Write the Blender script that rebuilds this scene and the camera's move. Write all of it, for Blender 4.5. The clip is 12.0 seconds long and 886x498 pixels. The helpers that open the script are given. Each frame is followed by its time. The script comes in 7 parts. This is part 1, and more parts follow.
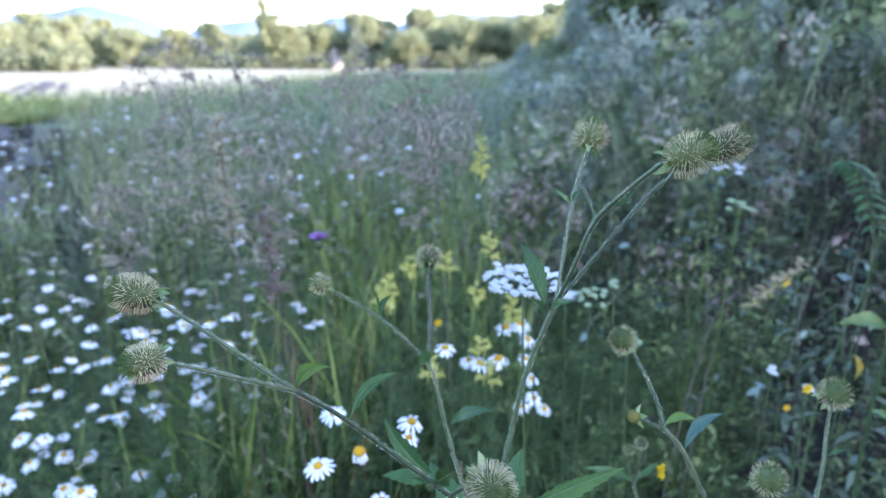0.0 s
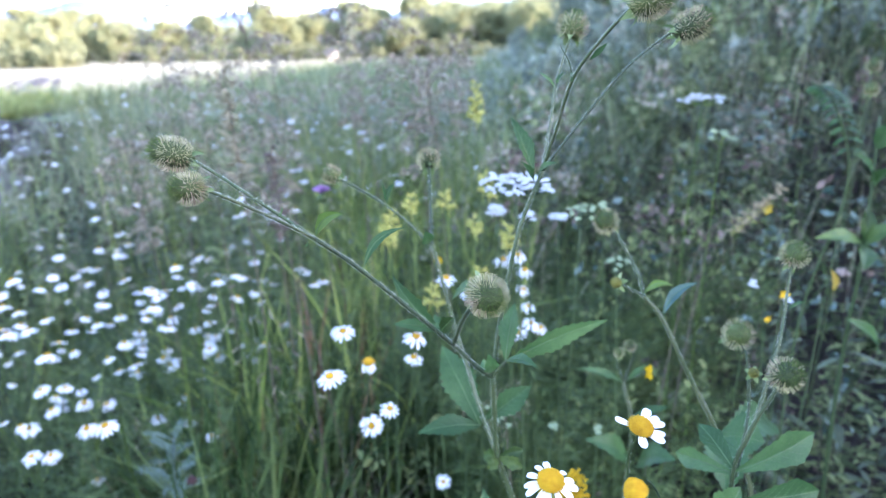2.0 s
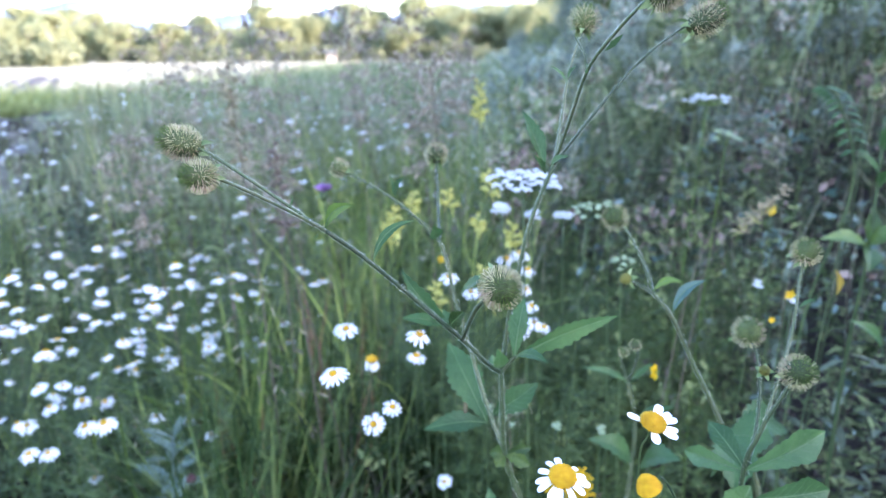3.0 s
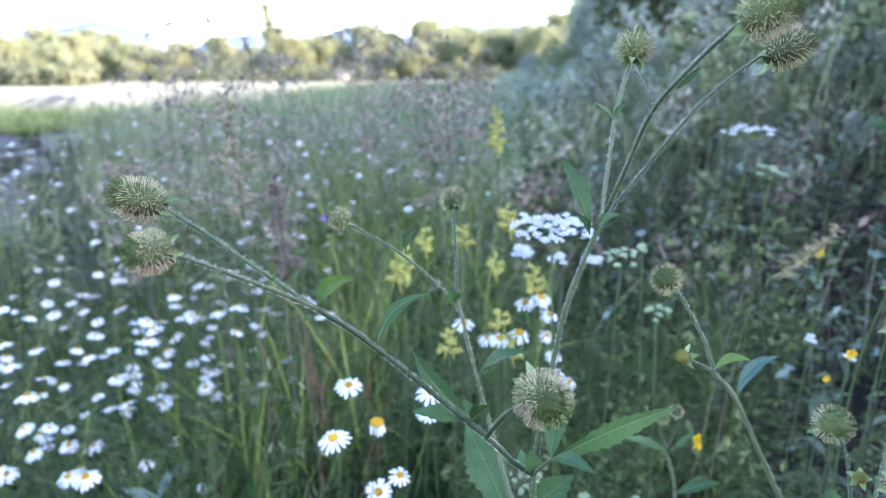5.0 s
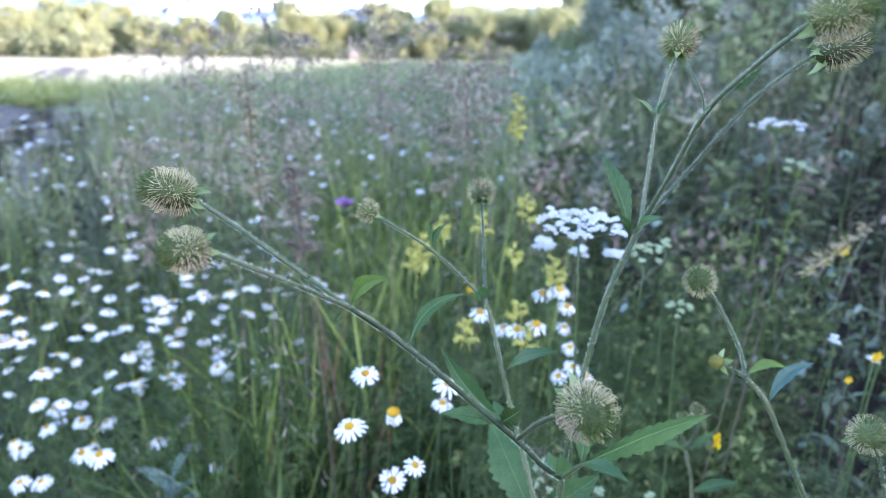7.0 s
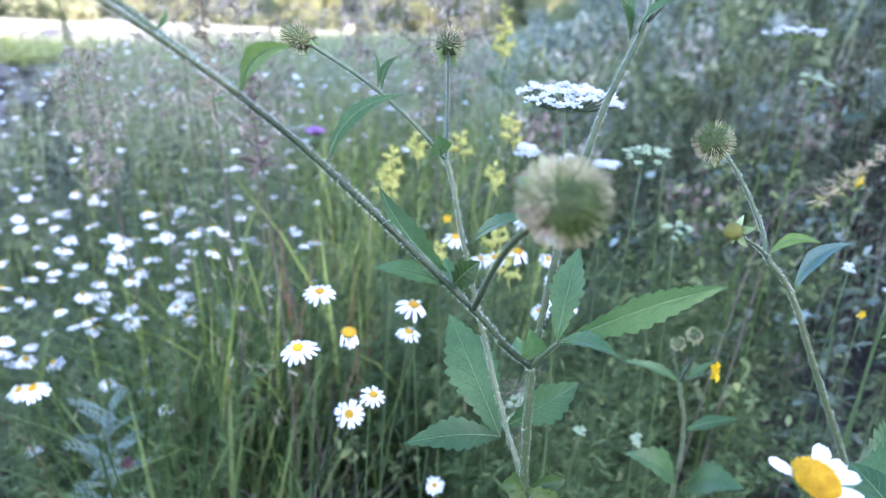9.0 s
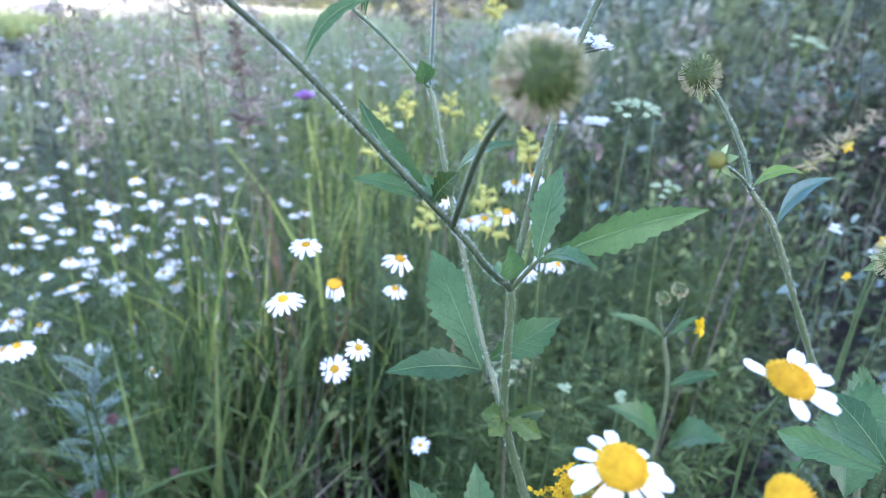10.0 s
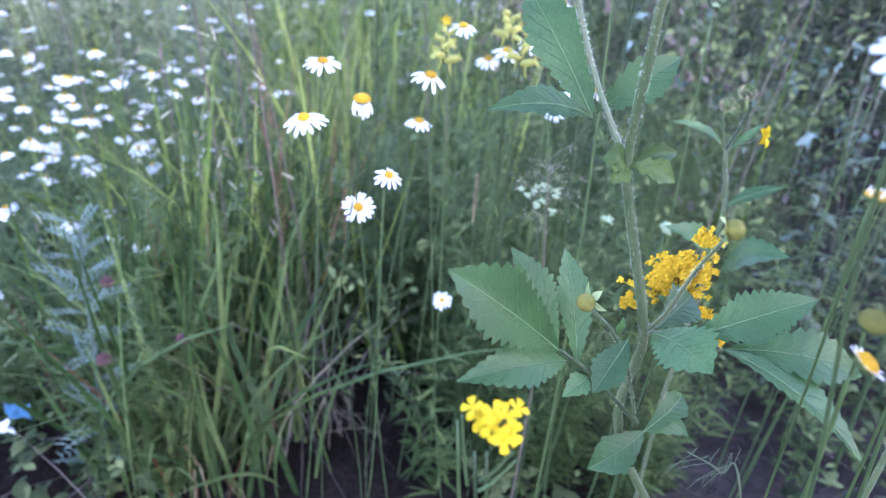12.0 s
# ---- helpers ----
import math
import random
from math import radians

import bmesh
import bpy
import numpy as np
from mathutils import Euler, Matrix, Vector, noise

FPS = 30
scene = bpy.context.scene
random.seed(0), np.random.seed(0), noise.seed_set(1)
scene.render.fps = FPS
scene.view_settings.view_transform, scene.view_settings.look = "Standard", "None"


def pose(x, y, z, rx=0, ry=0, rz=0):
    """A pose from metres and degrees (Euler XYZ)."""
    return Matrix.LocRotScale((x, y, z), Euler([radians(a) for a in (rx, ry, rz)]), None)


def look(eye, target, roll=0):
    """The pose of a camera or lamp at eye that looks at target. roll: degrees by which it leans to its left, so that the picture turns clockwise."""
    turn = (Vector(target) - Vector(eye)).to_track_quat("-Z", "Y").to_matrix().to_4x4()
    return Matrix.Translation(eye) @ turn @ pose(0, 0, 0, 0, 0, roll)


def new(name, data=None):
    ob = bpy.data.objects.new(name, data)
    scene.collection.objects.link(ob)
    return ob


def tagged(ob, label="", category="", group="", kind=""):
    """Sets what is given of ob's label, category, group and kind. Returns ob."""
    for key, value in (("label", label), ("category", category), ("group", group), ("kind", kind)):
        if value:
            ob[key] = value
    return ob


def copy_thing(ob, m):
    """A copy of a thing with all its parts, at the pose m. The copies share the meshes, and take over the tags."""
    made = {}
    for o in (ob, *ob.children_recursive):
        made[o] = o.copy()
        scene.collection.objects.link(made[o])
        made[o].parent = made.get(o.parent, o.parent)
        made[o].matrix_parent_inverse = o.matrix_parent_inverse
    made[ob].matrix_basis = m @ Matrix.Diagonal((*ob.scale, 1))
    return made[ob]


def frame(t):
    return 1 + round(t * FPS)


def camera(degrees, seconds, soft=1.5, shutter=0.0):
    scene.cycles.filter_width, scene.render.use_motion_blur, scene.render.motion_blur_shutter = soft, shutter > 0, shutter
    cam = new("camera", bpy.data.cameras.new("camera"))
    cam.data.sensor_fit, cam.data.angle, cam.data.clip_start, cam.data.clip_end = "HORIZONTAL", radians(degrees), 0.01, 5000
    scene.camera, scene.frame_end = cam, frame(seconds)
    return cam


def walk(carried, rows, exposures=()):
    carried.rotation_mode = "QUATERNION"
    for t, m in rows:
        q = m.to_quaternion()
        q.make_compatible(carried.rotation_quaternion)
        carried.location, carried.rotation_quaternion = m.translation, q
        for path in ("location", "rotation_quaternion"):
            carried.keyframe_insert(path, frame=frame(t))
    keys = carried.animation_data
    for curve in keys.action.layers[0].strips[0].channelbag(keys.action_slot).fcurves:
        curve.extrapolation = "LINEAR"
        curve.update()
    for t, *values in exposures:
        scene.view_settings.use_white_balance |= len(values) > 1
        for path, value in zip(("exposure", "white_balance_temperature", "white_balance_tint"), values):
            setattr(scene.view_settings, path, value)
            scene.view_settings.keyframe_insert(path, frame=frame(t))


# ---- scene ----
cam = camera(69.74, 12.0, soft=0.7)
WALK = [
    (0, -0.0055, -0.0029, 0.8753, 73.79, -0.26, -0.11),
    (0.5, 0.0022, -0.0273, 0.8630, 73.59, 0.47, -0.48),
    (1, 0.0158, -0.0582, 0.8515, 73.96, 1.68, -0.21),
    (1.5, 0.0029, -0.0658, 0.8255, 73.90, 0.58, -0.18),
    (2, -0.0064, -0.0635, 0.8221, 72.78, 0.97, -0.53),
    (2.5, -0.0115, -0.0623, 0.8224, 72.56, 1.05, -0.81),
    (3, -0.0139, -0.0613, 0.8160, 73.01, 0.46, -0.63),
    (3.2, -0.0114, -0.0479, 0.8285, 72.91, 0.94, -0.48),
    (4.8, -0.0222, 0.0136, 0.8245, 74.71, -0.72, 0.18),
    (5, -0.0187, 0.0130, 0.8223, 74.74, 0.24, 0.32),
    (5.5, -0.0379, 0.0197, 0.8227, 73.98, -1.45, 0.34),
    (6, -0.0319, 0.0165, 0.8286, 73.59, -1.11, 0.74),
    (6.5, -0.0258, 0.0130, 0.8265, 73.87, -0.46, 1.67),
    (6.7, -0.0339, 0.0172, 0.8277, 73.45, -0.81, 1.44),
    (8.3, -0.0086, 0.0373, 0.7871, 72.50, -1.76, 1.87),
    (8.5, -0.0116, 0.0480, 0.7664, 72.14, -2.21, 1.78),
    (9, -0.0116, 0.0759, 0.7475, 71.05, -2.66, 0.96),
    (9.5, -0.0027, 0.0763, 0.7430, 70.69, -2.90, 0.82),
    (10, -0.0055, 0.0700, 0.7237, 69.65, -3.55, 0.58),
    (10.5, -0.0075, 0.0751, 0.7055, 67.75, -2.91, 0.02),
    (11, -0.0359, 0.0823, 0.6688, 63.48, -3.01, -0.23),
    (11.5, -0.0472, 0.0833, 0.6490, 62.75, -3.03, -2.10),
    (12, -0.0571, 0.0882, 0.6322, 62.64, -3.35, -3.11),
]
cam.data.dof.use_dof, cam.data.dof.focus_distance, cam.data.dof.aperture_fstop = True, 0.272, 9.8
walk(cam, [(t, pose(x, y, z, rx, ry, rz)) for t, x, y, z, rx, ry, rz in WALK],
     exposures=[(0.0, 3.17, 5500, 31), (1.0, 3.15, 5650, 32), (1.5, 3.42, 5720, 33), (3.0, 3.58, 5760, 33), (5.0, 3.4, 5780, 33), (6.5, 3.4, 5780, 32), (8.3, 3.65, 5800, 39), (9.0, 3.83, 5780, 38), (10.5, 3.82, 5770, 33), (11.0, 3.65, 5800, 28), (12.0, 4.06, 5780, 45)])

# ---- world and sun ----
SUN_EL, SUN_AZ = radians(14), radians(112)      # low evening sun, clockwise from straight ahead
world = bpy.data.worlds.new("sky")
scene.world = world
world.use_nodes = True
wn = world.node_tree.nodes
sky = wn.new("ShaderNodeTexSky")
sky.sky_type, sky.sun_disc, sky.sun_elevation, sky.sun_rotation = "NISHITA", False, SUN_EL, SUN_AZ
sky.air_density, sky.dust_density, sky.ozone_density = 1.2, 1.0, 2.0
wn["Background"].inputs[1].default_value = 0.15
world.node_tree.links.new(sky.outputs[0], wn["Background"].inputs[0])
sun = new("sun", bpy.data.lights.new("sun", "SUN"))
sun.data.energy, sun.data.angle, sun.data.color = 2.8, radians(0.5), (1.0, 0.86, 0.66)
sun_from = Vector((math.sin(SUN_AZ) * math.cos(SUN_EL), math.cos(SUN_AZ) * math.cos(SUN_EL), math.sin(SUN_EL)))
sun.matrix_world = look(sun_from * 100, (0, 0, 0))

rng = np.random.default_rng(7)


# ---- materials ----
def surface(name, colours, rough=0.6, scale=40.0, grain=400.0, bump=0.15, thin=0.0, per="object", spread=0.25, metal=0.0, dist=0.001, gloss=None):
    """Procedural surface: two or three base colours mixed by noise at two scales, varied piece by piece, with fine relief; thin: share of light that passes."""
    m = bpy.data.materials.new(name)
    m.use_nodes = True
    nt = m.node_tree
    n, l = nt.nodes, nt.links
    bsdf = n["Principled BSDF"]
    coord = n.new("ShaderNodeTexCoord")
    big, fine = n.new("ShaderNodeTexNoise"), n.new("ShaderNodeTexNoise")
    big.inputs["Scale"].default_value, fine.inputs["Scale"].default_value = scale, grain
    big.inputs["Detail"].default_value, fine.inputs["Detail"].default_value = 3, 4
    for tex in (big, fine):
        l.new(coord.outputs["Object"], tex.inputs["Vector"])
    ramp = n.new("ShaderNodeValToRGB")
    els = ramp.color_ramp.elements
    while len(els) < len(colours):
        els.new(0.5)
    for i, c in enumerate(colours):
        els[i].position = 0.28 + 0.44 * i / max(1, len(colours) - 1)
        els[i].color = (*c, 1)
    mixf = n.new("ShaderNodeMath")
    mixf.operation = "MULTIPLY_ADD"
    mixf.inputs[1].default_value = 0.35
    l.new(fine.outputs["Fac"], mixf.inputs[0])
    half = n.new("ShaderNodeMath")
    half.operation = "MULTIPLY_ADD"
    half.inputs[1].default_value, half.inputs[2].default_value = 0.65, 0.0
    l.new(big.outputs["Fac"], half.inputs[0])
    l.new(half.outputs[0], mixf.inputs[2])
    if per == "island":
        rand = n.new("ShaderNodeNewGeometry").outputs["Random Per Island"]
    else:
        rand = n.new("ShaderNodeObjectInfo").outputs["Random"]
    shift = n.new("ShaderNodeMath")
    shift.operation = "MULTIPLY_ADD"
    shift.inputs[1].default_value, shift.inputs[2].default_value = spread * 1.6, -spread * 0.8
    l.new(rand, shift.inputs[0])
    add = n.new("ShaderNodeMath")
    l.new(mixf.outputs[0], add.inputs[0])
    l.new(shift.outputs[0], add.inputs[1])
    l.new(add.outputs[0], ramp.inputs[0])
    hsv = n.new("ShaderNodeHueSaturation")
    val = n.new("ShaderNodeMath")
    val.operation = "MULTIPLY_ADD"
    val.inputs[1].default_value, val.inputs[2].default_value = spread * 1.4, 1.0 - spread * 0.7
    l.new(rand, val.inputs[0])
    l.new(val.outputs[0], hsv.inputs["Value"])
    l.new(ramp.outputs[0], hsv.inputs["Color"])
    l.new(hsv.outputs[0], bsdf.inputs["Base Color"])
    bsdf.inputs["Roughness"].default_value, bsdf.inputs["Metallic"].default_value = rough, metal
    bsdf.inputs["Specular IOR Level"].default_value = gloss if gloss is not None else 0.35 if per == "object" else 0.12
    if bump:
        b = n.new("ShaderNodeBump")
        b.inputs["Strength"].default_value, b.inputs["Distance"].default_value = bump, dist
        l.new(fine.outputs["Fac"], b.inputs["Height"])
        l.new(b.outputs[0], bsdf.inputs["Normal"])
    if thin:
        trans, mix = n.new("ShaderNodeBsdfTranslucent"), n.new("ShaderNodeMixShader")
        l.new(hsv.outputs[0], trans.inputs[0])
        mix.inputs[0].default_value = thin
        l.new(bsdf.outputs[0], mix.inputs[1])
        l.new(trans.outputs[0], mix.inputs[2])
        l.new(mix.outputs[0], n["Material Output"].inputs[0])
    return m


AVENS_STEM = surface("avens_stem", [(0.028, 0.046, 0.016), (0.050, 0.076, 0.028), (0.080, 0.092, 0.042)], 0.6, 60, 900, 0.1)
STEM_HAIR = surface("stem_hair", [(0.66, 0.70, 0.58), (0.80, 0.82, 0.74)], 0.5, 80, 500, 0, thin=0.7)
AVENS_LEAF = surface("avens_leaf", [(0.024, 0.064, 0.018), (0.040, 0.094, 0.027), (0.068, 0.134, 0.042)], 0.42, 45, 700, 0.35, thin=0.28, spread=0.12, gloss=0.25)
BRISTLE = surface("seed_bristle", [(0.42, 0.42, 0.20), (0.56, 0.54, 0.30), (0.62, 0.54, 0.38)], 0.5, 120, 600, 0, thin=0.45, per="island", spread=0.3)
RIPE_BRISTLE = surface("ripe_bristle", [(0.42, 0.30, 0.19), (0.52, 0.38, 0.26), (0.60, 0.47, 0.35)], 0.5, 120, 600, 0, thin=0.4, per="island", spread=0.3)
SEED_CORE = surface("seed_core", [(0.038, 0.056, 0.014), (0.085, 0.105, 0.032)], 0.7, 300, 1500, 0.5)
UNRIPE = surface("unripe_bristle", [(0.055, 0.105, 0.020), (0.10, 0.165, 0.035), (0.16, 0.22, 0.06)], 0.5, 120, 600, 0, thin=0.4, per="island", spread=0.3)
SEPAL = surface("sepal", [(0.14, 0.22, 0.07), (0.26, 0.31, 0.13)], 0.6, 90, 800, 0.2, thin=0.3)
BUD_YELLOW = surface("young_head", [(0.12, 0.12, 0.018), (0.22, 0.19, 0.03)], 0.7, 400, 2500, 0.8)
DAISY_WHITE = surface("daisy_petal", [(0.80, 0.81, 0.82), (0.87, 0.87, 0.86)], 0.6, 60, 900, 0.15, thin=0.28, spread=0.06)
DAISY_DISC = surface("daisy_disc", [(0.34, 0.165, 0.002), (0.51, 0.285, 0.004), (0.63, 0.385, 0.008)], 0.8, 350, 1500, 0.6, spread=0.12)
DAISY_GREEN = surface("daisy_green", [(0.025, 0.048, 0.014), (0.05, 0.082, 0.025)], 0.6, 60, 600, 0.2)
GRASS = surface("grass", [(0.045, 0.08, 0.016), (0.11, 0.165, 0.035), (0.24, 0.28, 0.07)], 0.5, 3, 60, 0, thin=0.35, per="island", spread=0.35)
GRASS_DRY = surface("dry_grass", [(0.20, 0.15, 0.08), (0.33, 0.26, 0.15), (0.42, 0.34, 0.22)], 0.7, 5, 90, 0, thin=0.25, per="island", spread=0.35)
HERB = surface("herb_leaf", [(0.035, 0.050, 0.020), (0.086, 0.114, 0.043), (0.19, 0.22, 0.085)], 0.7, 2.2, 60, 0, thin=0.4, per="island", spread=0.32)
SILVER = surface("silver_leaf", [(0.05, 0.068, 0.038), (0.095, 0.118, 0.070), (0.165, 0.185, 0.118)], 0.8, 3, 100, 0.0, thin=0.3, per="island", spread=0.2)
# near-black: shade beneath the plants is mixed into the dark soil colour
SHADED_SOIL = surface("soil", [(0.006, 0.0046, 0.0036), (0.013, 0.0098, 0.0076), (0.030, 0.023, 0.018)], 0.95, 6, 90, 1.0, spread=0.0, dist=0.01, gloss=0.03)
BANK_SOIL = surface("bank_soil", [(0.020, 0.016, 0.013), (0.038, 0.031, 0.026), (0.066, 0.055, 0.047)], 0.95, 9, 120, 1.0, spread=0.0, dist=0.01, gloss=0.05)
FIELD = surface("field_grass", [(0.16, 0.155, 0.075), (0.25, 0.22, 0.12), (0.33, 0.28, 0.165)], 0.9, 0.12, 3.0, 0.5, spread=0.0, dist=0.1)
# far tree colours raised above leaf tones: pale haze is put into them
HAZED_TREE_LEAF = surface("hazed_tree_leaf", [(0.20, 0.235, 0.12), (0.27, 0.295, 0.155), (0.33, 0.345, 0.19)], 0.9, 0.5, 4, 0, thin=0.5, per="island", spread=0.12)
HAZED_PINE_LEAF = surface("hazed_pine_leaf", [(0.18, 0.22, 0.15), (0.25, 0.28, 0.19), (0.31, 0.34, 0.23)], 0.9, 0.5, 4, 0, thin=0.5, per="island", spread=0.15)
BARK = surface("bark", [(0.08, 0.06, 0.045), (0.18, 0.14, 0.10)], 0.9, 2, 20, 0.6, dist=0.02)
TOADFLAX = surface("toadflax_yellow", [(0.36, 0.355, 0.085), (0.50, 0.475, 0.14)], 0.6, 80, 600, 0.1, thin=0.35, per="island", spread=0.2)
MUSTARD = surface("mustard_yellow", [(0.45, 0.30, 0.004), (0.58, 0.42, 0.008)], 0.55, 80, 600, 0.1, thin=0.3, per="island", spread=0.15)
BEDSTRAW = surface("bedstraw_yellow", [(0.44, 0.27, 0.01), (0.60, 0.39, 0.02)], 0.6, 80, 600, 0.1, thin=0.3, per="island", spread=0.25)
UMBEL = surface("umbel_white", [(0.46, 0.48, 0.44), (0.60, 0.61, 0.57)], 0.6, 80, 600, 0.1, thin=0.3, per="island", spread=0.1)
UMBEL_GREEN = surface("umbel_green", [(0.24, 0.31, 0.15), (0.35, 0.41, 0.24)], 0.6, 80, 600, 0.1, thin=0.3, per="island", spread=0.2)
PURPLE = surface("thistle_purple", [(0.32, 0.17, 0.40), (0.48, 0.29, 0.56)], 0.6, 90, 500, 0.1, thin=0.3, per="island", spread=0.3)
RUST = surface("rust_stem", [(0.13, 0.06, 0.035), (0.24, 0.12, 0.07)], 0.7, 30, 300, 0.2, per="island", spread=0.3)

# scrub paler and greyer than herbs: the bank's bluish haze in its colour
HAZED_SCRUB = surface("hazed_scrub_leaf", [(0.12, 0.15, 0.12), (0.225, 0.265, 0.195), (0.37, 0.39, 0.30)], 0.7, 0.9, 12, 0, thin=0.45, per="island", spread=0.2)
BANK_GRASS = surface("bank_grass", [(0.08, 0.115, 0.052), (0.165, 0.21, 0.095), (0.29, 0.31, 0.16)], 0.7, 0.9, 14, 0, thin=0.4, per="island", spread=0.25)
# greyer than near grass: painted haze and greyish seed heads share this colour
MEADOW_FAR = surface("meadow_far", [(0.09, 0.125, 0.05), (0.185, 0.22, 0.10), (0.32, 0.32, 0.19)], 0.65, 0.8, 12, 0, thin=0.35, per="island", spread=0.25)
SILVER_PALE = surface("silver_pale", [(0.085, 0.13, 0.10), (0.14, 0.195, 0.15), (0.22, 0.285, 0.225)], 0.7, 20, 300, 0.1, thin=0.2, spread=0.2)
GRASS_GREY = surface("grey_straw", [(0.055, 0.047, 0.034), (0.10, 0.085, 0.062), (0.16, 0.135, 0.10)], 0.8, 5, 90, 0, thin=0.2, per="island", spread=0.35)
PANICLE = surface("panicle", [(0.15, 0.132, 0.082), (0.24, 0.212, 0.135), (0.33, 0.30, 0.20)], 0.7, 5, 90, 0, thin=0.3, per="island", spread=0.35)
PLUME = surface("plume", [(0.16, 0.135, 0.095), (0.26, 0.225, 0.165), (0.37, 0.33, 0.255)], 0.7, 20, 90, 0, thin=0.4, per="island", spread=0.35)
DOCK = surface("dock_husk", [(0.08, 0.06, 0.045), (0.135, 0.105, 0.08), (0.20, 0.165, 0.13)], 0.8, 20, 90, 0, thin=0.2, per="island", spread=0.3)
FEATHER = surface("feather_leaf", [(0.024, 0.043, 0.012), (0.049, 0.079, 0.022), (0.098, 0.13, 0.036)], 0.55, 3, 80, 0, thin=0.2, per="island", spread=0.2)
WITHERED = surface("withered_leaf", [(0.07, 0.05, 0.04), (0.14, 0.10, 0.08), (0.24, 0.18, 0.15)], 0.8, 20, 90, 0, thin=0.25, per="island", spread=0.4)
BLUE_LEAF = surface("pale_backed_leaf", [(0.04, 0.07, 0.05), (0.08, 0.12, 0.095), (0.16, 0.21, 0.18)], 0.6, 20, 90, 0, thin=0.3, per="island", spread=0.4)
# the herb leaf colours cut by a third to paint the bank's shade
SHADED_HERB = surface("shaded_herb_leaf", [(0.023, 0.034, 0.014), (0.054, 0.074, 0.030), (0.118, 0.14, 0.056)], 0.7, 2.2, 60, 0, thin=0.35, per="island", spread=0.3)
ORANGE_LEAF = surface("orange_leaf", [(0.10, 0.038, 0.020), (0.18, 0.07, 0.036)], 0.7, 20, 90, 0, thin=0.2, per="island", spread=0.3)
DEADSTEM = surface("dead_stem", [(0.045, 0.036, 0.026), (0.09, 0.072, 0.052), (0.15, 0.12, 0.09)], 0.8, 5, 90, 0, per="island", spread=0.4)
LUSH = surface("lush_grass", [(0.026, 0.056, 0.015), (0.058, 0.104, 0.030), (0.125, 0.165, 0.055)], 0.5, 4, 80, 0, thin=0.38, per="island", spread=0.3)
BRIGHT_LEAF = surface("bright_leaf", [(0.07, 0.13, 0.022), (0.12, 0.19, 0.03), (0.20, 0.245, 0.045)], 0.5, 25, 400, 0.25, thin=0.35, spread=0.2)
BLUE_BACK = surface("blue_green_leaf", [(0.06, 0.12, 0.09), (0.09, 0.16, 0.13), (0.13, 0.21, 0.18)], 0.35, 40, 500, 0.2, thin=0.2, spread=0.1)
STIPULE = surface("stipule", [(0.022, 0.048, 0.010), (0.038, 0.074, 0.014), (0.080, 0.115, 0.022)], 0.5, 60, 400, 0.25, thin=0.35, spread=0.2)
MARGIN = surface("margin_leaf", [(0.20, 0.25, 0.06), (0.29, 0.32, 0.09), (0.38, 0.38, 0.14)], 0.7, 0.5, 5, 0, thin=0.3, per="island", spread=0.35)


# ---- mesh helpers ----
class Shape:
    """Vertices and faces gathered for one mesh."""

    def __init__(self):
        self.v, self.f, self.n = [], [], 0

    def add(self, verts, faces):
        self.v.append(np.asarray(verts, float).reshape(-1, 3))
        self.f.extend(tuple(int(i) + self.n for i in f) for f in faces)
        self.n += len(self.v[-1])
        return self

    def tube(self, pts, radii, sides=6, cap=True):
        pts = np.asarray(pts, float)
        radii = np.broadcast_to(np.asarray(radii, float), (len(pts),))
        tan = np.gradient(pts, axis=0)
        tan /= np.linalg.norm(tan, axis=1)[:, None] + 1e-12
        up = np.array([0.31, 0.17, 0.93]) if abs(tan[0, 2]) < 0.8 else np.array([0.9, 0.4, 0.1])
        a = np.cross(tan, up)
        a /= np.linalg.norm(a, axis=1)[:, None] + 1e-12
        b = np.cross(tan, a)
        ang = np.arange(sides) * 2 * math.pi / sides
        ring = pts[:, None] + radii[:, None, None] * (np.cos(ang)[None, :, None] * a[:, None] + np.sin(ang)[None, :, None] * b[:, None])
        k = len(pts)
        faces = [(i * sides + j, i * sides + (j + 1) % sides, (i + 1) * sides + (j + 1) % sides, (i + 1) * sides + j) for i in range(k - 1) for j in range(sides)]
        if cap:
            faces += [tuple(range(sides - 1, -1, -1)), tuple((k - 1) * sides + j for j in range(sides))]
        return self.add(ring.reshape(-1, 3), faces)

    def mesh(self, name, origin=(0, 0, 0), smooth=True):
        me = bpy.data.meshes.new(name)
        v = np.concatenate(self.v) - np.asarray(origin, float)
        me.from_pydata(v.tolist(), [], self.f)
        if smooth:
            me.polygons.foreach_set("use_smooth", np.ones(len(me.polygons), bool))
        me.update()
        return me


def strips(name, quads, mat, origin=(0, 0, 0), smooth=True):
    """One mesh from an array (pieces, rows, 2, 3): ribbons of quads."""
    q = np.asarray(quads, float)
    k, r = q.shape[:2]
    me = bpy.data.meshes.new(name)
    me.vertices.add(k * r * 2)
    me.vertices.foreach_set("co", (q.reshape(-1, 3) - np.asarray(origin, float)).ravel())
    base = (np.arange(k) * r * 2)[:, None] + (np.arange(r - 1) * 2)[None]
    loops = (base[..., None] + np.array([0, 1, 3, 2])).reshape(-1)
    nf = k * (r - 1)
    me.loops.add(nf * 4)
    me.loops.foreach_set("vertex_index", loops.astype(np.int32))
    me.polygons.add(nf)
    me.polygons.foreach_set("loop_start", (np.arange(nf) * 4).astype(np.int32))
    me.polygons.foreach_set("use_smooth", np.full(nf, smooth))
    me.update(calc_edges=True)
    me.materials.append(mat)
    return me


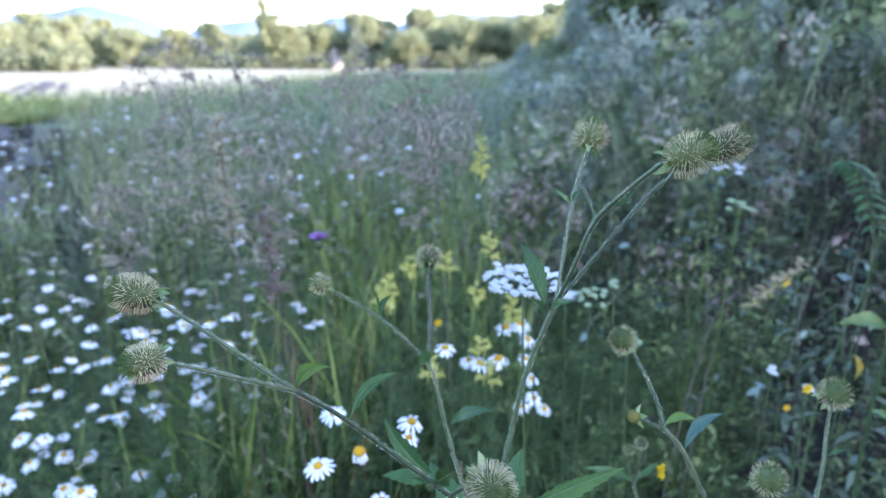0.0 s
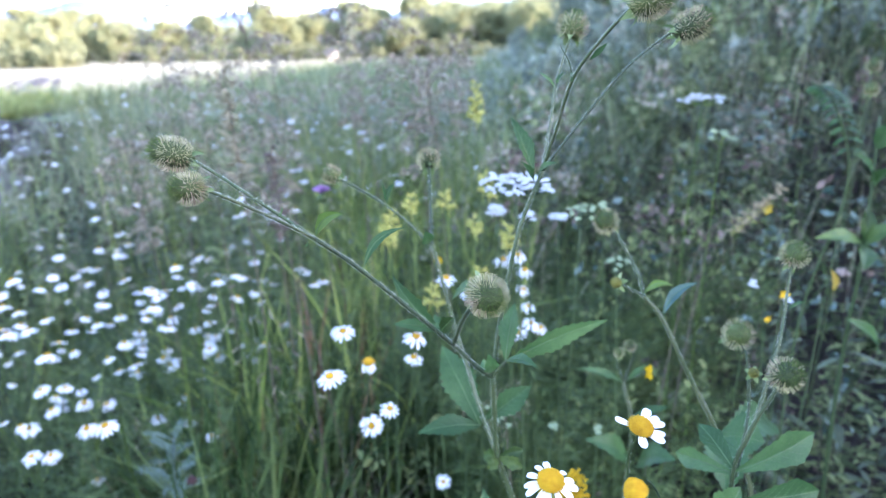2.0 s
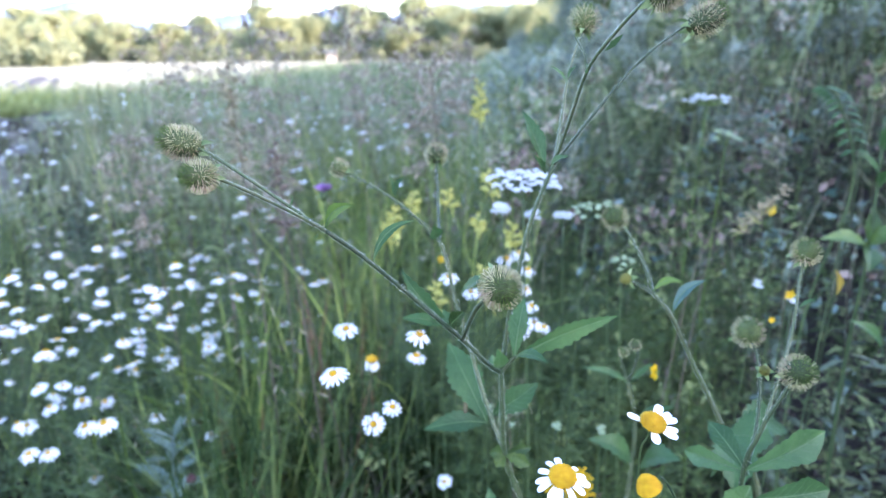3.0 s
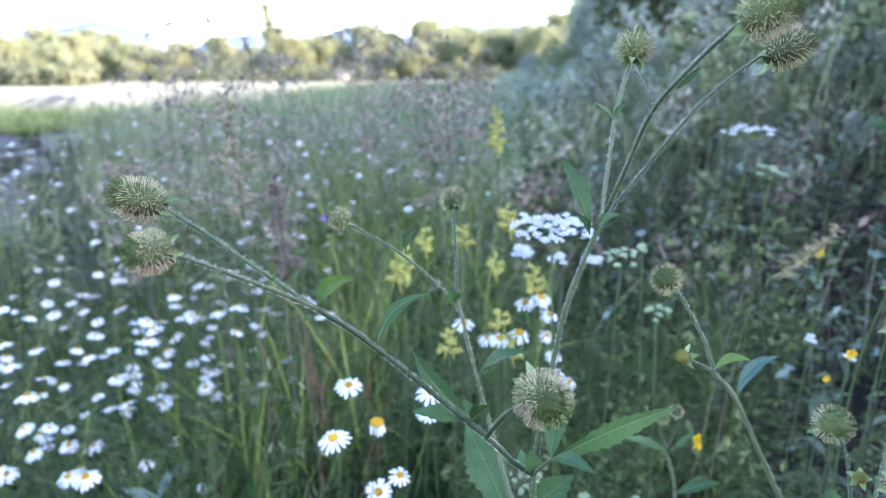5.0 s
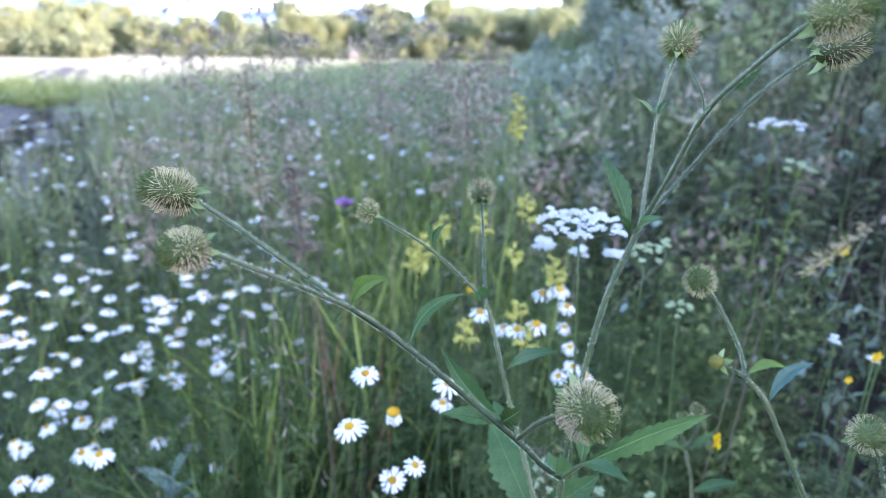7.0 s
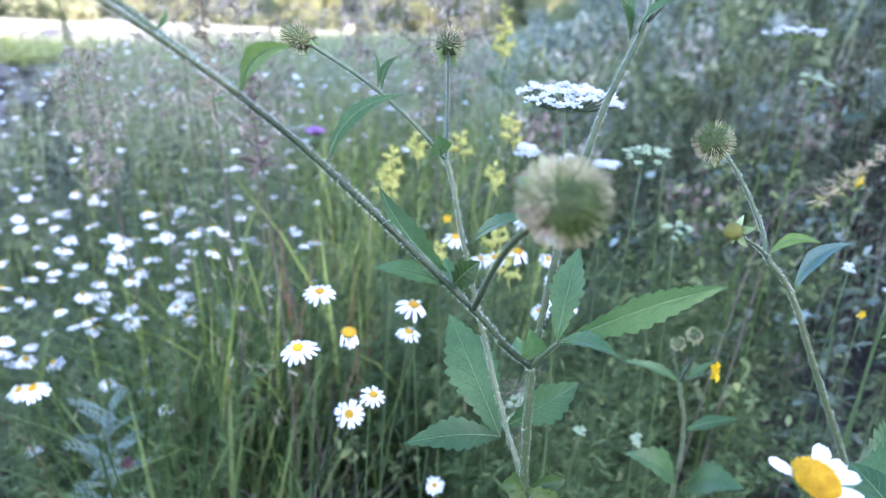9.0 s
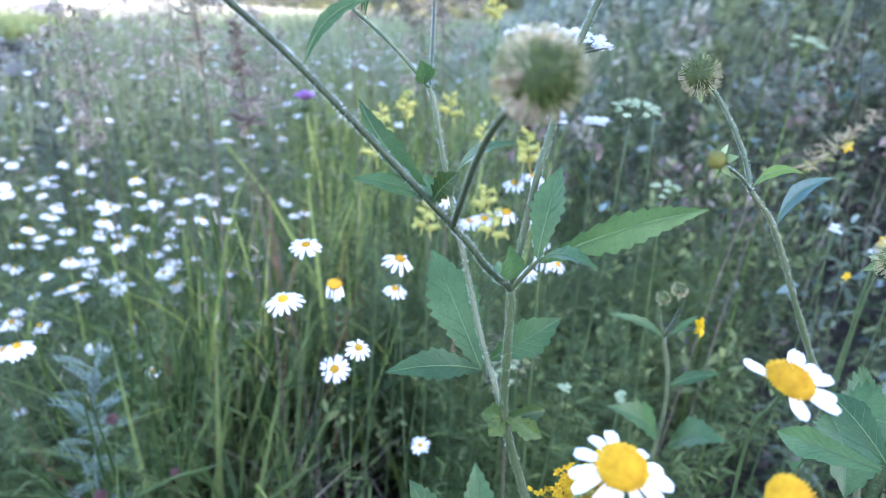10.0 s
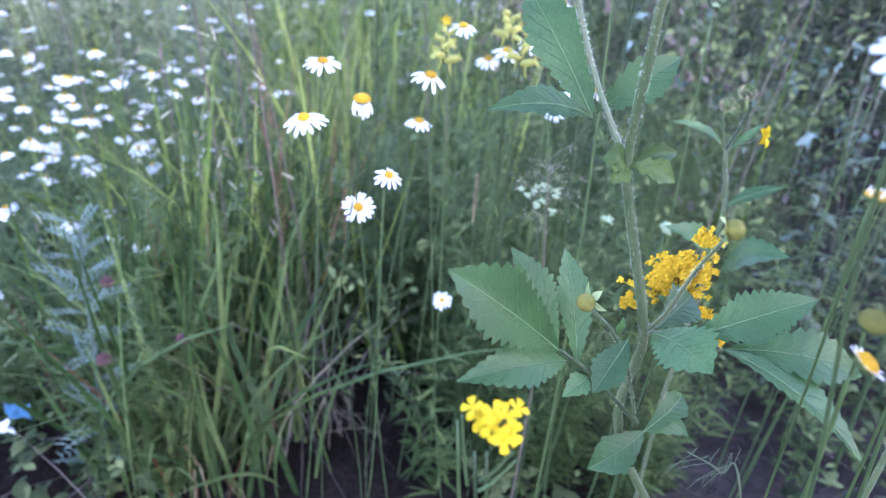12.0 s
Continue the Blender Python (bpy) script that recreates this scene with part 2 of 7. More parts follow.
def bend(points, steps=8):
    """A smooth line (Catmull-Rom) through a few points."""
    p = np.asarray(points, float)
    if len(p) == 2:
        return p[0] + (p[1] - p[0]) * np.linspace(0, 1, steps + 1)[:, None]
    q = np.vstack([2 * p[0] - p[1], p, 2 * p[-1] - p[-2]])
    out = []
    for i in range(1, len(q) - 2):
        for s in np.arange(steps) / steps:
            a, b, c, e = q[i - 1], q[i], q[i + 1], q[i + 2]
            out.append(0.5 * (2 * b + (c - a) * s + (2 * a - 5 * b + 4 * c - e) * s * s + (3 * b - a - 3 * c + e) * s ** 3))
    return np.array(out + [p[-1]])


def thing(name, at, label, category, group="", kind=""):
    ob = new(name)
    ob.location = at
    ob.empty_display_size = 0.02
    return tagged(ob, label, category, group, kind)


def part(name, shape, mat, parent, label="", origin=None):
    """Links a shape (in world metres, or about origin) as one mesh under a thing or a part."""
    if origin is None:
        origin = parent.location if parent.parent is None else parent.parent.location + parent.location
    me = shape.mesh(name, origin) if isinstance(shape, Shape) else shape
    if not me.materials:
        me.materials.append(mat)
    ob = new(name, me)
    ob.parent = parent
    return tagged(ob, label)


def unit(v):
    v = np.asarray(v, float)
    return v / (np.linalg.norm(v) + 1e-12)


def frame_of(axis, hint=(0, 0, 1)):
    """Columns: side, out, axis."""
    z = unit(axis)
    x = np.cross(np.asarray(hint, float), z)
    if np.linalg.norm(x) < 1e-3:
        x = np.cross((0.9, 0.1, 0.2), z)
    x = unit(x)
    return np.stack([x, np.cross(z, x), z], 1)


# ---- ground, track, field, hills ----
def height(x, y):
    """Ground height: level meadow, a bank that climbs on the right to a long unseen ridge, added to shade the meadow.
    """
    x, y = np.asarray(x, float), np.asarray(y, float)
    s = x - (0.45 + 0.03 * np.clip(y, 0, 5) + 0.10 * np.clip(y - 5, 0, 60))
    s = np.where(s < 0, 0, np.where(s < 0.8, s * s / 1.6, s - 0.4))
    # height of the added ridge sets where the meadow's shadow ends
    top = 10 + 0.25 * np.clip(y, -8, 50)
    z = top * np.tanh(0.42 * s / top)
    z = z * np.clip((120 - y) / 60, 0, 1)
    return z + 0.012 * np.sin(5.1 * x + 1.3) * np.sin(4.3 * y) + 0.006 * np.sin(17 * x) * np.sin(13 * y + 0.7)


def axis(n, small, big):
    u = np.linspace(-1, 1, n)
    k = np.arcsinh(big / small)
    return small * np.sinh(k * u)


HILLSIDE = surface("hillside", [(0.045, 0.07, 0.03), (0.08, 0.11, 0.045), (0.13, 0.13, 0.07)], 0.9, 0.3, 6.0, 0.6, spread=0.0, dist=0.1)
gx, gy = axis(161, 0.35, 4500) + 0.0, axis(161, 0.35, 4500) + 1.0
X, Y = np.meshgrid(gx, gy, indexing="ij")
Z = height(X, Y)
ground = Shape()
idx = np.arange(161 * 161).reshape(161, 161)
quads = np.stack([idx[:-1, :-1], idx[1:, :-1], idx[1:, 1:], idx[:-1, 1:]], -1).reshape(-1, 4)
ground.add(np.stack([X, Y, Z], -1).reshape(-1, 3), quads)
me = ground.mesh("ground")
me.materials.append(SHADED_SOIL)
me.materials.append(FIELD)
me.materials.append(HILLSIDE)
me.materials.append(BANK_SOIL)
mid = np.stack([X[:-1, :-1], Y[:-1, :-1]], -1).reshape(-1, 2)
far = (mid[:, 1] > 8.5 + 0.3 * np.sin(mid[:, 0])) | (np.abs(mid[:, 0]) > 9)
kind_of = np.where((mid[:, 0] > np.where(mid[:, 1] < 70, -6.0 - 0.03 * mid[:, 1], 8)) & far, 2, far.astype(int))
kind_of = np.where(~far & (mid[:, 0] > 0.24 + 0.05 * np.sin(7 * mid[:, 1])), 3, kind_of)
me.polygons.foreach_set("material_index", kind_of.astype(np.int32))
tagged(new("ground", me), "dark bare soil, shade in its colour, with a grassy field beyond", "ground", kind="structure")

# the rutted dirt track along the meadow
track = Shape()
ty = np.linspace(3.1, 30, 60)
tc = -1.40 - 0.55 * ty
cross = np.linspace(-1.3, 1.3, 15)
prof = 0.02 + 0.035 * np.cos(cross * 2 * math.pi / 1.5) - 0.03 * (np.abs(cross) > 1.15)
tv = np.array([[c + k * (0.9 + 0.12 * math.sin(3.1 * y) + 0.07 * math.sin(7.7 * y + 2 * k)), y - 0.45 * k, float(height(c + k, y)) + p + 0.012 * math.sin(7 * y + 3 * k)] for c, y in zip(tc, ty) for k, p in zip(cross, prof)])
track.add(tv, [(i * 15 + j, i * 15 + j + 1, (i + 1) * 15 + j + 1, (i + 1) * 15 + j) for i in range(59) for j in range(14)])
tm = track.mesh("dirt_track")
TRACK = surface("track_soil", [(0.034, 0.028, 0.024), (0.056, 0.046, 0.039), (0.09, 0.075, 0.064)], 0.95, 2, 40, 0.8, spread=0, dist=0.02)
tm.materials.append(TRACK)
tagged(new("dirt_track", tm), "bare rutted dirt track beside the meadow", "track", kind="structure")

# far wooded hills; the blue haze of distance is mixed into their colour
HILL = surface("hazed_forest", [(0.095, 0.145, 0.225), (0.125, 0.18, 0.265)], 0.95, 0.004, 0.05, 0.3, spread=0, dist=5)
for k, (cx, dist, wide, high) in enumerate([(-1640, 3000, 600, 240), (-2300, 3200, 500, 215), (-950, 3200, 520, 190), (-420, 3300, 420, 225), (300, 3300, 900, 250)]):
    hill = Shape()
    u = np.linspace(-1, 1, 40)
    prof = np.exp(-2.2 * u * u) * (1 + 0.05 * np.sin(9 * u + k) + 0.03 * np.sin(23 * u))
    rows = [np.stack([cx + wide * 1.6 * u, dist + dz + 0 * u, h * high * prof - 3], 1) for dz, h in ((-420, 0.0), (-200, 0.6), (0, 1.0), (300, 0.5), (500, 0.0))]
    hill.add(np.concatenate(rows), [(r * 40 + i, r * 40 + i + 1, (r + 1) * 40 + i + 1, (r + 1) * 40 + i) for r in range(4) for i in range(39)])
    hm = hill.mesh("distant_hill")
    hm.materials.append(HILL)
    tagged(new("distant_hill", hm), "wooded hill on the horizon, hazy blue painted into its colour", "hill", "hills on the horizon", "structure")


# ---- trees ----
SHED_WALL = surface("shed_wall", [(0.28, 0.25, 0.20), (0.36, 0.32, 0.26)], 0.8, 2, 30, 0.3, dist=0.01)
SHED_ROOF = surface("shed_roof", [(0.05, 0.05, 0.055), (0.09, 0.09, 0.09)], 0.8, 2, 30, 0.3, dist=0.01)
SHED_DOOR = surface("shed_door", [(0.36, 0.31, 0.24), (0.44, 0.38, 0.30)], 0.8, 2, 30, 0.3, dist=0.01)


def cards(centres, radius, size, count, flat=0.6):
    """Small leaf clumps scattered round centres: ribbons of two quads."""
    c = np.repeat(np.asarray(centres, float), count, 0)
    r = np.repeat(np.asarray(radius, float), count)
    d = rng.normal(size=(len(c), 3))
    d /= np.linalg.norm(d, axis=1)[:, None]
    p = c + d * (r * rng.uniform(0.35, 1.05, len(c)) ** 0.6)[:, None] * np.array([1, 1, flat])
    a = rng.normal(size=(len(c), 3))
    a /= np.linalg.norm(a, axis=1)[:, None]
    b = np.cross(a, rng.normal(size=(len(c), 3)))
    b /= np.linalg.norm(b, axis=1)[:, None]
    s = size * rng.uniform(0.6, 1.4, len(c))[:, None]
    n = np.cross(a, b)
    rows = [np.stack([p - a * s - b * s * 0.15, p - a * s + b * s * 0.15], 1),
            np.stack([p + n * s * 0.2 - b * s * 0.55, p + n * s * 0.2 + b * s * 0.55], 1),
            np.stack([p + a * s - b * s * 0.12, p + a * s + b * s * 0.12], 1)]
    return np.stack(rows, 1)


def broadleaf(high, wide, seed):
    r = np.random.default_rng(seed)
    t = thing("tree", (0, 0, 0), "sunlit broadleaf tree at the far edge of the field", "tree", "trees of the far wood")
    trunk = Shape()
    trunk.tube(bend([(0, 0, -0.3), (0.1, 0, high * 0.3), (0, 0.1, high * 0.85)], 5), np.linspace(0.035, 0.008, 11) * high * 0.5, 7)
    cs = []
    for i in range(32):
        a, h = i * 2.4, high * r.uniform(0.16, 0.95)
        w = wide * math.sqrt(max(0.08, 1 - ((h / high - 0.55) / 0.5) ** 2)) * r.uniform(0.5, 0.9)
        e = (math.cos(a) * w, math.sin(a) * w, h)
        trunk.tube(bend([(0, 0, h * 0.7), (e[0] * 0.5, e[1] * 0.5, h * 0.88), e], 3), np.linspace(0.010, 0.003, 7) * high * 0.5, 4)
        cs.append(e)
    cs += [(0, 0, high * 0.9), (0, 0, high * 0.6)]
    part("trunk", trunk, BARK, t, origin=(0, 0, 0))
    part("crown", strips("crown", cards(cs, [wide * r.uniform(0.20, 0.40) for _ in cs], high * 0.022, 150, 0.9), HAZED_TREE_LEAF), HAZED_TREE_LEAF, t)
    return t


def pine(high, wide, seed):
    r = np.random.default_rng(seed)
    t = thing("tree", (0, 0, 0), "sunlit conifer at the far edge of the field", "tree", "trees of the far wood")
    trunk = Shape().tube([(0, 0, -0.3), (0.05, 0, high * 0.5), (0, 0, high)], np.array([0.02, 0.012, 0.002]) * high, 7)
    cs, rad = [], []
    for i in range(46):
        h = high * (0.14 + 0.84 * i / 46)
        w = wide * (1.05 - h / high) * r.uniform(0.55, 1.0)
        a = i * 2.4
        e = (math.cos(a) * w, math.sin(a) * w, h - 0.08 * w)
        trunk.tube([(0, 0, h), e], [0.004 * high, 0.001 * high], 3)
        for k in (0.45, 0.9):
            cs.append((e[0] * k, e[1] * k, h - 0.1 * w * k))
            rad.append(wide * 0.2 * (1.3 - h / high))
    cs.append((0, 0, high * 0.97))
    rad.append(wide * 0.08)
    part("trunk", trunk, BARK, t, origin=(0, 0, 0))
    part("crown", strips("crown", cards(cs, rad, high * 0.03, 22, 0.6), HAZED_PINE_LEAF), HAZED_PINE_LEAF, t)
    return t


kinds = [broadleaf(9.5, 4.2, 1), broadleaf(8, 4.2, 2), pine(11, 3.0, 3), broadleaf(11, 4.4, 4), pine(13, 3.0, 5)]
spots = []
for i in range(190):
    az = -42 + 64 * (i + rng.uniform(-0.4, 0.4)) / 190
    d = 112 + 40 * rng.uniform() + (0 if az > -29 else -46)
    spots.append((d * math.tan(radians(az)), d, i))
for k, (x, y, i) in enumerate(spots):
    src = kinds[(0, 1, 3, 2, 1, 0, 3, 1, 1, 0, 3, 0)[int(rng.integers(12))]]
    s = rng.uniform(0.55, 0.95) * (1.08 if x > -4 else 0.85 if x < -0.72 * y else 0.60 if y < 107 else 0.80 if x < -26 else 1.0)
    m = pose(x, y, float(height(x, y)), 0, 0, rng.uniform(0, 360))
    if k < 5:
        kinds[k].matrix_basis = pose(x, y, float(height(x, y)), 0, 0, 30 * k)
        kinds[k].scale = (s, s, s)
    else:
        copy_thing(src, m).scale = (s, s, s * rng.uniform(0.85, 1.2))
# a tall thin birch that stands above the wood
birch = broadleaf(13.6, 0.9, 9)
birch.matrix_basis = pose(-31.5, 118, 0, 0, 0, 70)
tagged(birch, "tall thin tree standing above the wood")

# a small pale shed in front of the wood
shed = thing("shed", (-15.4, 98.0, 0.0), "small pale shed with a dark roof before the wood", "building")
shed.scale = (0.6, 0.6, 0.6)
box = [(-1.1, -0.9, 0), (1.1, -0.9, 0), (1.1, 0.9, 0), (-1.1, 0.9, 0), (-1.1, -0.9, 1.9), (1.1, -0.9, 1.9), (1.1, 0.9, 1.9), (-1.1, 0.9, 1.9)]
part("walls", Shape().add(box, [(0, 1, 5, 4), (1, 2, 6, 5), (2, 3, 7, 6), (3, 0, 4, 7)]).mesh("walls", smooth=False), SHED_WALL, shed)
roof = [(-1.35, -1.2, 1.85), (1.35, -1.2, 1.85), (1.35, 0, 2.6), (-1.35, 0, 2.6), (1.35, 1.2, 1.85), (-1.35, 1.2, 1.85)]
roof += [(p[0], p[1], p[2] + 0.1) for p in roof]
part("roof", Shape().add(roof, [(0, 1, 2, 3), (3, 2, 4, 5), (6, 9, 8, 7), (9, 11, 10, 8), (0, 6, 7, 1), (4, 10, 11, 5), (1, 7, 8, 2), (2, 8, 10, 4), (0, 3, 9, 6), (3, 5, 11, 9)]).mesh("roof", smooth=False), SHED_ROOF, shed)
part("door", Shape().add([(-0.4, -0.93, 0), (0.4, -0.93, 0), (0.4, -0.93, 1.7), (-0.4, -0.93, 1.7), (-0.4, -0.88, 0), (0.4, -0.88, 0), (0.4, -0.88, 1.7), (-0.4, -0.88, 1.7)], [(0, 1, 2, 3), (0, 4, 5, 1), (1, 5, 6, 2), (2, 6, 7, 3), (3, 7, 4, 0)]).mesh("door", smooth=False), SHED_DOOR, shed)

# ---- grasses and herbs in the mass ----
def blades(x, y, h, w, curve, rows=4, base=None):
    """Grass blades as tapering ribbons on the ground."""
    n = len(x)
    s = np.linspace(0, 1, rows)[None, :, None]
    a = rng.uniform(0, 2 * math.pi, n)
    out = np.stack([np.cos(a), np.sin(a), 0 * a], 1)[:, None]
    root = np.stack([x, y, height(x, y) if base is None else base], 1)[:, None]
    hh, cc = h[:, None, None], curve[:, None, None]
    p = root + np.array([0, 0, 1.0]) * hh * (s - 0.35 * cc * s * s) + out * hh * cc * s * s
    tilt = rng.normal(0, 0.13, (n, 1, 2)) * hh * s
    p = p + np.concatenate([tilt, 0 * tilt[..., :1]], 2)
    b = a + rng.uniform(0.6, 2.5, n)
    side = np.stack([np.cos(b), np.sin(b), 0.2 + 0 * b], 1)[:, None] * (w[:, None, None] * (1 - s) ** 0.6 * np.minimum(1, 0.55 + 1.6 * s))
    return np.stack([p - side, p + side], 2)


def stalks(x, y, h, leaf, n_leaf, lean=0.12, wide=0.2, low=0.2, droop=0.4, thick=0.0012):
    """Leafy stalks: a thin stem ribbon pair and many lance-shaped leaves each. Returns stems, leaves."""
    n = len(x)
    z = height(x, y)
    a = rng.uniform(0, 2 * math.pi, n)
    tip = np.stack([np.cos(a) * lean * h, np.sin(a) * lean * h, h], 1) * rng.uniform(0.8, 1.2, (n, 1))
    root = np.stack([x, y, z], 1)
    s = np.linspace(0, 1, 4)[None, :, None]
    line = root[:, None] + tip[:, None] * np.array([1, 1, 0]) * s ** 2 + tip[:, None] * np.array([0, 0, 1]) * s
    b = rng.uniform(0, math.pi, n)
    side = np.stack([np.cos(b), np.sin(b), 0 * b], 1)[:, None] * thick * (1.2 - 0.8 * s)
    stems = np.stack([line - side, line + side], 2)
    k = n_leaf
    u = rng.uniform(low, 1, (n, k))
    at = root[:, None] + tip[:, None] * np.array([1, 1, 0]) * (u ** 2)[..., None] + tip[:, None] * np.array([0, 0, 1]) * u[..., None]
    az = np.arange(k)[None] * 2.4 + a[:, None] + rng.uniform(-0.5, 0.5, (n, k))
    ln = leaf * (1.15 - 0.75 * u) * rng.uniform(0.6, 1.3, (n, k))
    d = np.stack([np.cos(az), np.sin(az), rng.uniform(0.1, 0.9, (n, k))], -1)
    d /= np.linalg.norm(d, axis=-1)[..., None]
    sd = np.stack([-np.sin(az), np.cos(az), rng.uniform(-0.3, 0.3, (n, k))], -1)
    rows = []
    for q, ww in ((0, 0.12), (0.35, 1), (0.7, 0.8), (1, 0.05)):
        c = at + d * (ln * q)[..., None] - np.array([0, 0, 1]) * (ln * droop * q * q)[..., None]
        e = sd * (ln * wide * ww)[..., None]
        rows.append(np.stack([c - e, c + e], -2))
    leaves = np.stack(rows, 2).reshape(n * k, 4, 2, 3)
    return stems, leaves


def clumps(x, y):
    """0 to 1: how thick the growth stands; patches that grow larger with distance."""
    q = 1 + 0.45 * y
    return 0.5 + 0.5 * np.sin(11 * x / q + 2.2 * np.sin(2.3 * y)) * np.sin(10 * y / q + 2.0 * np.sin(3.1 * x))


def scatter(n, x0, x1, y0, y1, power=1.0):
    """Points in a wedge that widens ahead, gathered in clumps; x0, x1 are slopes at the far side."""
    k = 3 * n
    y = y0 + (y1 - y0) * rng.uniform(0, 1, k) ** power
    x = (x0 + (x1 - x0) * rng.uniform(0, 1, k)) * (y + 0.25) + rng.normal(0, 0.10, k) * (0.4 + 0.35 * y)
    order = np.argsort(rng.uniform(0, 1, k) - 0.62 * clumps(x, y))[:n]
    return x[order], y[order]


def near_track(x, y):
    """Growth is low towards the track."""
    return np.where(y > 3.0, np.clip((x / y + 0.74) / 0.24, 0.16, 1), 1.0)


def off_track(x, y):
    """True where grass may stand: not on the track's bare soil."""
    return (y < 3.2 + 0.3 * np.sin(5 * x)) | (np.abs(x - (-1.40 - 0.55 * y)) > 0.85 + 0.25 * np.sin(2.1 * y) * np.sin(0.9 * x + y) + 0.4 * rng.uniform(-1, 1, len(x)))


def mass(name, quads, mat, label, category):
    me = strips(name, quads, mat)
    return tagged(new(name, me), label, category, kind="stuff")


# ---- the meadow's mass ----
# broad-bladed clump of grass in the foreground
n = 620
gx_ = rng.normal(-0.30, 0.065, n).clip(-0.385, -0.12)
gy_ = rng.normal(0.80, 0.10, n).clip(0.64, 1.2)
mass("grass_clump", blades(gx_, gy_, rng.uniform(0.10, 0.40, n), rng.uniform(0.0024, 0.0062, n), rng.uniform(0.0, 0.85, n) ** 1.6, 7), LUSH, "clump of broad green grass blades", "grass")
n = 240
mass("tall_clump", blades(rng.normal(-0.31, 0.12, n), rng.normal(1.05, 0.12, n), rng.uniform(0.22, 0.50, n), rng.uniform(0.0024, 0.0058, n), rng.uniform(0.0, 0.7, n), 6), GRASS, "tall green grass behind the clump", "grass")
n = 90
mass("dead_blades", blades(rng.normal(-0.27, 0.10, n), rng.normal(0.78, 0.09, n), rng.uniform(0.08, 0.30, n), rng.uniform(0.0008, 0.0026, n), rng.uniform(0.3, 1.4, n), 5), GRASS_GREY, "dead grey grass blades round the clump", "grass")
n = 60
mass("tan_blades", blades(rng.normal(-0.27, 0.09, n), rng.normal(0.80, 0.09, n), rng.uniform(0.07, 0.30, n), rng.uniform(0.0010, 0.0024, n), rng.uniform(0.1, 1.0, n), 6), GRASS_DRY, "tan withered grass blades in the clump", "grass")
n = 18
mass("dead_fibres", blades(rng.normal(-0.135, 0.025, n), rng.normal(0.74, 0.03, n), rng.uniform(0.22, 0.42, n), rng.uniform(0.0006, 0.0016, n), rng.uniform(0.5, 1.2, n), 7), GRASS_GREY, "pale dead fibres bowed over the soil", "grass")
n = 4
mass("rust_leaves", blades(rng.normal(-0.25, 0.03, n), rng.normal(0.62, 0.02, n), rng.uniform(0.18, 0.30, n), rng.uniform(0.0012, 0.0024, n), rng.uniform(0.2, 0.7, n), 6), ORANGE_LEAF, "orange-red withered grass leaves", "grass")
n = 22
mass("rust_blades", blades(rng.normal(-0.31, 0.09, n), rng.normal(0.80, 0.06, n), rng.uniform(0.15, 0.42, n), rng.uniform(0.0012, 0.0026, n), rng.uniform(0.0, 0.25, n), 4), RUST, "rust-coloured withered grass blades", "grass")
n = 18
mass("rust_stalks", blades(rng.normal(-0.20, 0.05, n), rng.normal(0.95, 0.08, n), rng.uniform(0.28, 0.52, n), rng.uniform(0.0012, 0.003, n), rng.uniform(0.0, 0.3, n), 4), RUST, "rust-coloured dead stalks behind the grass clump", "grass")
# open meadow: fine grass, thinning with distance
x, y = scatter(4200, -0.80, 0.33, 0.85, 3.2, 1.2)
keep = (rng.uniform(0, 1, len(x)) < np.where(x < -0.32 * (y + 0.2), 0.35, np.where(x > -0.1, 0.22, 0.9)))
x, y = x[keep], y[keep]
keep = (y > 1.35) | (x < -0.14 - 0.1 * rng.uniform(0, 1, len(x)))
x, y = x[keep], y[keep]
n = len(x)
mass("meadow_grass", blades(x, y, rng.uniform(0.18, 0.54, n) * np.where(x < -0.32 * (y + 0.2), 0.72, 1.0) * near_track(x, y), rng.uniform(0.0008, 0.0022, n), rng.uniform(0.05, 0.8, n)), GRASS, "fine green meadow grass", "grass")
x, y = scatter(11000, -0.85, 0.30, 2.8, 13, 1.3)
keep = off_track(x, y) & (x > -5.8)
x, y = x[keep], y[keep]
n = len(x)
mass("far_grass", blades(x, y, rng.uniform(0.22, 0.55, n) * near_track(x, y), rng.uniform(0.002, 0.006, n), rng.uniform(0.1, 0.9, n)), MEADOW_FAR, "meadow grass farther off", "grass")
x, y = scatter(130, -0.80, 0.35, 1.2, 3.5, 1.2)
n = len(x)
mass("straw", blades(x, y, rng.uniform(0.2, 0.5, n) * near_track(x, y), rng.uniform(0.0006, 0.0014, n), rng.uniform(0.1, 0.9, n)), GRASS_DRY, "dry straw-coloured grass stalks", "grass")
# flowering grass with loose pinkish panicles
x, y = scatter(1000, -0.75, 0.35, 1.35, 7.5, 1.2)
st, lv = stalks(x, y, rng.uniform(0.50, 0.82, len(x)) * near_track(x, y), 0.022, 26, 0.10, 0.10, 0.72, 0.6, 0.0007)
mass("panicle_stalks", st, GRASS, "thin stalks of flowering grass", "grass")
mass("panicles", lv, PANICLE, "loose pinkish-brown grass panicles", "grass")
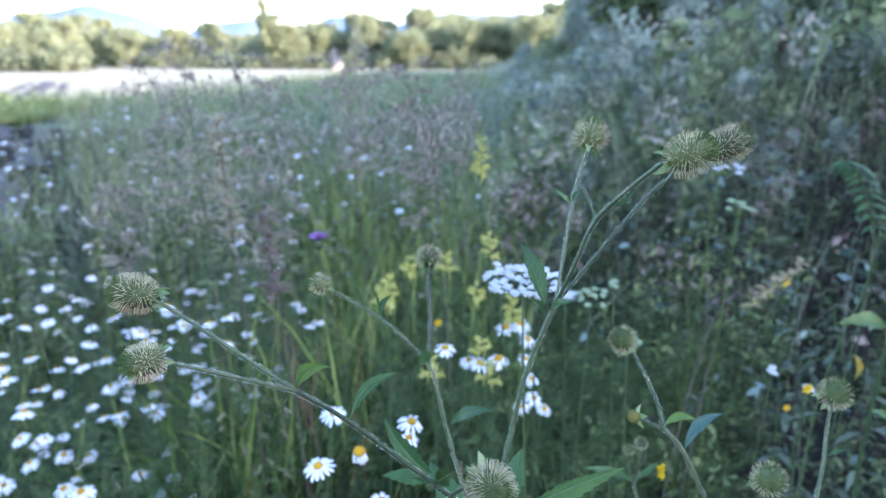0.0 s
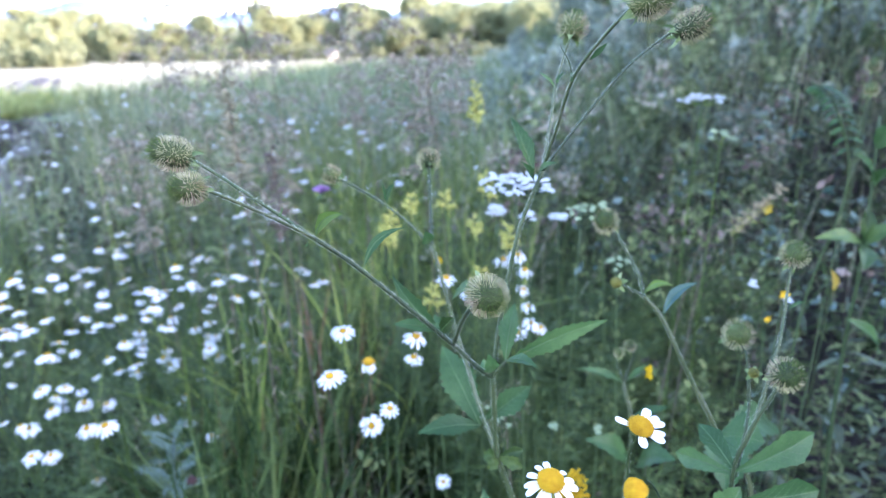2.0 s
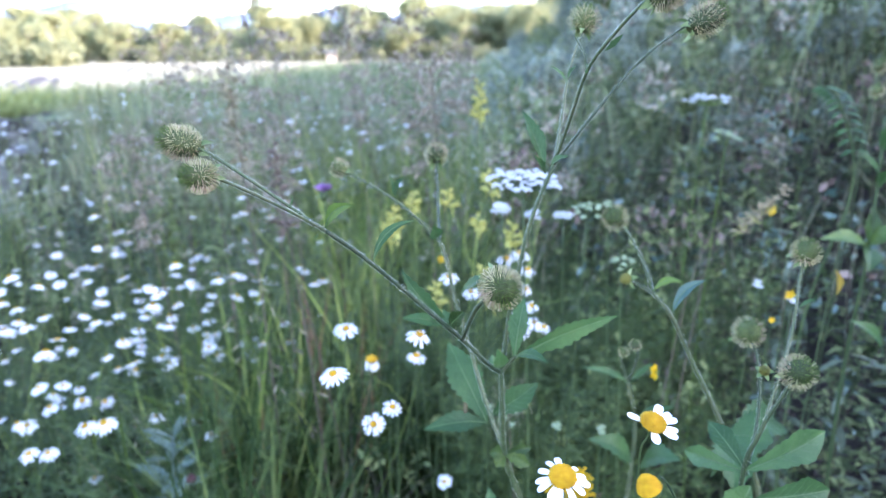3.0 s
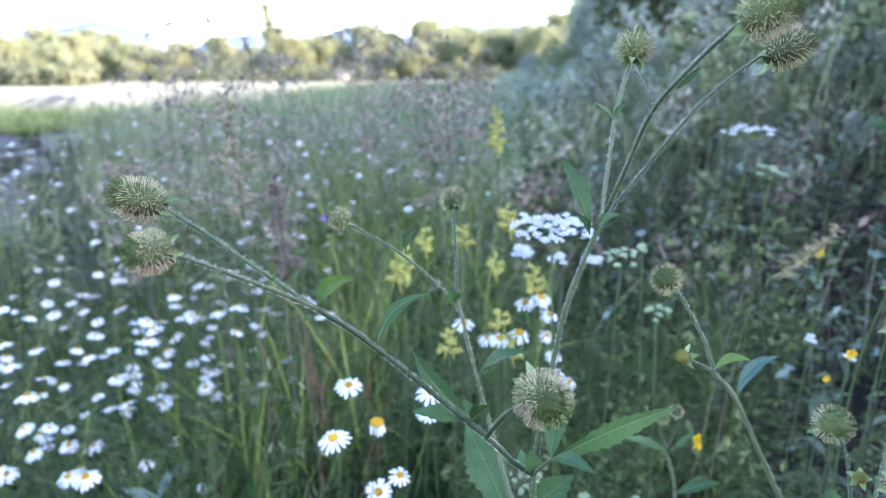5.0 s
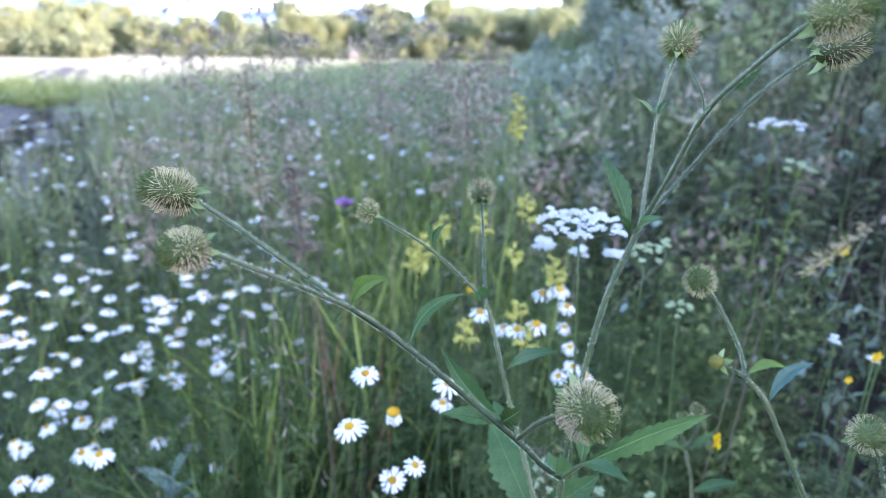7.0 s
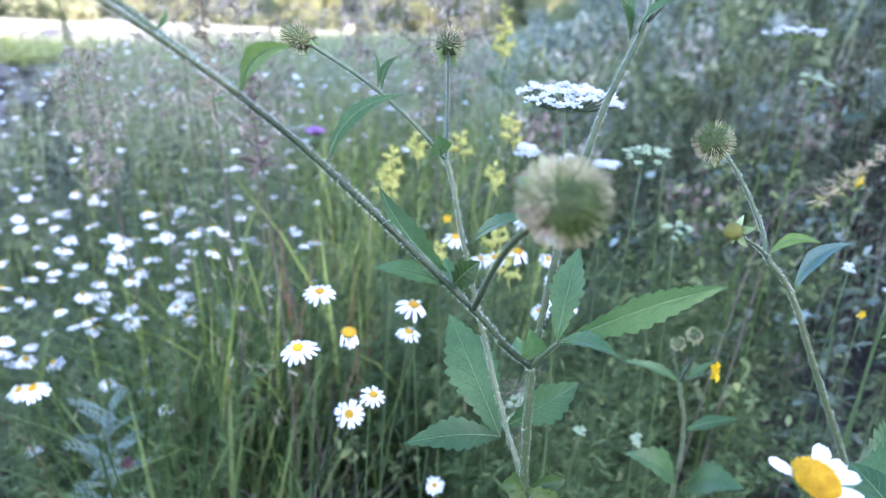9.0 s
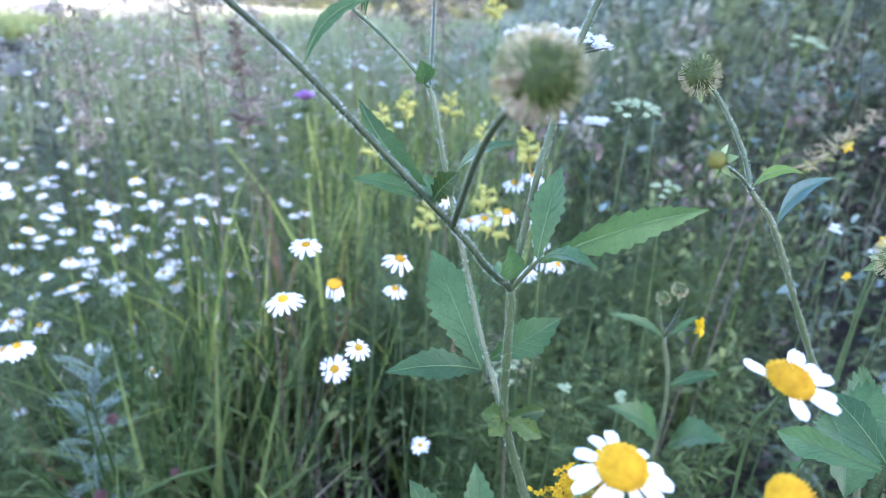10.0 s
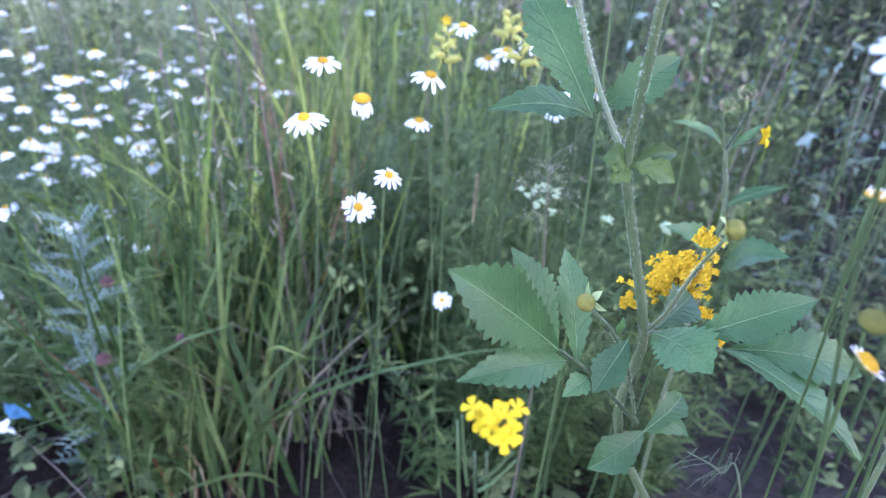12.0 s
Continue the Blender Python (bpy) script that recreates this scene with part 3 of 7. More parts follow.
# leafy herbs in patches through the meadow
for count, h0, h1, lf, mat, name, label in ((360, 0.25, 0.58, 0.075, HERB, "meadow_herbs", "dark leafy herbs in patches of the meadow"), (170, 0.35, 0.66, 0.060, SILVER, "meadow_mugwort", "grey-green mugwort among the meadow grass"), (150, 0.40, 0.70, 0.050, PANICLE, "meadow_dead_herbs", "brown withered herbs among the meadow grass")):
    x, y = scatter(count, -0.62, 0.25, 1.5, 7.5, 1.1)
    st, lv = stalks(x, y, rng.uniform(h0, h1, count) * near_track(x, y), lf, 30, 0.2, 0.16, 0.15, 0.5, 0.0012)
    mass(name + "_stems", st, DEADSTEM, "stems of " + label, "weeds")
    mass(name, lv, mat, label, "weeds")
# feathery foliage under the daisies
x, y = scatter(1150, -0.36, 0.36, 0.62, 1.9, 1.1)
keep = ~((np.abs(x + 0.16) < 0.13) & (y < 0.88))
x, y = x[keep], y[keep]
st, lv = stalks(x, y, rng.uniform(0.18, 0.48, len(x)), 0.036, 84, 0.35, 0.05, 0.05, 0.3, 0.0003)
mass("feather_stems", st, FEATHER, "stems of feathery mayweed", "weeds")
mass("feather_leaves", lv, FEATHER, "fine feathery mayweed foliage", "weeds")
x, y = scatter(1100, -0.85, -0.25, 0.75, 3.0, 1.2)
st, lv = stalks(x, y, rng.uniform(0.12, 0.34, len(x)), 0.036, 46, 0.15, 0.06, 0.05, 0.3, 0.0008)
mass("daisy_undergrowth_stems", st, FEATHER, "stems under the daisies", "weeds")
mass("daisy_undergrowth", lv, FEATHER, "feathery green undergrowth beneath the daisies", "weeds")
# thread-leaved tufts low among the daisies
x, y = scatter(520, -0.30, 0.42, 0.62, 1.5, 1.0)
keep = ~((np.abs(x + 0.16) < 0.12) & (y < 0.86))
x, y = x[keep], y[keep]
hub = np.stack([x, y, height(x, y) + rng.uniform(0.03, 0.34, len(x))], 1)
hub = np.repeat(hub, 130, 0) + rng.normal(0, 0.022, (len(hub) * 130, 3)) * np.array([1, 1, 1.3])
d = rng.normal(size=hub.shape) + np.array([0, 0, 0.5])
d *= (rng.uniform(0.007, 0.015, len(hub)) / np.linalg.norm(d, axis=1))[:, None]
sd = np.cross(d, rng.normal(size=hub.shape))
sd *= (0.00042 / (np.linalg.norm(sd, axis=1) + 1e-9))[:, None]
mass("thread_leaves", np.stack([np.stack([hub + d * q - sd * k, hub + d * q + sd * k], 1) for q, k in ((0, 1), (0.55, 1), (1, 0.3))], 1), FEATHER, "thread-like mayweed leaves low among the daisies", "weeds")
# small leaves of low herbs between the stems
x, y = scatter(420, -0.16, 0.40, 0.72, 1.9, 1.0)
at = np.stack([x, y, height(x, y) + rng.uniform(0.02, 0.42, len(x)) * np.clip(0.6 + x, 0.6, 1.2)], 1)
mass("low_herb_leaves", cards(at, rng.uniform(0.02, 0.06, len(x)), 0.0075, 16, 0.9), HERB, "small leaves of low herbs between the stems", "weeds")
# small-leaved weeds on the open soil
x, y = scatter(420, -0.75, 0.75, 0.60, 1.5, 1.0)
keep = ~((np.abs(x + 0.14) < 0.16) & (y < 0.88))
x, y = x[keep], y[keep]
st, lv = stalks(x, y, rng.uniform(0.05, 0.16, len(x)), 0.030, 9, 0.4, 0.26, 0.1, 0.3, 0.0008)
mass("seedlings", lv, HERB, "small leafy weeds on the soil", "weeds")
# litter of dead stems on the soil
n = 180
x, y = scatter(n, -0.7, 0.8, 0.55, 1.5, 1.0)
a = rng.uniform(0, 2 * math.pi, n)
ln = rng.uniform(0.03, 0.16, n)
p0 = np.stack([x, y, height(x, y) + rng.uniform(0.002, 0.03, n)], 1)
p2 = p0 + np.stack([np.cos(a) * ln, np.sin(a) * ln, rng.uniform(-0.01, 0.05, n)], 1)
p1 = (p0 + p2) / 2 + np.array([0, 0, 0.012])
sd = np.stack([-np.sin(a), np.cos(a), 0 * a], 1) * rng.uniform(0.0006, 0.0022, (n, 1))
mass("dead_litter", np.stack([np.stack([q - sd * k, q + sd * k], 1) for q, k in ((p0, 0.7), (p1, 1), (p2, 0.3))], 1), GRASS_GREY, "dead stems and blades lying on the soil", "litter")
# the shaded bank
for count, x0, x1, y0, y1, h0, h1, lf, k, mat, name, label in (
        (110, 0.20, 0.95, 0.75, 1.7, 0.15, 0.45, 0.045, 26, HERB, "bank_weeds", "leafy green weeds at the foot of the bank"),
        (60, 0.16, 0.95, 0.80, 2.4, 0.35, 0.85, 0.055, 34, SILVER, "bank_mugwort", "grey-green mugwort on the bank"),
        (300, 0.16, 1.00, 1.60, 4.5, 0.50, 1.05, 0.100, 24, SHADED_HERB, "bank_thicket", "tall weeds, leaves darkened for shade, on the bank"),
        (140, 0.12, 0.95, 1.80, 5.0, 0.70, 1.15, 0.060, 40, SILVER, "bank_tall_mugwort", "tall grey-green mugwort on the bank"),
        (430, 0.00, 0.95, 4.50, 12.0, 0.80, 1.40, 0.190, 26, HAZED_SCRUB, "bank_shrubs", "tall weeds and shrubs higher on the bank"),
        (60, 0.08, 0.90, 5.0, 13.0, 0.80, 1.70, 0.140, 42, SILVER, "bank_far_mugwort", "grey-green weeds far along the bank")):
    x, y = scatter(count, x0, x1, y0, y1, 1.1)
    grow = np.clip(0.42 + 2.6 * (x / (y + 0.25) - x0), 0.35, 1.0)
    st, lv = stalks(x, y, rng.uniform(h0, h1, count) * grow, lf, k, 0.22, 0.105, 0.12, 0.5, 0.0009)
    mass(name + "_stems", st, DEADSTEM, "brown stems of " + label, "weeds")
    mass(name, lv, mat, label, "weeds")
x, y = scatter(230, 0.28, 0.95, 0.95, 3.5, 1.2)
mass("bank_dry_stems", blades(x, y, rng.uniform(0.15, 0.60, 230), rng.uniform(0.0005, 0.0014, 230), rng.uniform(0.1, 0.6, 230), 6), DEADSTEM, "dry brown stems leaning among the weeds", "weeds")
# withered leaves and pale undersides caught among the weeds
for count, mat, name, label, size in ((70, WITHERED, "withered_leaves", "pinkish-brown withered leaves on the bank", 0.009), (130, BLUE_LEAF, "pale_leaves", "bluish pale-backed leaves on the bank", 0.009)):
    x, y = scatter(count, 0.18, 0.90, 0.75, 2.2, 1.1)
    at = np.stack([x, y, height(x, y) + rng.uniform(0.05, 0.62, count)], 1)
    mass(name, cards(at, np.full(count, 0.03), size, 4, 0.8), mat, label, "weeds")
x, y = scatter(700, 0.16, 0.95, 1.3, 6.0, 1.3)
mass("bank_grass", blades(x, y, rng.uniform(0.25, 0.70, 700), rng.uniform(0.001, 0.004, 700), rng.uniform(0.3, 1.3, 700)), LUSH, "grass between the weeds of the bank", "grass")
x, y = scatter(3000, 0.0, 0.95, 2.6, 14.0, 1.2)
n = len(x)
mass("bank_tall_grass", blades(x, y, rng.uniform(0.5, 1.3, n) * np.clip(0.5 + 2.2 * x / y, 0.5, 1), rng.uniform(0.003, 0.011, n), rng.uniform(0.1, 0.8, n), 5), BANK_GRASS, "tall grass along the shaded bank", "grass")
for count, mat, name, label, y0, y1, size, tall in ((300, HAZED_SCRUB, "bank_foliage", "grey-green leafy growth on the shaded bank", 2.4, 9.0, 0.022, 1.05), (130, BANK_GRASS, "bank_bushes", "green leafy growth on the shaded bank", 2.2, 8.0, 0.024, 0.95),
                                                      (70, PLUME, "bank_panicles", "pinkish-tan withered flower heads on the bank", 1.8, 6.0, 0.010, 1.0), (60, WITHERED, "bank_withered_heads", "brown withered growth on the bank", 1.5, 6.0, 0.012, 0.8)):
    x, y = scatter(count, 0.06, 0.92, y0, y1, 1.1)
    grow = np.clip(0.35 + 2.4 * x / (y + 0.25), 0.3, 1.0)
    at = np.stack([x, y, height(x, y) + grow * tall * rng.uniform(0.35, 1.0, count)], 1)
    mass(name, cards(at, rng.uniform(0.05, 0.13, count) * (0.6 + 0.12 * y), size, 60, 1.2), mat, label, "weeds")
x, y = scatter(420, 0.14, 0.95, 1.45, 5.0, 1.3)
mass("bank_withered_grass", blades(x, y, rng.uniform(0.25, 0.6, 420), rng.uniform(0.0015, 0.004, 420), rng.uniform(0.2, 0.8, 420), 5), PANICLE, "withered brown grass among the weeds of the bank", "grass")
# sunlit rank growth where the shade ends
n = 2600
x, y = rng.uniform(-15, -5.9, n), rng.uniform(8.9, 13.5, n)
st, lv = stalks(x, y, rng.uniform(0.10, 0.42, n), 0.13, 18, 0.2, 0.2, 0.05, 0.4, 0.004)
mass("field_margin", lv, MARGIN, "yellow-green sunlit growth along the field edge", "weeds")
# the shaded meadow out to the far field
n = 9000
y = 10 + 38 * rng.uniform(0, 1, n) ** 1.2
x = rng.uniform(-5.7 - 0.03 * y, 0.2 * y, n)
keep = off_track(x, y)
x, y = x[keep], y[keep]
n = len(x)
mass("distant_grass", blades(x, y, rng.uniform(0.3, 0.75, n), rng.uniform(0.008, 0.02, n), rng.uniform(0.1, 0.9, n)), MEADOW_FAR, "shaded meadow grass in the distance", "grass")
# brush at the foot of the far wood, paled in colour for haze
HAZED_BRUSH = surface("hazed_brush_leaf", [(0.12, 0.14, 0.075), (0.175, 0.195, 0.105), (0.23, 0.245, 0.14)], 0.9, 0.5, 4, 0, thin=0.5, per="island", spread=0.15)
n = 260
az = np.radians(rng.uniform(-40, 16, n))
d = 108 + 10 * rng.uniform(0, 1, n) - np.where(az < np.radians(-29), 46, 0)
size = rng.uniform(0.9, 2.2, n)
mass("wood_edge_brush", cards(np.stack([d * np.tan(az), d, height(d * np.tan(az), d) + size * 0.6], 1), size, 0.32, 60, 0.8), HAZED_BRUSH, "brush at the foot of the far wood", "bushes")
# scrub along the hillside, out to the wood
n = 140
y = 11 + 60 * rng.uniform(0, 1, n) ** 1.3
x = y * (0.07 + 0.5 * rng.uniform(0, 1, n)) + 0.4
size = rng.uniform(0.3, 0.75, n) * (1 + y / 60)
mass("hillside_scrub", cards(np.stack([x, y, height(x, y) + size * 0.7], 1), size, 0.085, 90, 0.75), HAZED_SCRUB, "shaded scrub along the hillside", "bushes")
# rank grass climbing the hillside
n = 2400
y = 10 + 50 * rng.uniform(0, 1, n) ** 1.4
x = y * (0.02 + 0.6 * rng.uniform(0, 1, n)) + 0.3
mass("hillside_grass", blades(x, y, rng.uniform(0.4, 1.1, n), rng.uniform(0.008, 0.02, n), rng.uniform(0.1, 0.8, n)), BANK_GRASS, "rank grass along the shaded hillside", "grass")
# taller bright grass in the open middle of the meadow
n = 850
y = rng.uniform(1.05, 3.4, n)
x = (rng.uniform(-0.20, 0.13, n)) * (y + 0.1)
mass("bright_grass", blades(x, y, rng.uniform(0.30, 0.70, n), rng.uniform(0.0014, 0.0044, n), rng.uniform(0.05, 0.8, n), 5), GRASS, "bright yellow-green grass in the open meadow", "grass")


# ---- shrubs along the bank ----
def shrub(high, wide, seed, mat, label):
    """A many-stemmed shrub: thin limbs from the ground and a loose crown of small leaves."""
    r = np.random.default_rng(seed)
    t = thing("shrub", (0, 0, 0), label, "shrub", "shrubs on the bank")
    cs, rad = [], []
    for i in range(11):
        a, q = i * 2.4, math.sqrt((i + 0.5) / 11)
        e = np.array([math.cos(a) * q * wide, math.sin(a) * q * wide, high * (1.02 - 0.45 * q * q) * r.uniform(0.8, 1.05)])
        line = bend([(0.1 * math.cos(a), 0.1 * math.sin(a), -0.05), e * np.array([0.45, 0.45, 0.55]), e], 4)
        part("limb", Shape().tube(line, np.linspace(0.014, 0.004, len(line)), 5), BARK, t, origin=(0, 0, 0))
        for k in (3, 5, 7, 8):
            cs.append(line[k] + r.normal(0, 0.09, 3))
            rad.append(wide * r.uniform(0.22, 0.42))
    part("crown", strips("crown", cards(cs, rad, 0.036, 165, 1.15), mat), mat, t)
    return t


bushes = [shrub(2.1, 0.75, 1, HAZED_SCRUB, "dense grey-green shrub on the shaded bank"), shrub(1.7, 0.8, 2, BANK_GRASS, "dense green shrub on the shaded bank"),
          shrub(2.5, 0.7, 3, HAZED_SCRUB, "tall grey-green shrub on the shaded bank"), shrub(1.5, 0.6, 4, HERB, "dark green shrub on the shaded bank")]
k = 0
for dist, slopes in ((4.6, (0.46, 0.64, 0.80)), (6.2, (0.34, 0.46, 0.58, 0.70, 0.82)), (8.5, (0.27, 0.35, 0.44, 0.55, 0.66, 0.78)), (11.5, (0.24, 0.30, 0.37, 0.45, 0.56)), (16, (0.15, 0.18, 0.215, 0.26, 0.32)), (23, (0.125, 0.16, 0.195, 0.235, 0.28))):
    for sl in slopes:
        x, y = dist * (sl + rng.uniform(-0.015, 0.015)), dist * rng.uniform(0.93, 1.07)
        m = pose(x, y, float(height(x, y)), 0, 0, rng.uniform(0, 360))
        s = rng.uniform(0.75, 1.1) * (1 + max(0, dist - 9) / 22) * min(1, max(0.35, (sl - 0.06) / 0.20))
        if k < 4:
            bushes[k].matrix_basis = m
        else:
            copy_thing(bushes[int(rng.integers(4)) if sl > 0.6 else int(rng.integers(3))], m).scale = (s, s, s * rng.uniform(0.85, 1.2))
        k += 1

# the meadow goes on beside and behind
n = 9000
a = rng.uniform(0, 2 * math.pi, n)
d = 0.9 + 8 * rng.uniform(0, 1, n) ** 0.8
x, y = d * np.sin(a), d * np.cos(a)
keep = (y < np.abs(x) * 0.9 + 0.1) & off_track(x, y)
x, y = x[keep], y[keep]
n = len(x)
mass("surrounding_grass", blades(x, y, rng.uniform(0.12, 0.40, n), rng.uniform(0.003, 0.008, n), rng.uniform(0.2, 1.0, n)), GRASS, "meadow grass all round", "grass")
# ---- plant parts ----
def smooth_along(pts, r0, r1, sides=7, steps=8):
    line = bend(pts, steps)
    return line, Shape().tube(line, np.linspace(r0, r1, len(line)), sides)


def hairs(line, r0, r1, per_metre, length, seed, thick=0.000042):
    """Fine hairs that stand off a stem: thin ribbons."""
    r = np.random.default_rng(seed)
    seg = np.linalg.norm(np.diff(line, axis=0), axis=1)
    total = seg.sum()
    n = max(4, int(total * per_metre))
    cum = np.concatenate([[0], np.cumsum(seg)]) / total
    s = r.uniform(0, 1, n)
    p = np.stack([np.interp(s, cum, line[:, k]) for k in range(3)], 1)
    tan = unit(line[-1] - line[0])
    d = r.normal(size=(n, 3))
    d -= (d @ tan)[:, None] * tan
    d /= np.linalg.norm(d, axis=1)[:, None]
    rad = (r0 + (r1 - r0) * s)[:, None]
    ln = length * r.uniform(0.5, 1.3, (n, 1))
    side = np.broadcast_to(tan, d.shape) * thick
    a, b = p + d * rad * 0.9, p + d * (rad + ln) + tan * ln * r.uniform(-0.5, 0.3, (n, 1))
    m = (a + b) / 2
    return np.stack([np.stack([a - side, a + side], 1), np.stack([m - side, m + side], 1), np.stack([b - side * 0.2, b + side * 0.2], 1)], 1)


def hairy_stem(plant, pts, r0, r1, seed, mat=None, name="stem", hair=0.0011, per=5600):
    line, shape = smooth_along(pts, r0, r1)
    ob = part(name, shape, mat or AVENS_STEM, plant)
    if name == "leaf_stalk":
        hair, per = hair * 0.6, per * 0.6
    long_hair = hairs(line, r0, r1, per * 0.80, hair * 1.0, seed, 0.000040)
    down = hairs(line, r0, r1, per * 1.5, hair * 0.45, seed + 500, 0.000013)
    part("hairs", strips("hairs", np.concatenate([long_hair, down]), STEM_HAIR, plant.location), STEM_HAIR, ob, "short pale hairs")
    return line


def leaf_shape(base, tip, width, face=(0, 0, 1), arch=0.12, fold=0.25, teeth=9, tooth=0.32, lobe=0.0, belly=0.42, m=4, veins=True, twist=0.0, sweep=0.0):
    """A toothed leaf blade: arched along its length, folded along its midrib, ribbed by its side veins."""
    base, tip = np.asarray(base, float), np.asarray(tip, float)
    ax = tip - base
    ln = np.linalg.norm(ax)
    ax /= ln
    f = np.asarray(face, float)
    f = unit(f - (f @ ax) * ax)
    side = np.cross(ax, f)
    n = teeth * 4
    verts = []
    for i in range(n + 1):
        u = i / n
        prof = (u / belly) ** 0.75 if u < belly else max(0.0, 1 - ((u - belly) / (1 - belly)) ** 1.5)
        prof = max(prof, 0.03)
        edge = 1 + 0.62 * tooth * ((0.0, 0.55, 0.95, 1.15)[i % 4] - 0.6) - lobe * (0.5 - 0.5 * math.cos(u * math.pi * 6)) * (u < 0.8)
        for j in range(-m, m + 1):
            v = j / m
            w = 0.5 * width * prof * (edge if abs(j) == m else 1 - 0.5 * lobe * (abs(v) > 0.6) * (0.5 - 0.5 * math.cos(u * math.pi * 6)))
            z = fold * abs(v) * 0.5 * width * prof + arch * ln * 4 * u * (1 - u)
            if veins:
                z += 0.011 * width * math.sin((u * (teeth - 1) - 0.9 * abs(v)) * 2 * math.pi) * abs(v) * prof
            ang = twist * u
            out = side * math.cos(ang) + f * math.sin(ang)
            up = f * math.cos(ang) - side * math.sin(ang)
            verts.append(base + ax * (u * ln + 0.03 * ln * abs(v) * prof) + out * (v * w + sweep * ln * 4 * u * (1 - u)) + up * z)
    c = 2 * m + 1
    faces = [(i * c + j, i * c + j + 1, (i + 1) * c + j + 1, (i + 1) * c + j) for i in range(n) for j in range(2 * m)]
    return Shape().add(verts, faces)


def leaf(plant, base, tip, width, mat=None, name="leaf", label="", rib=True, **how):
    ob = part(name, leaf_shape(base, tip, width, **how), mat or AVENS_LEAF, plant, label)
    if rib:
        b, t = np.asarray(base, float), np.asarray(tip, float)
        ln = np.linalg.norm(t - b)
        ax = (t - b) / ln
        f = np.asarray(how.get("face", (0, 0, 1)), float)
        f = unit(f - (f @ ax) * ax)
        u = np.linspace(0, 0.96, 9)
        line = b + ax * (u * ln)[:, None] + np.cross(ax, f) * (how.get("sweep", 0.0) * ln * 4 * u * (1 - u))[:, None] + f * (how.get("arch", 0.12) * ln * 4 * u * (1 - u) + 0.00015)[:, None]
        if width >= 0.010:
            side = np.cross(ax, f)
            veins = Shape()
            for k in range(2 * 6):
                sg, u0 = (-1 if k % 2 else 1), 0.10 + 0.12 * (k // 2)
                path = []
                for q in (0.0, 0.35, 0.7, 1.0):
                    uu, v = u0 + 0.16 * q, 0.80 * q
                    bl = how.get("belly", 0.42)
                    prof = (uu / bl) ** 0.75 if uu < bl else max(0.0, 1 - ((uu - bl) / (1 - bl)) ** 1.5)
                    rise = how.get("fold", 0.25) * v * 0.5 * width * prof + how.get("arch", 0.12) * ln * 4 * uu * (1 - uu) + 0.02 * width * v
                    path.append(b + ax * (uu * ln + 0.03 * ln * v * prof) + side * (sg * v * 0.5 * width * prof) + f * rise)
                veins.tube(bend(path, 2), np.linspace(0.00013, 0.00006, 7), 4)
            part("vein_net", veins, VEIN, ob)
        part("midrib", Shape().tube(line, np.linspace(0.00038, 0.00010, 9), 5), RIB, ob, "pale midrib")
    return ob


VEIN = surface("leaf_vein", [(0.040, 0.090, 0.028), (0.062, 0.120, 0.040)], 0.5, 60, 600, 0.1, thin=0.1)
RIB = surface("leaf_rib", [(0.060, 0.115, 0.040), (0.10, 0.16, 0.062)], 0.55, 60, 600, 0.1, thin=0.1)


def lumpy_ball(centre, fr, rx, rz, n=18, k=12, lump=0.05, seed=0, cut=1.0):
    """An ellipsoid about the axis of fr with an uneven skin."""
    r = np.random.default_rng(seed)
    verts, faces = [], []
    for i in range(k + 1):
        th = math.pi * cut * i / k
        for j in range(n):
            ph = 2 * math.pi * j / n
            q = 1 + lump * r.uniform(-1, 1)
            loc = np.array([rx * math.sin(th) * math.cos(ph), rx * math.sin(th) * math.sin(ph), rz * math.cos(th)]) * q
            verts.append(centre + fr @ loc)
    for i in range(k):
        for j in range(n):
            faces.append((i * n + j, i * n + (j + 1) % n, (i + 1) * n + (j + 1) % n, (i + 1) * n + j))
    return Shape().add(verts, faces)


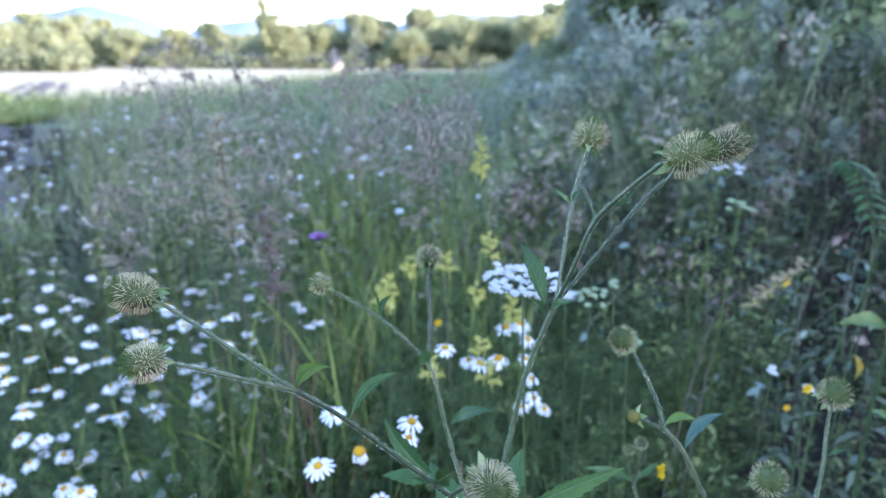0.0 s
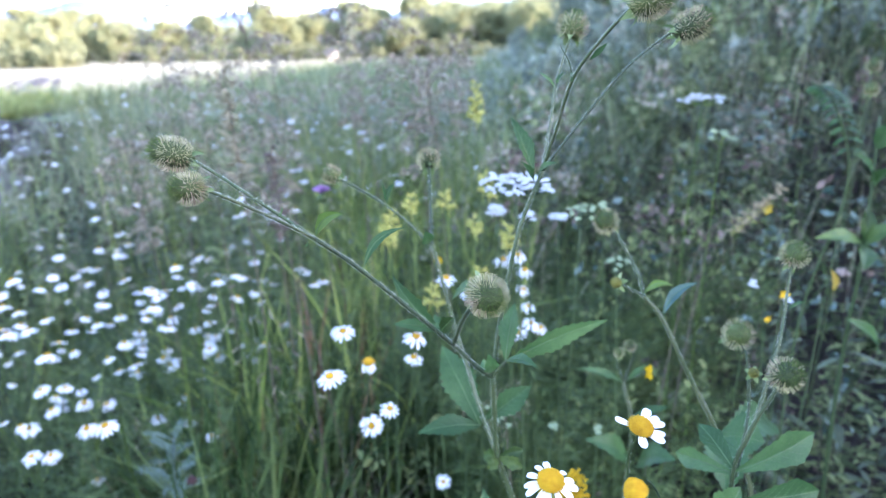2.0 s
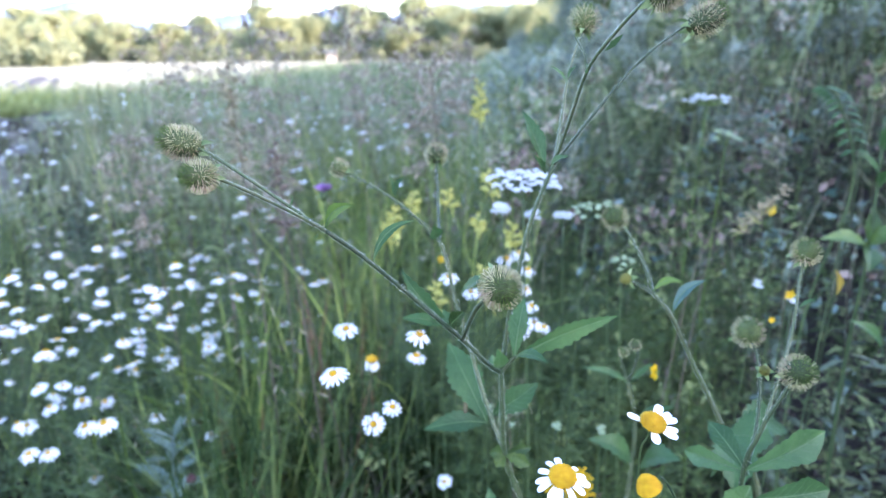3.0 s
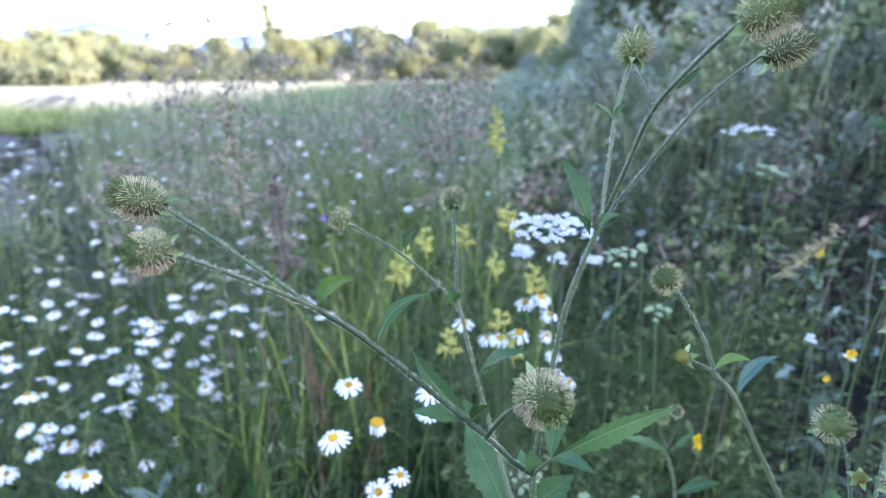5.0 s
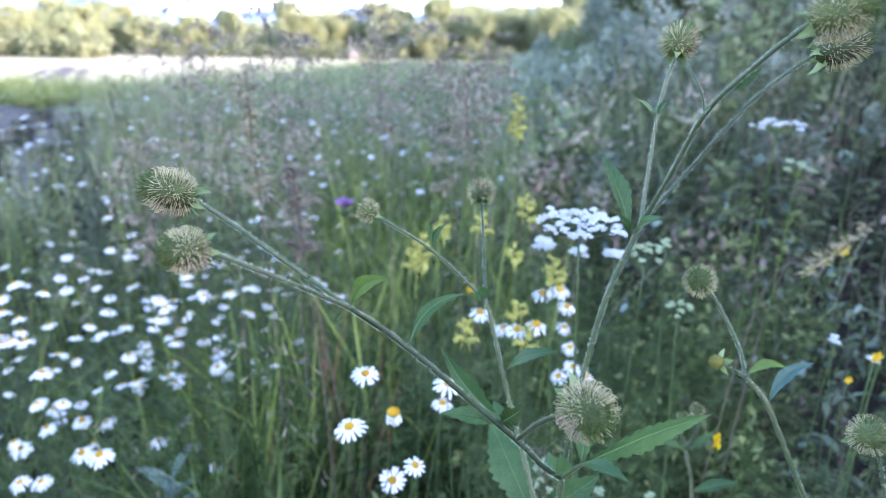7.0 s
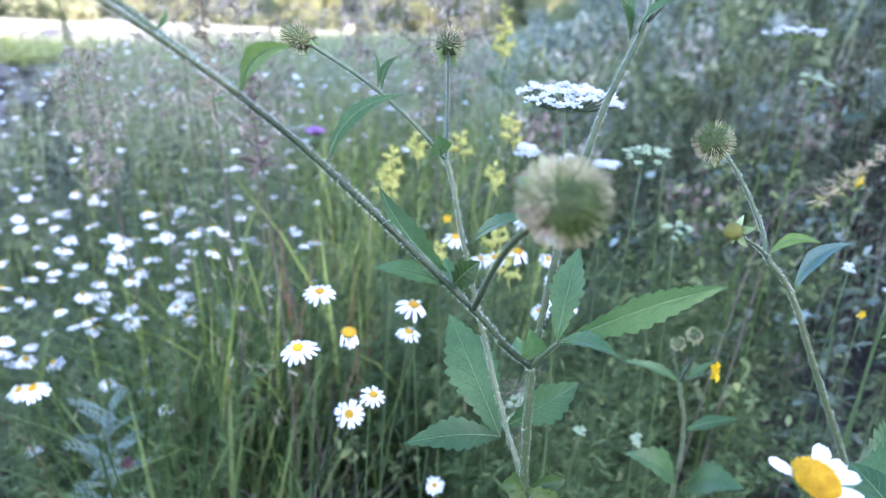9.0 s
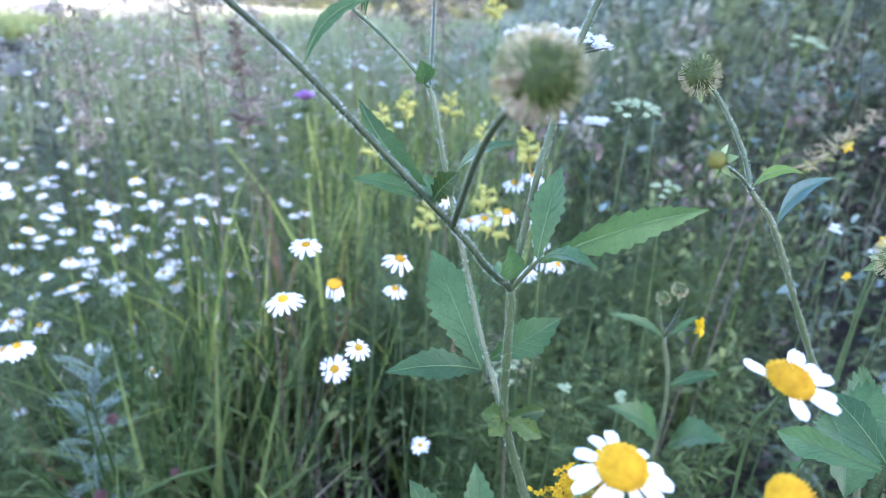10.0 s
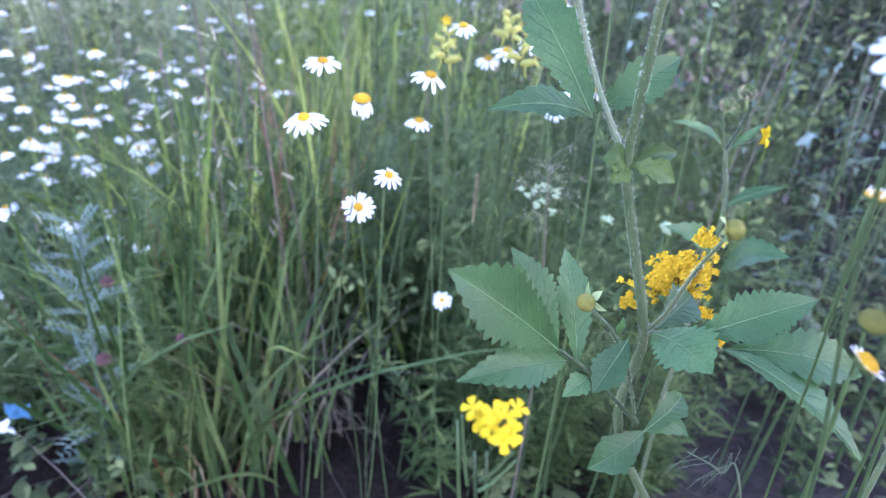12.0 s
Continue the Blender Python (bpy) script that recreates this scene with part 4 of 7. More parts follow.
def seed_head(plant, c, axis, wide, long, seed, count=330, sepals=True, ripe=0.66):
    """A spiny seed head: an egg-shaped green core, long bristles swept towards its tip and hooked at their ends, turned-back sepals."""
    c = np.asarray(c, float)
    fr = frame_of(axis)
    r = np.random.default_rng(seed)
    core = part("seed_head", lumpy_ball(c, fr, wide * 0.72, long * 0.77, 40, 26, 0.06, seed), SEED_CORE, plant, "egg-shaped green seed head with hooked bristles")
    count = int(count * 1.6)
    i = np.arange(count) + 0.5
    z = 1 - 1.80 * i / count
    a = i * 2.39996 + r.uniform(-0.2, 0.2, count)
    rad = np.sqrt(np.maximum(0, 1 - z * z))
    d = np.stack([rad * np.cos(a), rad * np.sin(a), z], 1)
    d += r.normal(scale=0.03, size=d.shape)
    loc = d * np.array([wide, wide, long])
    nrm = d / np.array([wide, wide, long])
    nrm /= np.linalg.norm(nrm, axis=1)[:, None]
    ln = (0.35 * wide * r.uniform(0.82, 1.18, count))[:, None]
    fwd = np.array([0, 0, 1.0]) - nrm * z[:, None]
    side = np.cross(nrm, r.normal(size=d.shape))
    side /= np.linalg.norm(side, axis=1)[:, None]
    lean = fwd * r.uniform(0.0, 0.40, (count, 1)) + side * 0.08
    q0 = loc * 0.68
    q1 = q0 + (nrm + lean * 0.2) * ln * 0.55
    q2 = q0 + (nrm * 0.97 + lean * 0.5) * ln
    q3 = q2 + (nrm * 0.05 + fwd * 0.12 + side * 0.24) * ln
    pts = np.stack([q0, q1, q2, q3], 1) @ fr.T + c
    straw, fresh, pink = Shape(), Shape(), Shape()
    blush = r.uniform(0, 2 * math.pi)
    for k in range(count):
        green = z[k] > ripe + 0.08 * math.sin(5.0 * a[k])
        which = fresh if green else pink if (math.cos(a[k] - blush) > 0.5 and r.uniform() < 0.45) else straw
        which.tube(pts[k], [0.00013, 0.00013, 0.00014, 0.00010], 3, cap=False)
    part("bristles", straw, BRISTLE, core, "pale straw-coloured hooked bristles")
    part("ripe_bristles", pink, RIPE_BRISTLE, core, "pinkish-brown hooked bristles")
    part("tip_bristles", fresh, UNRIPE, core, "green unripe bristles")
    if sepals:
        for k in range(5):
            a = k * 2 * math.pi / 5 + 0.3 * seed + r.uniform(-0.2, 0.2)
            b = c - fr[:, 2] * long * 0.62 + fr @ np.array([math.cos(a), math.sin(a), 0]) * wide * 0.12
            dirs = unit(fr @ np.array([math.cos(a), math.sin(a), -r.uniform(0.55, 1.3)]))
            part("sepal", leaf_shape(b, b + dirs * wide * r.uniform(0.75, 1.0), wide * 0.46, face=fr[:, 2], teeth=3, tooth=0.0, m=2, veins=False, arch=0.15, belly=0.25), SEPAL, core)
    return core


def young_head(plant, c, axis, r, seed):
    """A small bald yellow-green head left after the petals fell, with spread sepals."""
    c = np.asarray(c, float)
    fr = frame_of(axis)
    core = part("young_head", lumpy_ball(c, fr, r, r * 0.95, 16, 10, 0.05, seed), BUD_YELLOW, plant, "small bald yellow-green head")
    sh = Shape()
    rr = np.random.default_rng(seed)
    for k in range(150):
        z = 1 - 1.6 * (k + 0.5) / 150
        a = k * 2.39996
        d = fr @ np.array([math.sqrt(1 - z * z) * math.cos(a), math.sqrt(1 - z * z) * math.sin(a), z])
        sh.tube([c + d * r * 0.9, c + d * r * rr.uniform(1.05, 1.16)], [r * 0.075, r * 0.03], 4)
    part("nubbly_coat", sh, BUD_YELLOW, core)
    for k in range(5):
        a = k * 2 * math.pi / 5 + seed
        d = fr @ np.array([math.cos(a), math.sin(a), -0.25])
        b = c - fr[:, 2] * r * 0.8
        part("sepal", leaf_shape(b, b + d * r * 2.0, r * 1.0, face=fr[:, 2], teeth=3, tooth=0, m=2, veins=False, arch=0.1), SEPAL, core)


# ---- the tall avens in the middle ----
main = thing("avens_plant", (0.3560, 0.3500, -0.9120), "tall hairy avens gone to seed with spiny round heads", "plant", "avens plants")
main.location.z = 0.0
MBASE = tuple(main.location)
stem = hairy_stem(main, [MBASE, (0.0870, 0.3350, 0.3500), (0.0569, 0.3223, 0.4705), (0.0420, 0.3180, 0.5160), (0.0306, 0.3146, 0.5531), (0.0270, 0.3050, 0.5950), (0.0251, 0.2982, 0.6240)], 0.0026, 0.0017, 1, name="main_stem", per=6500)
hairy_stem(main, [(0.0251, 0.2982, 0.6240), (0.0140, 0.2930, 0.6350), (0.0003, 0.2881, 0.6520), (-0.0510, 0.2760, 0.7050), (-0.0738, 0.2671, 0.7265)], 0.0014, 0.0011, 2, name="branch", per=6500)
hairy_stem(main, [(-0.0738, 0.2671, 0.7265), (-0.1030, 0.2680, 0.7480), (-0.1320, 0.2720, 0.7670), (-0.1471, 0.2732, 0.7731)], 0.0010, 0.0008, 3, name="flower_stalk")
hairy_stem(main, [(-0.0738, 0.2671, 0.7265), (-0.0890, 0.2450, 0.7440), (-0.1100, 0.2240, 0.7620), (-0.1189, 0.2183, 0.7655)], 0.0009, 0.0007, 4, name="flower_stalk")
hairy_stem(main, [(0.0003, 0.2881, 0.6520), (0.0060, 0.2450, 0.6900), (0.0148, 0.2149, 0.7125)], 0.0011, 0.0010, 5, name="flower_stalk")
hairy_stem(main, [(0.0251, 0.2982, 0.6240), (0.0310, 0.3020, 0.6710), (0.0340, 0.3060, 0.6820), (0.0420, 0.3090, 0.7190), (0.0554, 0.3124, 0.7535)], 0.0014, 0.0012, 6, name="branch", per=6500)
hairy_stem(main, [(0.0554, 0.3124, 0.7535), (0.0630, 0.3350, 0.7790), (0.0700, 0.3520, 0.8060), (0.0790, 0.3650, 0.8290), (0.0809, 0.3674, 0.8365)], 0.0009, 0.0007, 7, name="flower_stalk")
hairy_stem(main, [(0.0554, 0.3124, 0.7535), (0.0590, 0.2920, 0.7800), (0.0630, 0.2720, 0.8080), (0.0720, 0.2560, 0.8260), (0.0820, 0.2450, 0.8390), (0.0894, 0.2405, 0.8426)], 0.0010, 0.0008, 8, name="flower_stalk")
hairy_stem(main, [(0.0554, 0.3124, 0.7535), (0.0780, 0.3180, 0.7810), (0.1060, 0.3280, 0.8110), (0.1340, 0.3350, 0.8310), (0.1467, 0.3369, 0.8347)], 0.0009, 0.0007, 9, name="flower_stalk")
hairy_stem(main, [(0.0306, 0.3146, 0.5531), (0.0190, 0.3350, 0.5810), (0.0110, 0.3470, 0.6070), (-0.0000, 0.3560, 0.6450), (-0.0090, 0.3640, 0.6810), (-0.0126, 0.3670, 0.6913)], 0.0013, 0.0010, 10, name="branch", per=6000)
hairy_stem(main, [(-0.0126, 0.3670, 0.6913), (-0.0130, 0.3950, 0.7080), (-0.0144, 0.4378, 0.7410)], 0.0008, 0.0007, 11, name="flower_stalk")
hairy_stem(main, [(-0.0126, 0.3670, 0.6913), (-0.0300, 0.3720, 0.7080), (-0.0510, 0.3750, 0.7240), (-0.0818, 0.3764, 0.7418)], 0.0009, 0.0007, 12, name="flower_stalk")
facing = {0: (-0.88, -0.30, 0.34), 1: (-0.62, -0.76, 0.12), 2: (0.30, -0.93, 0.0), 4: (0.72, -0.52, 0.42), 5: (0.86, -0.10, 0.42)}      # heads turned to the open side
for k, (c, before, wide, long, many) in enumerate([
        ((-0.1471, 0.2732, 0.7731), (-0.1260, 0.2720, 0.7630), 0.0094, 0.0140, 380),
        ((-0.1189, 0.2183, 0.7655), (-0.1070, 0.2260, 0.7600), 0.0076, 0.0098, 360),
        ((0.0148, 0.2149, 0.7125), (0.0060, 0.2450, 0.6900), 0.0102, 0.0112, 460),
        ((0.0809, 0.3674, 0.8365), (0.0790, 0.3650, 0.8290), 0.0104, 0.0102, 250),
        ((0.0894, 0.2405, 0.8426), (0.0820, 0.2450, 0.8390), 0.0086, 0.0118, 360),
        ((0.1467, 0.3369, 0.8347), (0.1340, 0.3350, 0.8310), 0.0102, 0.0152, 340),
        ((-0.0144, 0.4378, 0.7410), (-0.0130, 0.3950, 0.7080), 0.0096, 0.0098, 220),
        ((-0.0818, 0.3764, 0.7418), (-0.0510, 0.3750, 0.7240), 0.0070, 0.0084, 190)]):
    seed_head(main, c, facing.get(k, np.subtract(c, before)), wide, long, 20 + k, many)

# leaf of three at the upper fork
hairy_stem(main, [(0.0251, 0.2982, 0.6240), (0.0290, 0.2900, 0.6350), (0.0320, 0.2850, 0.6420)], 0.0010, 0.0008, 13, name="leaf_stalk", per=5000)
leaf(main, (0.0315, 0.2860, 0.6405), (0.0978, 0.3034, 0.6598), 0.0150, face=(0.15, -1.0, -0.10), arch=0.03, sweep=-0.06, teeth=12, belly=0.40)
leaf(main, (0.0320, 0.2870, 0.6410), (0.0390, 0.3000, 0.6740), 0.0130, face=(-0.5, -0.8, 0.1), arch=0.05, teeth=9, belly=0.5, fold=0.35)
leaf(main, (0.0320, 0.2850, 0.6420), (0.0482, 0.2640, 0.6480), 0.0085, face=(0, -0.5, 0.9), arch=0.15, teeth=6, tooth=0.3)
leaf(main, (0.0240, 0.2920, 0.6310), (0.0210, 0.2850, 0.6470), 0.010, face=(0.2, -1, 0.2), teeth=4, tooth=0.25, name="stipule", rib=False)
leaf(main, (0.0240, 0.3000, 0.6240), (0.0200, 0.3100, 0.6310), 0.009, face=(-0.6, -0.8, 0.2), teeth=4, tooth=0.25, name="stipule", rib=False)
# leaf of three on the side branch
leaf(main, (0.0199, 0.3344, 0.5656), (-0.0250, 0.3180, 0.5710), 0.0160, face=(0.0, -0.55, 0.85), arch=0.12, teeth=9, belly=0.45)
leaf(main, (0.0199, 0.3344, 0.5656), (-0.0071, 0.3700, 0.6120), 0.0250, face=(0.15, -0.95, 0.2), arch=0.05, teeth=12, belly=0.5)
leaf(main, (0.0240, 0.3450, 0.5650), (0.0578, 0.3500, 0.5880), 0.0185, face=(-0.1, -0.9, 0.4), arch=0.10, teeth=8, belly=0.5)
# stipules at the second node
for tip, wide in (((0.0198, 0.3130, 0.5560), 0.0125), ((0.0485, 0.3140, 0.5590), 0.009), ((0.0470, 0.3060, 0.5500), 0.0105), ((0.0235, 0.3080, 0.5480), 0.0095)):
    leaf(main, (0.0306, 0.3146, 0.5531), tip, wide, STIPULE, face=(0, -0.8, 0.6), arch=0.2, teeth=5, tooth=0.45, lobe=0.2, belly=0.6, fold=0.5, name="stipule", rib=False)
# bracts along the left branch
leaf(main, (-0.0500, 0.2760, 0.7060), (-0.0261, 0.2847, 0.7274), 0.0056, face=(-0.25, -0.92, 0.3), arch=0.05, sweep=-0.17, teeth=7, tooth=0.2)
# brighter yellow-green bract: light through the blade is painted into its colour
leaf(main, (-0.0740, 0.2680, 0.7270), (-0.0564, 0.2630, 0.7413), 0.0070, BRIGHT_LEAF, face=(-0.2, -0.95, 0.2), arch=0.05, sweep=-0.20, teeth=6, tooth=0.12)
leaf(main, (-0.0080, 0.2900, 0.6620), (-0.0361, 0.3000, 0.6935), 0.0095, face=(0.5, -0.8, 0.1), arch=0.04, sweep=-0.08, fold=0.7, teeth=8)
leaf(main, (-0.0100, 0.2880, 0.6610), (-0.0361, 0.2840, 0.6680), 0.0090, face=(0.1, -0.55, 0.8), arch=0.12, teeth=7)
leaf(main, (-0.0070, 0.2900, 0.6600), (0.0010, 0.2790, 0.6740), 0.0105, STIPULE, face=(-0.1, -0.8, 0.5), arch=0.12, teeth=5, tooth=0.5, lobe=0.25, belly=0.6)
leaf(main, (-0.0060, 0.2860, 0.6580), (-0.0110, 0.2950, 0.6690), 0.0080, face=(0.2, -0.9, 0.3), arch=0.10, teeth=5, tooth=0.2, name="stipule", rib=False)
leaf(main, (-0.0880, 0.2460, 0.7440), (-0.0860, 0.2500, 0.7500), 0.0018, face=(1, -0.3, 0), teeth=3, tooth=0, name="bract", rib=False)
leaf(main, (-0.0770, 0.2620, 0.7270), (-0.0780, 0.2550, 0.7260), 0.0016, face=(1, -0.3, 0), teeth=3, tooth=0, name="bract", rib=False)
# bracts on the small branch
leaf(main, (-0.0150, 0.3660, 0.6930), (-0.0170, 0.3600, 0.7040), 0.0105, face=(0.3, -0.9, 0.2), arch=0.1, teeth=5, tooth=0.2)
leaf(main, (-0.0430, 0.3730, 0.7210), (-0.0359, 0.3736, 0.7358), 0.0042, face=(-0.3, -0.9, 0.2), arch=0.04, sweep=-0.18, teeth=5, tooth=0.1)
leaf(main, (-0.0450, 0.3730, 0.7220), (-0.0470, 0.3760, 0.7370), 0.0032, face=(0.8, -0.5, 0.2), arch=0.06, teeth=4, tooth=0.1, rib=False)
leaf(main, (0.0010, 0.3580, 0.6530), (0.0270, 0.3400, 0.6740), 0.0095, face=(-0.1, -0.5, 0.8), arch=0.14, teeth=7)
# bracts under the right-hand heads
leaf(main, (0.0500, 0.3120, 0.7520), (0.0370, 0.3250, 0.7840), 0.0110, face=(0.5, -0.85, 0.1), arch=0.04, fold=0.5, teeth=9)
leaf(main, (0.0530, 0.3120, 0.7500), (0.0610, 0.2960, 0.7610), 0.0060, face=(-0.2, -0.7, 0.7), arch=0.15, teeth=4)
leaf(main, (0.0500, 0.3120, 0.7480), (0.0410, 0.3000, 0.7610), 0.0050, face=(0.4, -0.8, 0.3), arch=0.1, teeth=4)
leaf(main, (0.0680, 0.3480, 0.7990), (0.0560, 0.3450, 0.8090), 0.0032, face=(0.7, -0.6, 0.3), arch=0.1, teeth=4, rib=False, name="bract")
leaf(main, (0.0690, 0.3500, 0.8000), (0.0730, 0.3450, 0.8090), 0.0036, face=(-0.7, -0.6, 0.3), arch=0.2, teeth=4, rib=False, name="bract")
hairy_stem(main, [(0.0630, 0.2720, 0.8070), (0.0610, 0.2740, 0.8160), (0.0570, 0.2780, 0.8240)], 0.0005, 0.0003, 14, name="bract_stalk", hair=0.0008)
leaf(main, (0.0630, 0.2710, 0.8070), (0.0610, 0.2620, 0.8110), 0.0045, face=(-0.4, -0.8, 0.4), arch=0.1, teeth=3, name="bract", rib=False)
leaf(main, (0.0690, 0.2640, 0.8170), (0.0770, 0.2620, 0.8250), 0.0030, face=(0.3, -0.8, 0.4), arch=0.05, teeth=4, name="bract", rib=False)
# compound leaf low on the left side
hairy_stem(main, [(0.0680, 0.3280, 0.4110), (0.0450, 0.3150, 0.4400), (0.0240, 0.3030, 0.4660), (0.0100, 0.2980, 0.4790)], 0.0011, 0.0008, 15, name="leaf_stalk", per=5000)
leaf(main, (0.0110, 0.2980, 0.4780), (-0.0380, 0.2850, 0.5220), 0.0300, face=(0.15, -0.75, 0.6), arch=0.05, teeth=15, lobe=0.04, belly=0.6, fold=0.3)
leaf(main, (0.0110, 0.3000, 0.4770), (-0.0110, 0.3120, 0.5180), 0.0190, face=(0.6, -0.75, 0.2), arch=0.04, teeth=13, belly=0.55, fold=0.35)
leaf(main, (0.0270, 0.3180, 0.4560), (0.0230, 0.3520, 0.4980), 0.0205, face=(0.3, -0.9, 0.2), arch=0.04, teeth=11, belly=0.5)
leaf(main, (0.0160, 0.3000, 0.4710), (-0.0330, 0.2750, 0.4800), 0.0185, face=(0.05, -0.6, 0.8), arch=0.10, teeth=13, belly=0.45)
leaf(main, (0.0290, 0.3060, 0.4580), (0.0150, 0.2950, 0.4560), 0.0110, face=(0, -0.6, 0.8), arch=0.15, teeth=5)
# compound leaf low on the right side
leaf(main, (0.0590, 0.3180, 0.4730), (0.0710, 0.2850, 0.4770), 0.0290, face=(0.2, -0.9, 0.4), arch=0.14, teeth=11, belly=0.62, fold=0.15)
leaf(main, (0.0490, 0.3190, 0.4690), (0.0300, 0.3000, 0.4540), 0.0160, face=(-0.4, -0.8, 0.4), arch=0.12, teeth=9, belly=0.6)
hairy_stem(main, [(0.0569, 0.3223, 0.4705), (0.0660, 0.3150, 0.4760), (0.0770, 0.3100, 0.4770), (0.0860, 0.3060, 0.4730)], 0.0011, 0.0008, 16, name="leaf_stalk", per=4000)
leaf(main, (0.0750, 0.3100, 0.4780), (0.1200, 0.3050, 0.5010), 0.0225, face=(-0.1, -0.7, 0.7), arch=0.12, teeth=15, belly=0.4, lobe=0.05)
leaf(main, (0.0860, 0.3060, 0.4740), (0.1310, 0.2620, 0.4490), 0.0240, face=(0.6, -0.5, 0.75), arch=0.10, teeth=14, belly=0.4)
leaf(main, (0.0900, 0.3100, 0.4710), (0.1490, 0.3000, 0.4650), 0.0240, face=(0.1, -0.6, 0.8), arch=0.16, teeth=11, belly=0.5)
leaf(main, (0.0640, 0.3260, 0.4710), (0.0870, 0.3450, 0.4780), 0.0200, face=(-0.2, -0.8, 0.5), arch=0.1, teeth=9, belly=0.6)
# lowest node in view
for tip, wide in (((0.0430, 0.3180, 0.3900), 0.020), ((0.1000, 0.3500, 0.4120), 0.015), ((0.1010, 0.3500, 0.3970), 0.020), ((0.0670, 0.3450, 0.3750), 0.018)):
    leaf(main, (0.0740, 0.3310, 0.4030), tip, wide, face=(0, -0.7, 0.7), arch=0.2, teeth=6, tooth=0.2, belly=0.6, name="stipule")
hairy_stem(main, [(0.0670, 0.3280, 0.4090), (0.0540, 0.3220, 0.4480), (0.0410, 0.3180, 0.4730), (0.0300, 0.3200, 0.4840), (0.0271, 0.3209, 0.4871)], 0.0009, 0.0006, 17, name="flower_stalk", per=5000)
hairy_stem(main, [(0.0569, 0.3223, 0.4705), (0.0590, 0.3120, 0.4870), (0.0590, 0.2970, 0.5170), (0.0610, 0.2890, 0.5330), (0.0645, 0.2882, 0.5395)], 0.0009, 0.0006, 18, name="flower_stalk", per=5000)
young_head(main, (0.0271, 0.3209, 0.4871), (-0.7, -0.35, -0.1), 0.0040, 1)
young_head(main, (0.0645, 0.2882, 0.5395), (0.75, -0.3, 0.25), 0.0037, 2)
leaf(main, (0.0430, 0.3200, 0.4720), (0.0440, 0.3180, 0.4820), 0.004, teeth=3, face=(0, -1, 0.3), name="bract", rib=False)

# ---- the avens behind it, with one head on a bowed stalk ----
second = thing("avens_plant", (0.30, 0.37, 0.0), "hairy avens stem with one spiny head and a bald bud", "plant", "avens plants")
hairy_stem(second, [(0.30, 0.37, 0.0), (0.245, 0.357, 0.25), (0.2340, 0.3500, 0.4780), (0.1950, 0.3460, 0.5520), (0.1680, 0.3450, 0.6020), (0.1480, 0.3460, 0.6410), (0.1335, 0.3469, 0.6580)], 0.0020, 0.0012, 31, name="main_stem", per=6000)
hairy_stem(second, [(0.1335, 0.3469, 0.6580), (0.1310, 0.3550, 0.6720), (0.1210, 0.3660, 0.6930), (0.1128, 0.3764, 0.7040)], 0.0010, 0.0008, 32, name="flower_stalk")
hairy_stem(second, [(0.1335, 0.3469, 0.6580), (0.1230, 0.3380, 0.6660), (0.1103, 0.3345, 0.6730)], 0.0008, 0.0006, 33, name="flower_stalk")
seed_head(second, (0.1128, 0.3764, 0.7040), (-0.55, -0.55, 0.62), 0.0094, 0.0092, 41, 280, ripe=0.5)
young_head(second, (0.1103, 0.3345, 0.6730), (-0.8, -0.3, 0.1), 0.0037, 3)
leaf(second, (0.1330, 0.3450, 0.6600), (0.1500, 0.3370, 0.6690), 0.0055, BRIGHT_LEAF, face=(-0.3, -0.75, 0.6), arch=0.06, sweep=-0.20, teeth=5, tooth=0.05)
leaf(second, (0.1480, 0.3450, 0.6440), (0.1730, 0.3520, 0.6650), 0.0075, BLUE_BACK, face=(-0.5, -0.75, 0.4), arch=0.05, sweep=-0.14, fold=0.7, teeth=6, tooth=0.05)
for tip, wide in (((0.2240, 0.3300, 0.5500), 0.040), ((0.1840, 0.3000, 0.5320), 0.034), ((0.2030, 0.3700, 0.4960), 0.030), ((0.2650, 0.4000, 0.5230), 0.034)):
    leaf(second, (0.1990, 0.3460, 0.5450), tip, wide, face=(0, -0.6, 0.8), arch=0.12, teeth=10, lobe=0.1, belly=0.5)

# ---- the avens at the right with three heads ----
third = thing("avens_plant", (0.185, 0.275, 0.0), "hairy avens with three spiny heads and broad low leaves", "plant", "avens plants")
hairy_stem(third, [(0.185, 0.275, 0.0), (0.183, 0.273, 0.35), (0.1730, 0.2720, 0.5480), (0.1770, 0.2680, 0.5970), (0.1870, 0.2660, 0.6260), (0.1937, 0.2674, 0.6387)], 0.0018, 0.0010, 51, name="main_stem")
hairy_stem(third, [(0.1740, 0.2700, 0.5670), (0.1900, 0.2950, 0.5990), (0.1920, 0.3100, 0.6280), (0.1897, 0.3204, 0.6399)], 0.0010, 0.0008, 52, name="flower_stalk")
hairy_stem(third, [(0.1810, 0.2720, 0.5980), (0.2090, 0.3050, 0.6420), (0.2190, 0.3220, 0.6740), (0.2234, 0.3276, 0.6926)], 0.0010, 0.0008, 53, name="flower_stalk")
seed_head(third, (0.1937, 0.2674, 0.6387), (0.15, -0.75, 0.62), 0.0103, 0.0103, 61, 300, ripe=0.45)
seed_head(third, (0.1897, 0.3204, 0.6399), (-0.05, -0.70, 0.68), 0.0104, 0.0102, 62, 260, ripe=0.45)
seed_head(third, (0.2234, 0.3276, 0.6926), (0.0, -0.60, 0.80), 0.0095, 0.0095, 63, 240, ripe=0.45)
young_head(third, (0.1870, 0.2900, 0.6280), (-0.3, -0.6, 0.6), 0.003, 4)
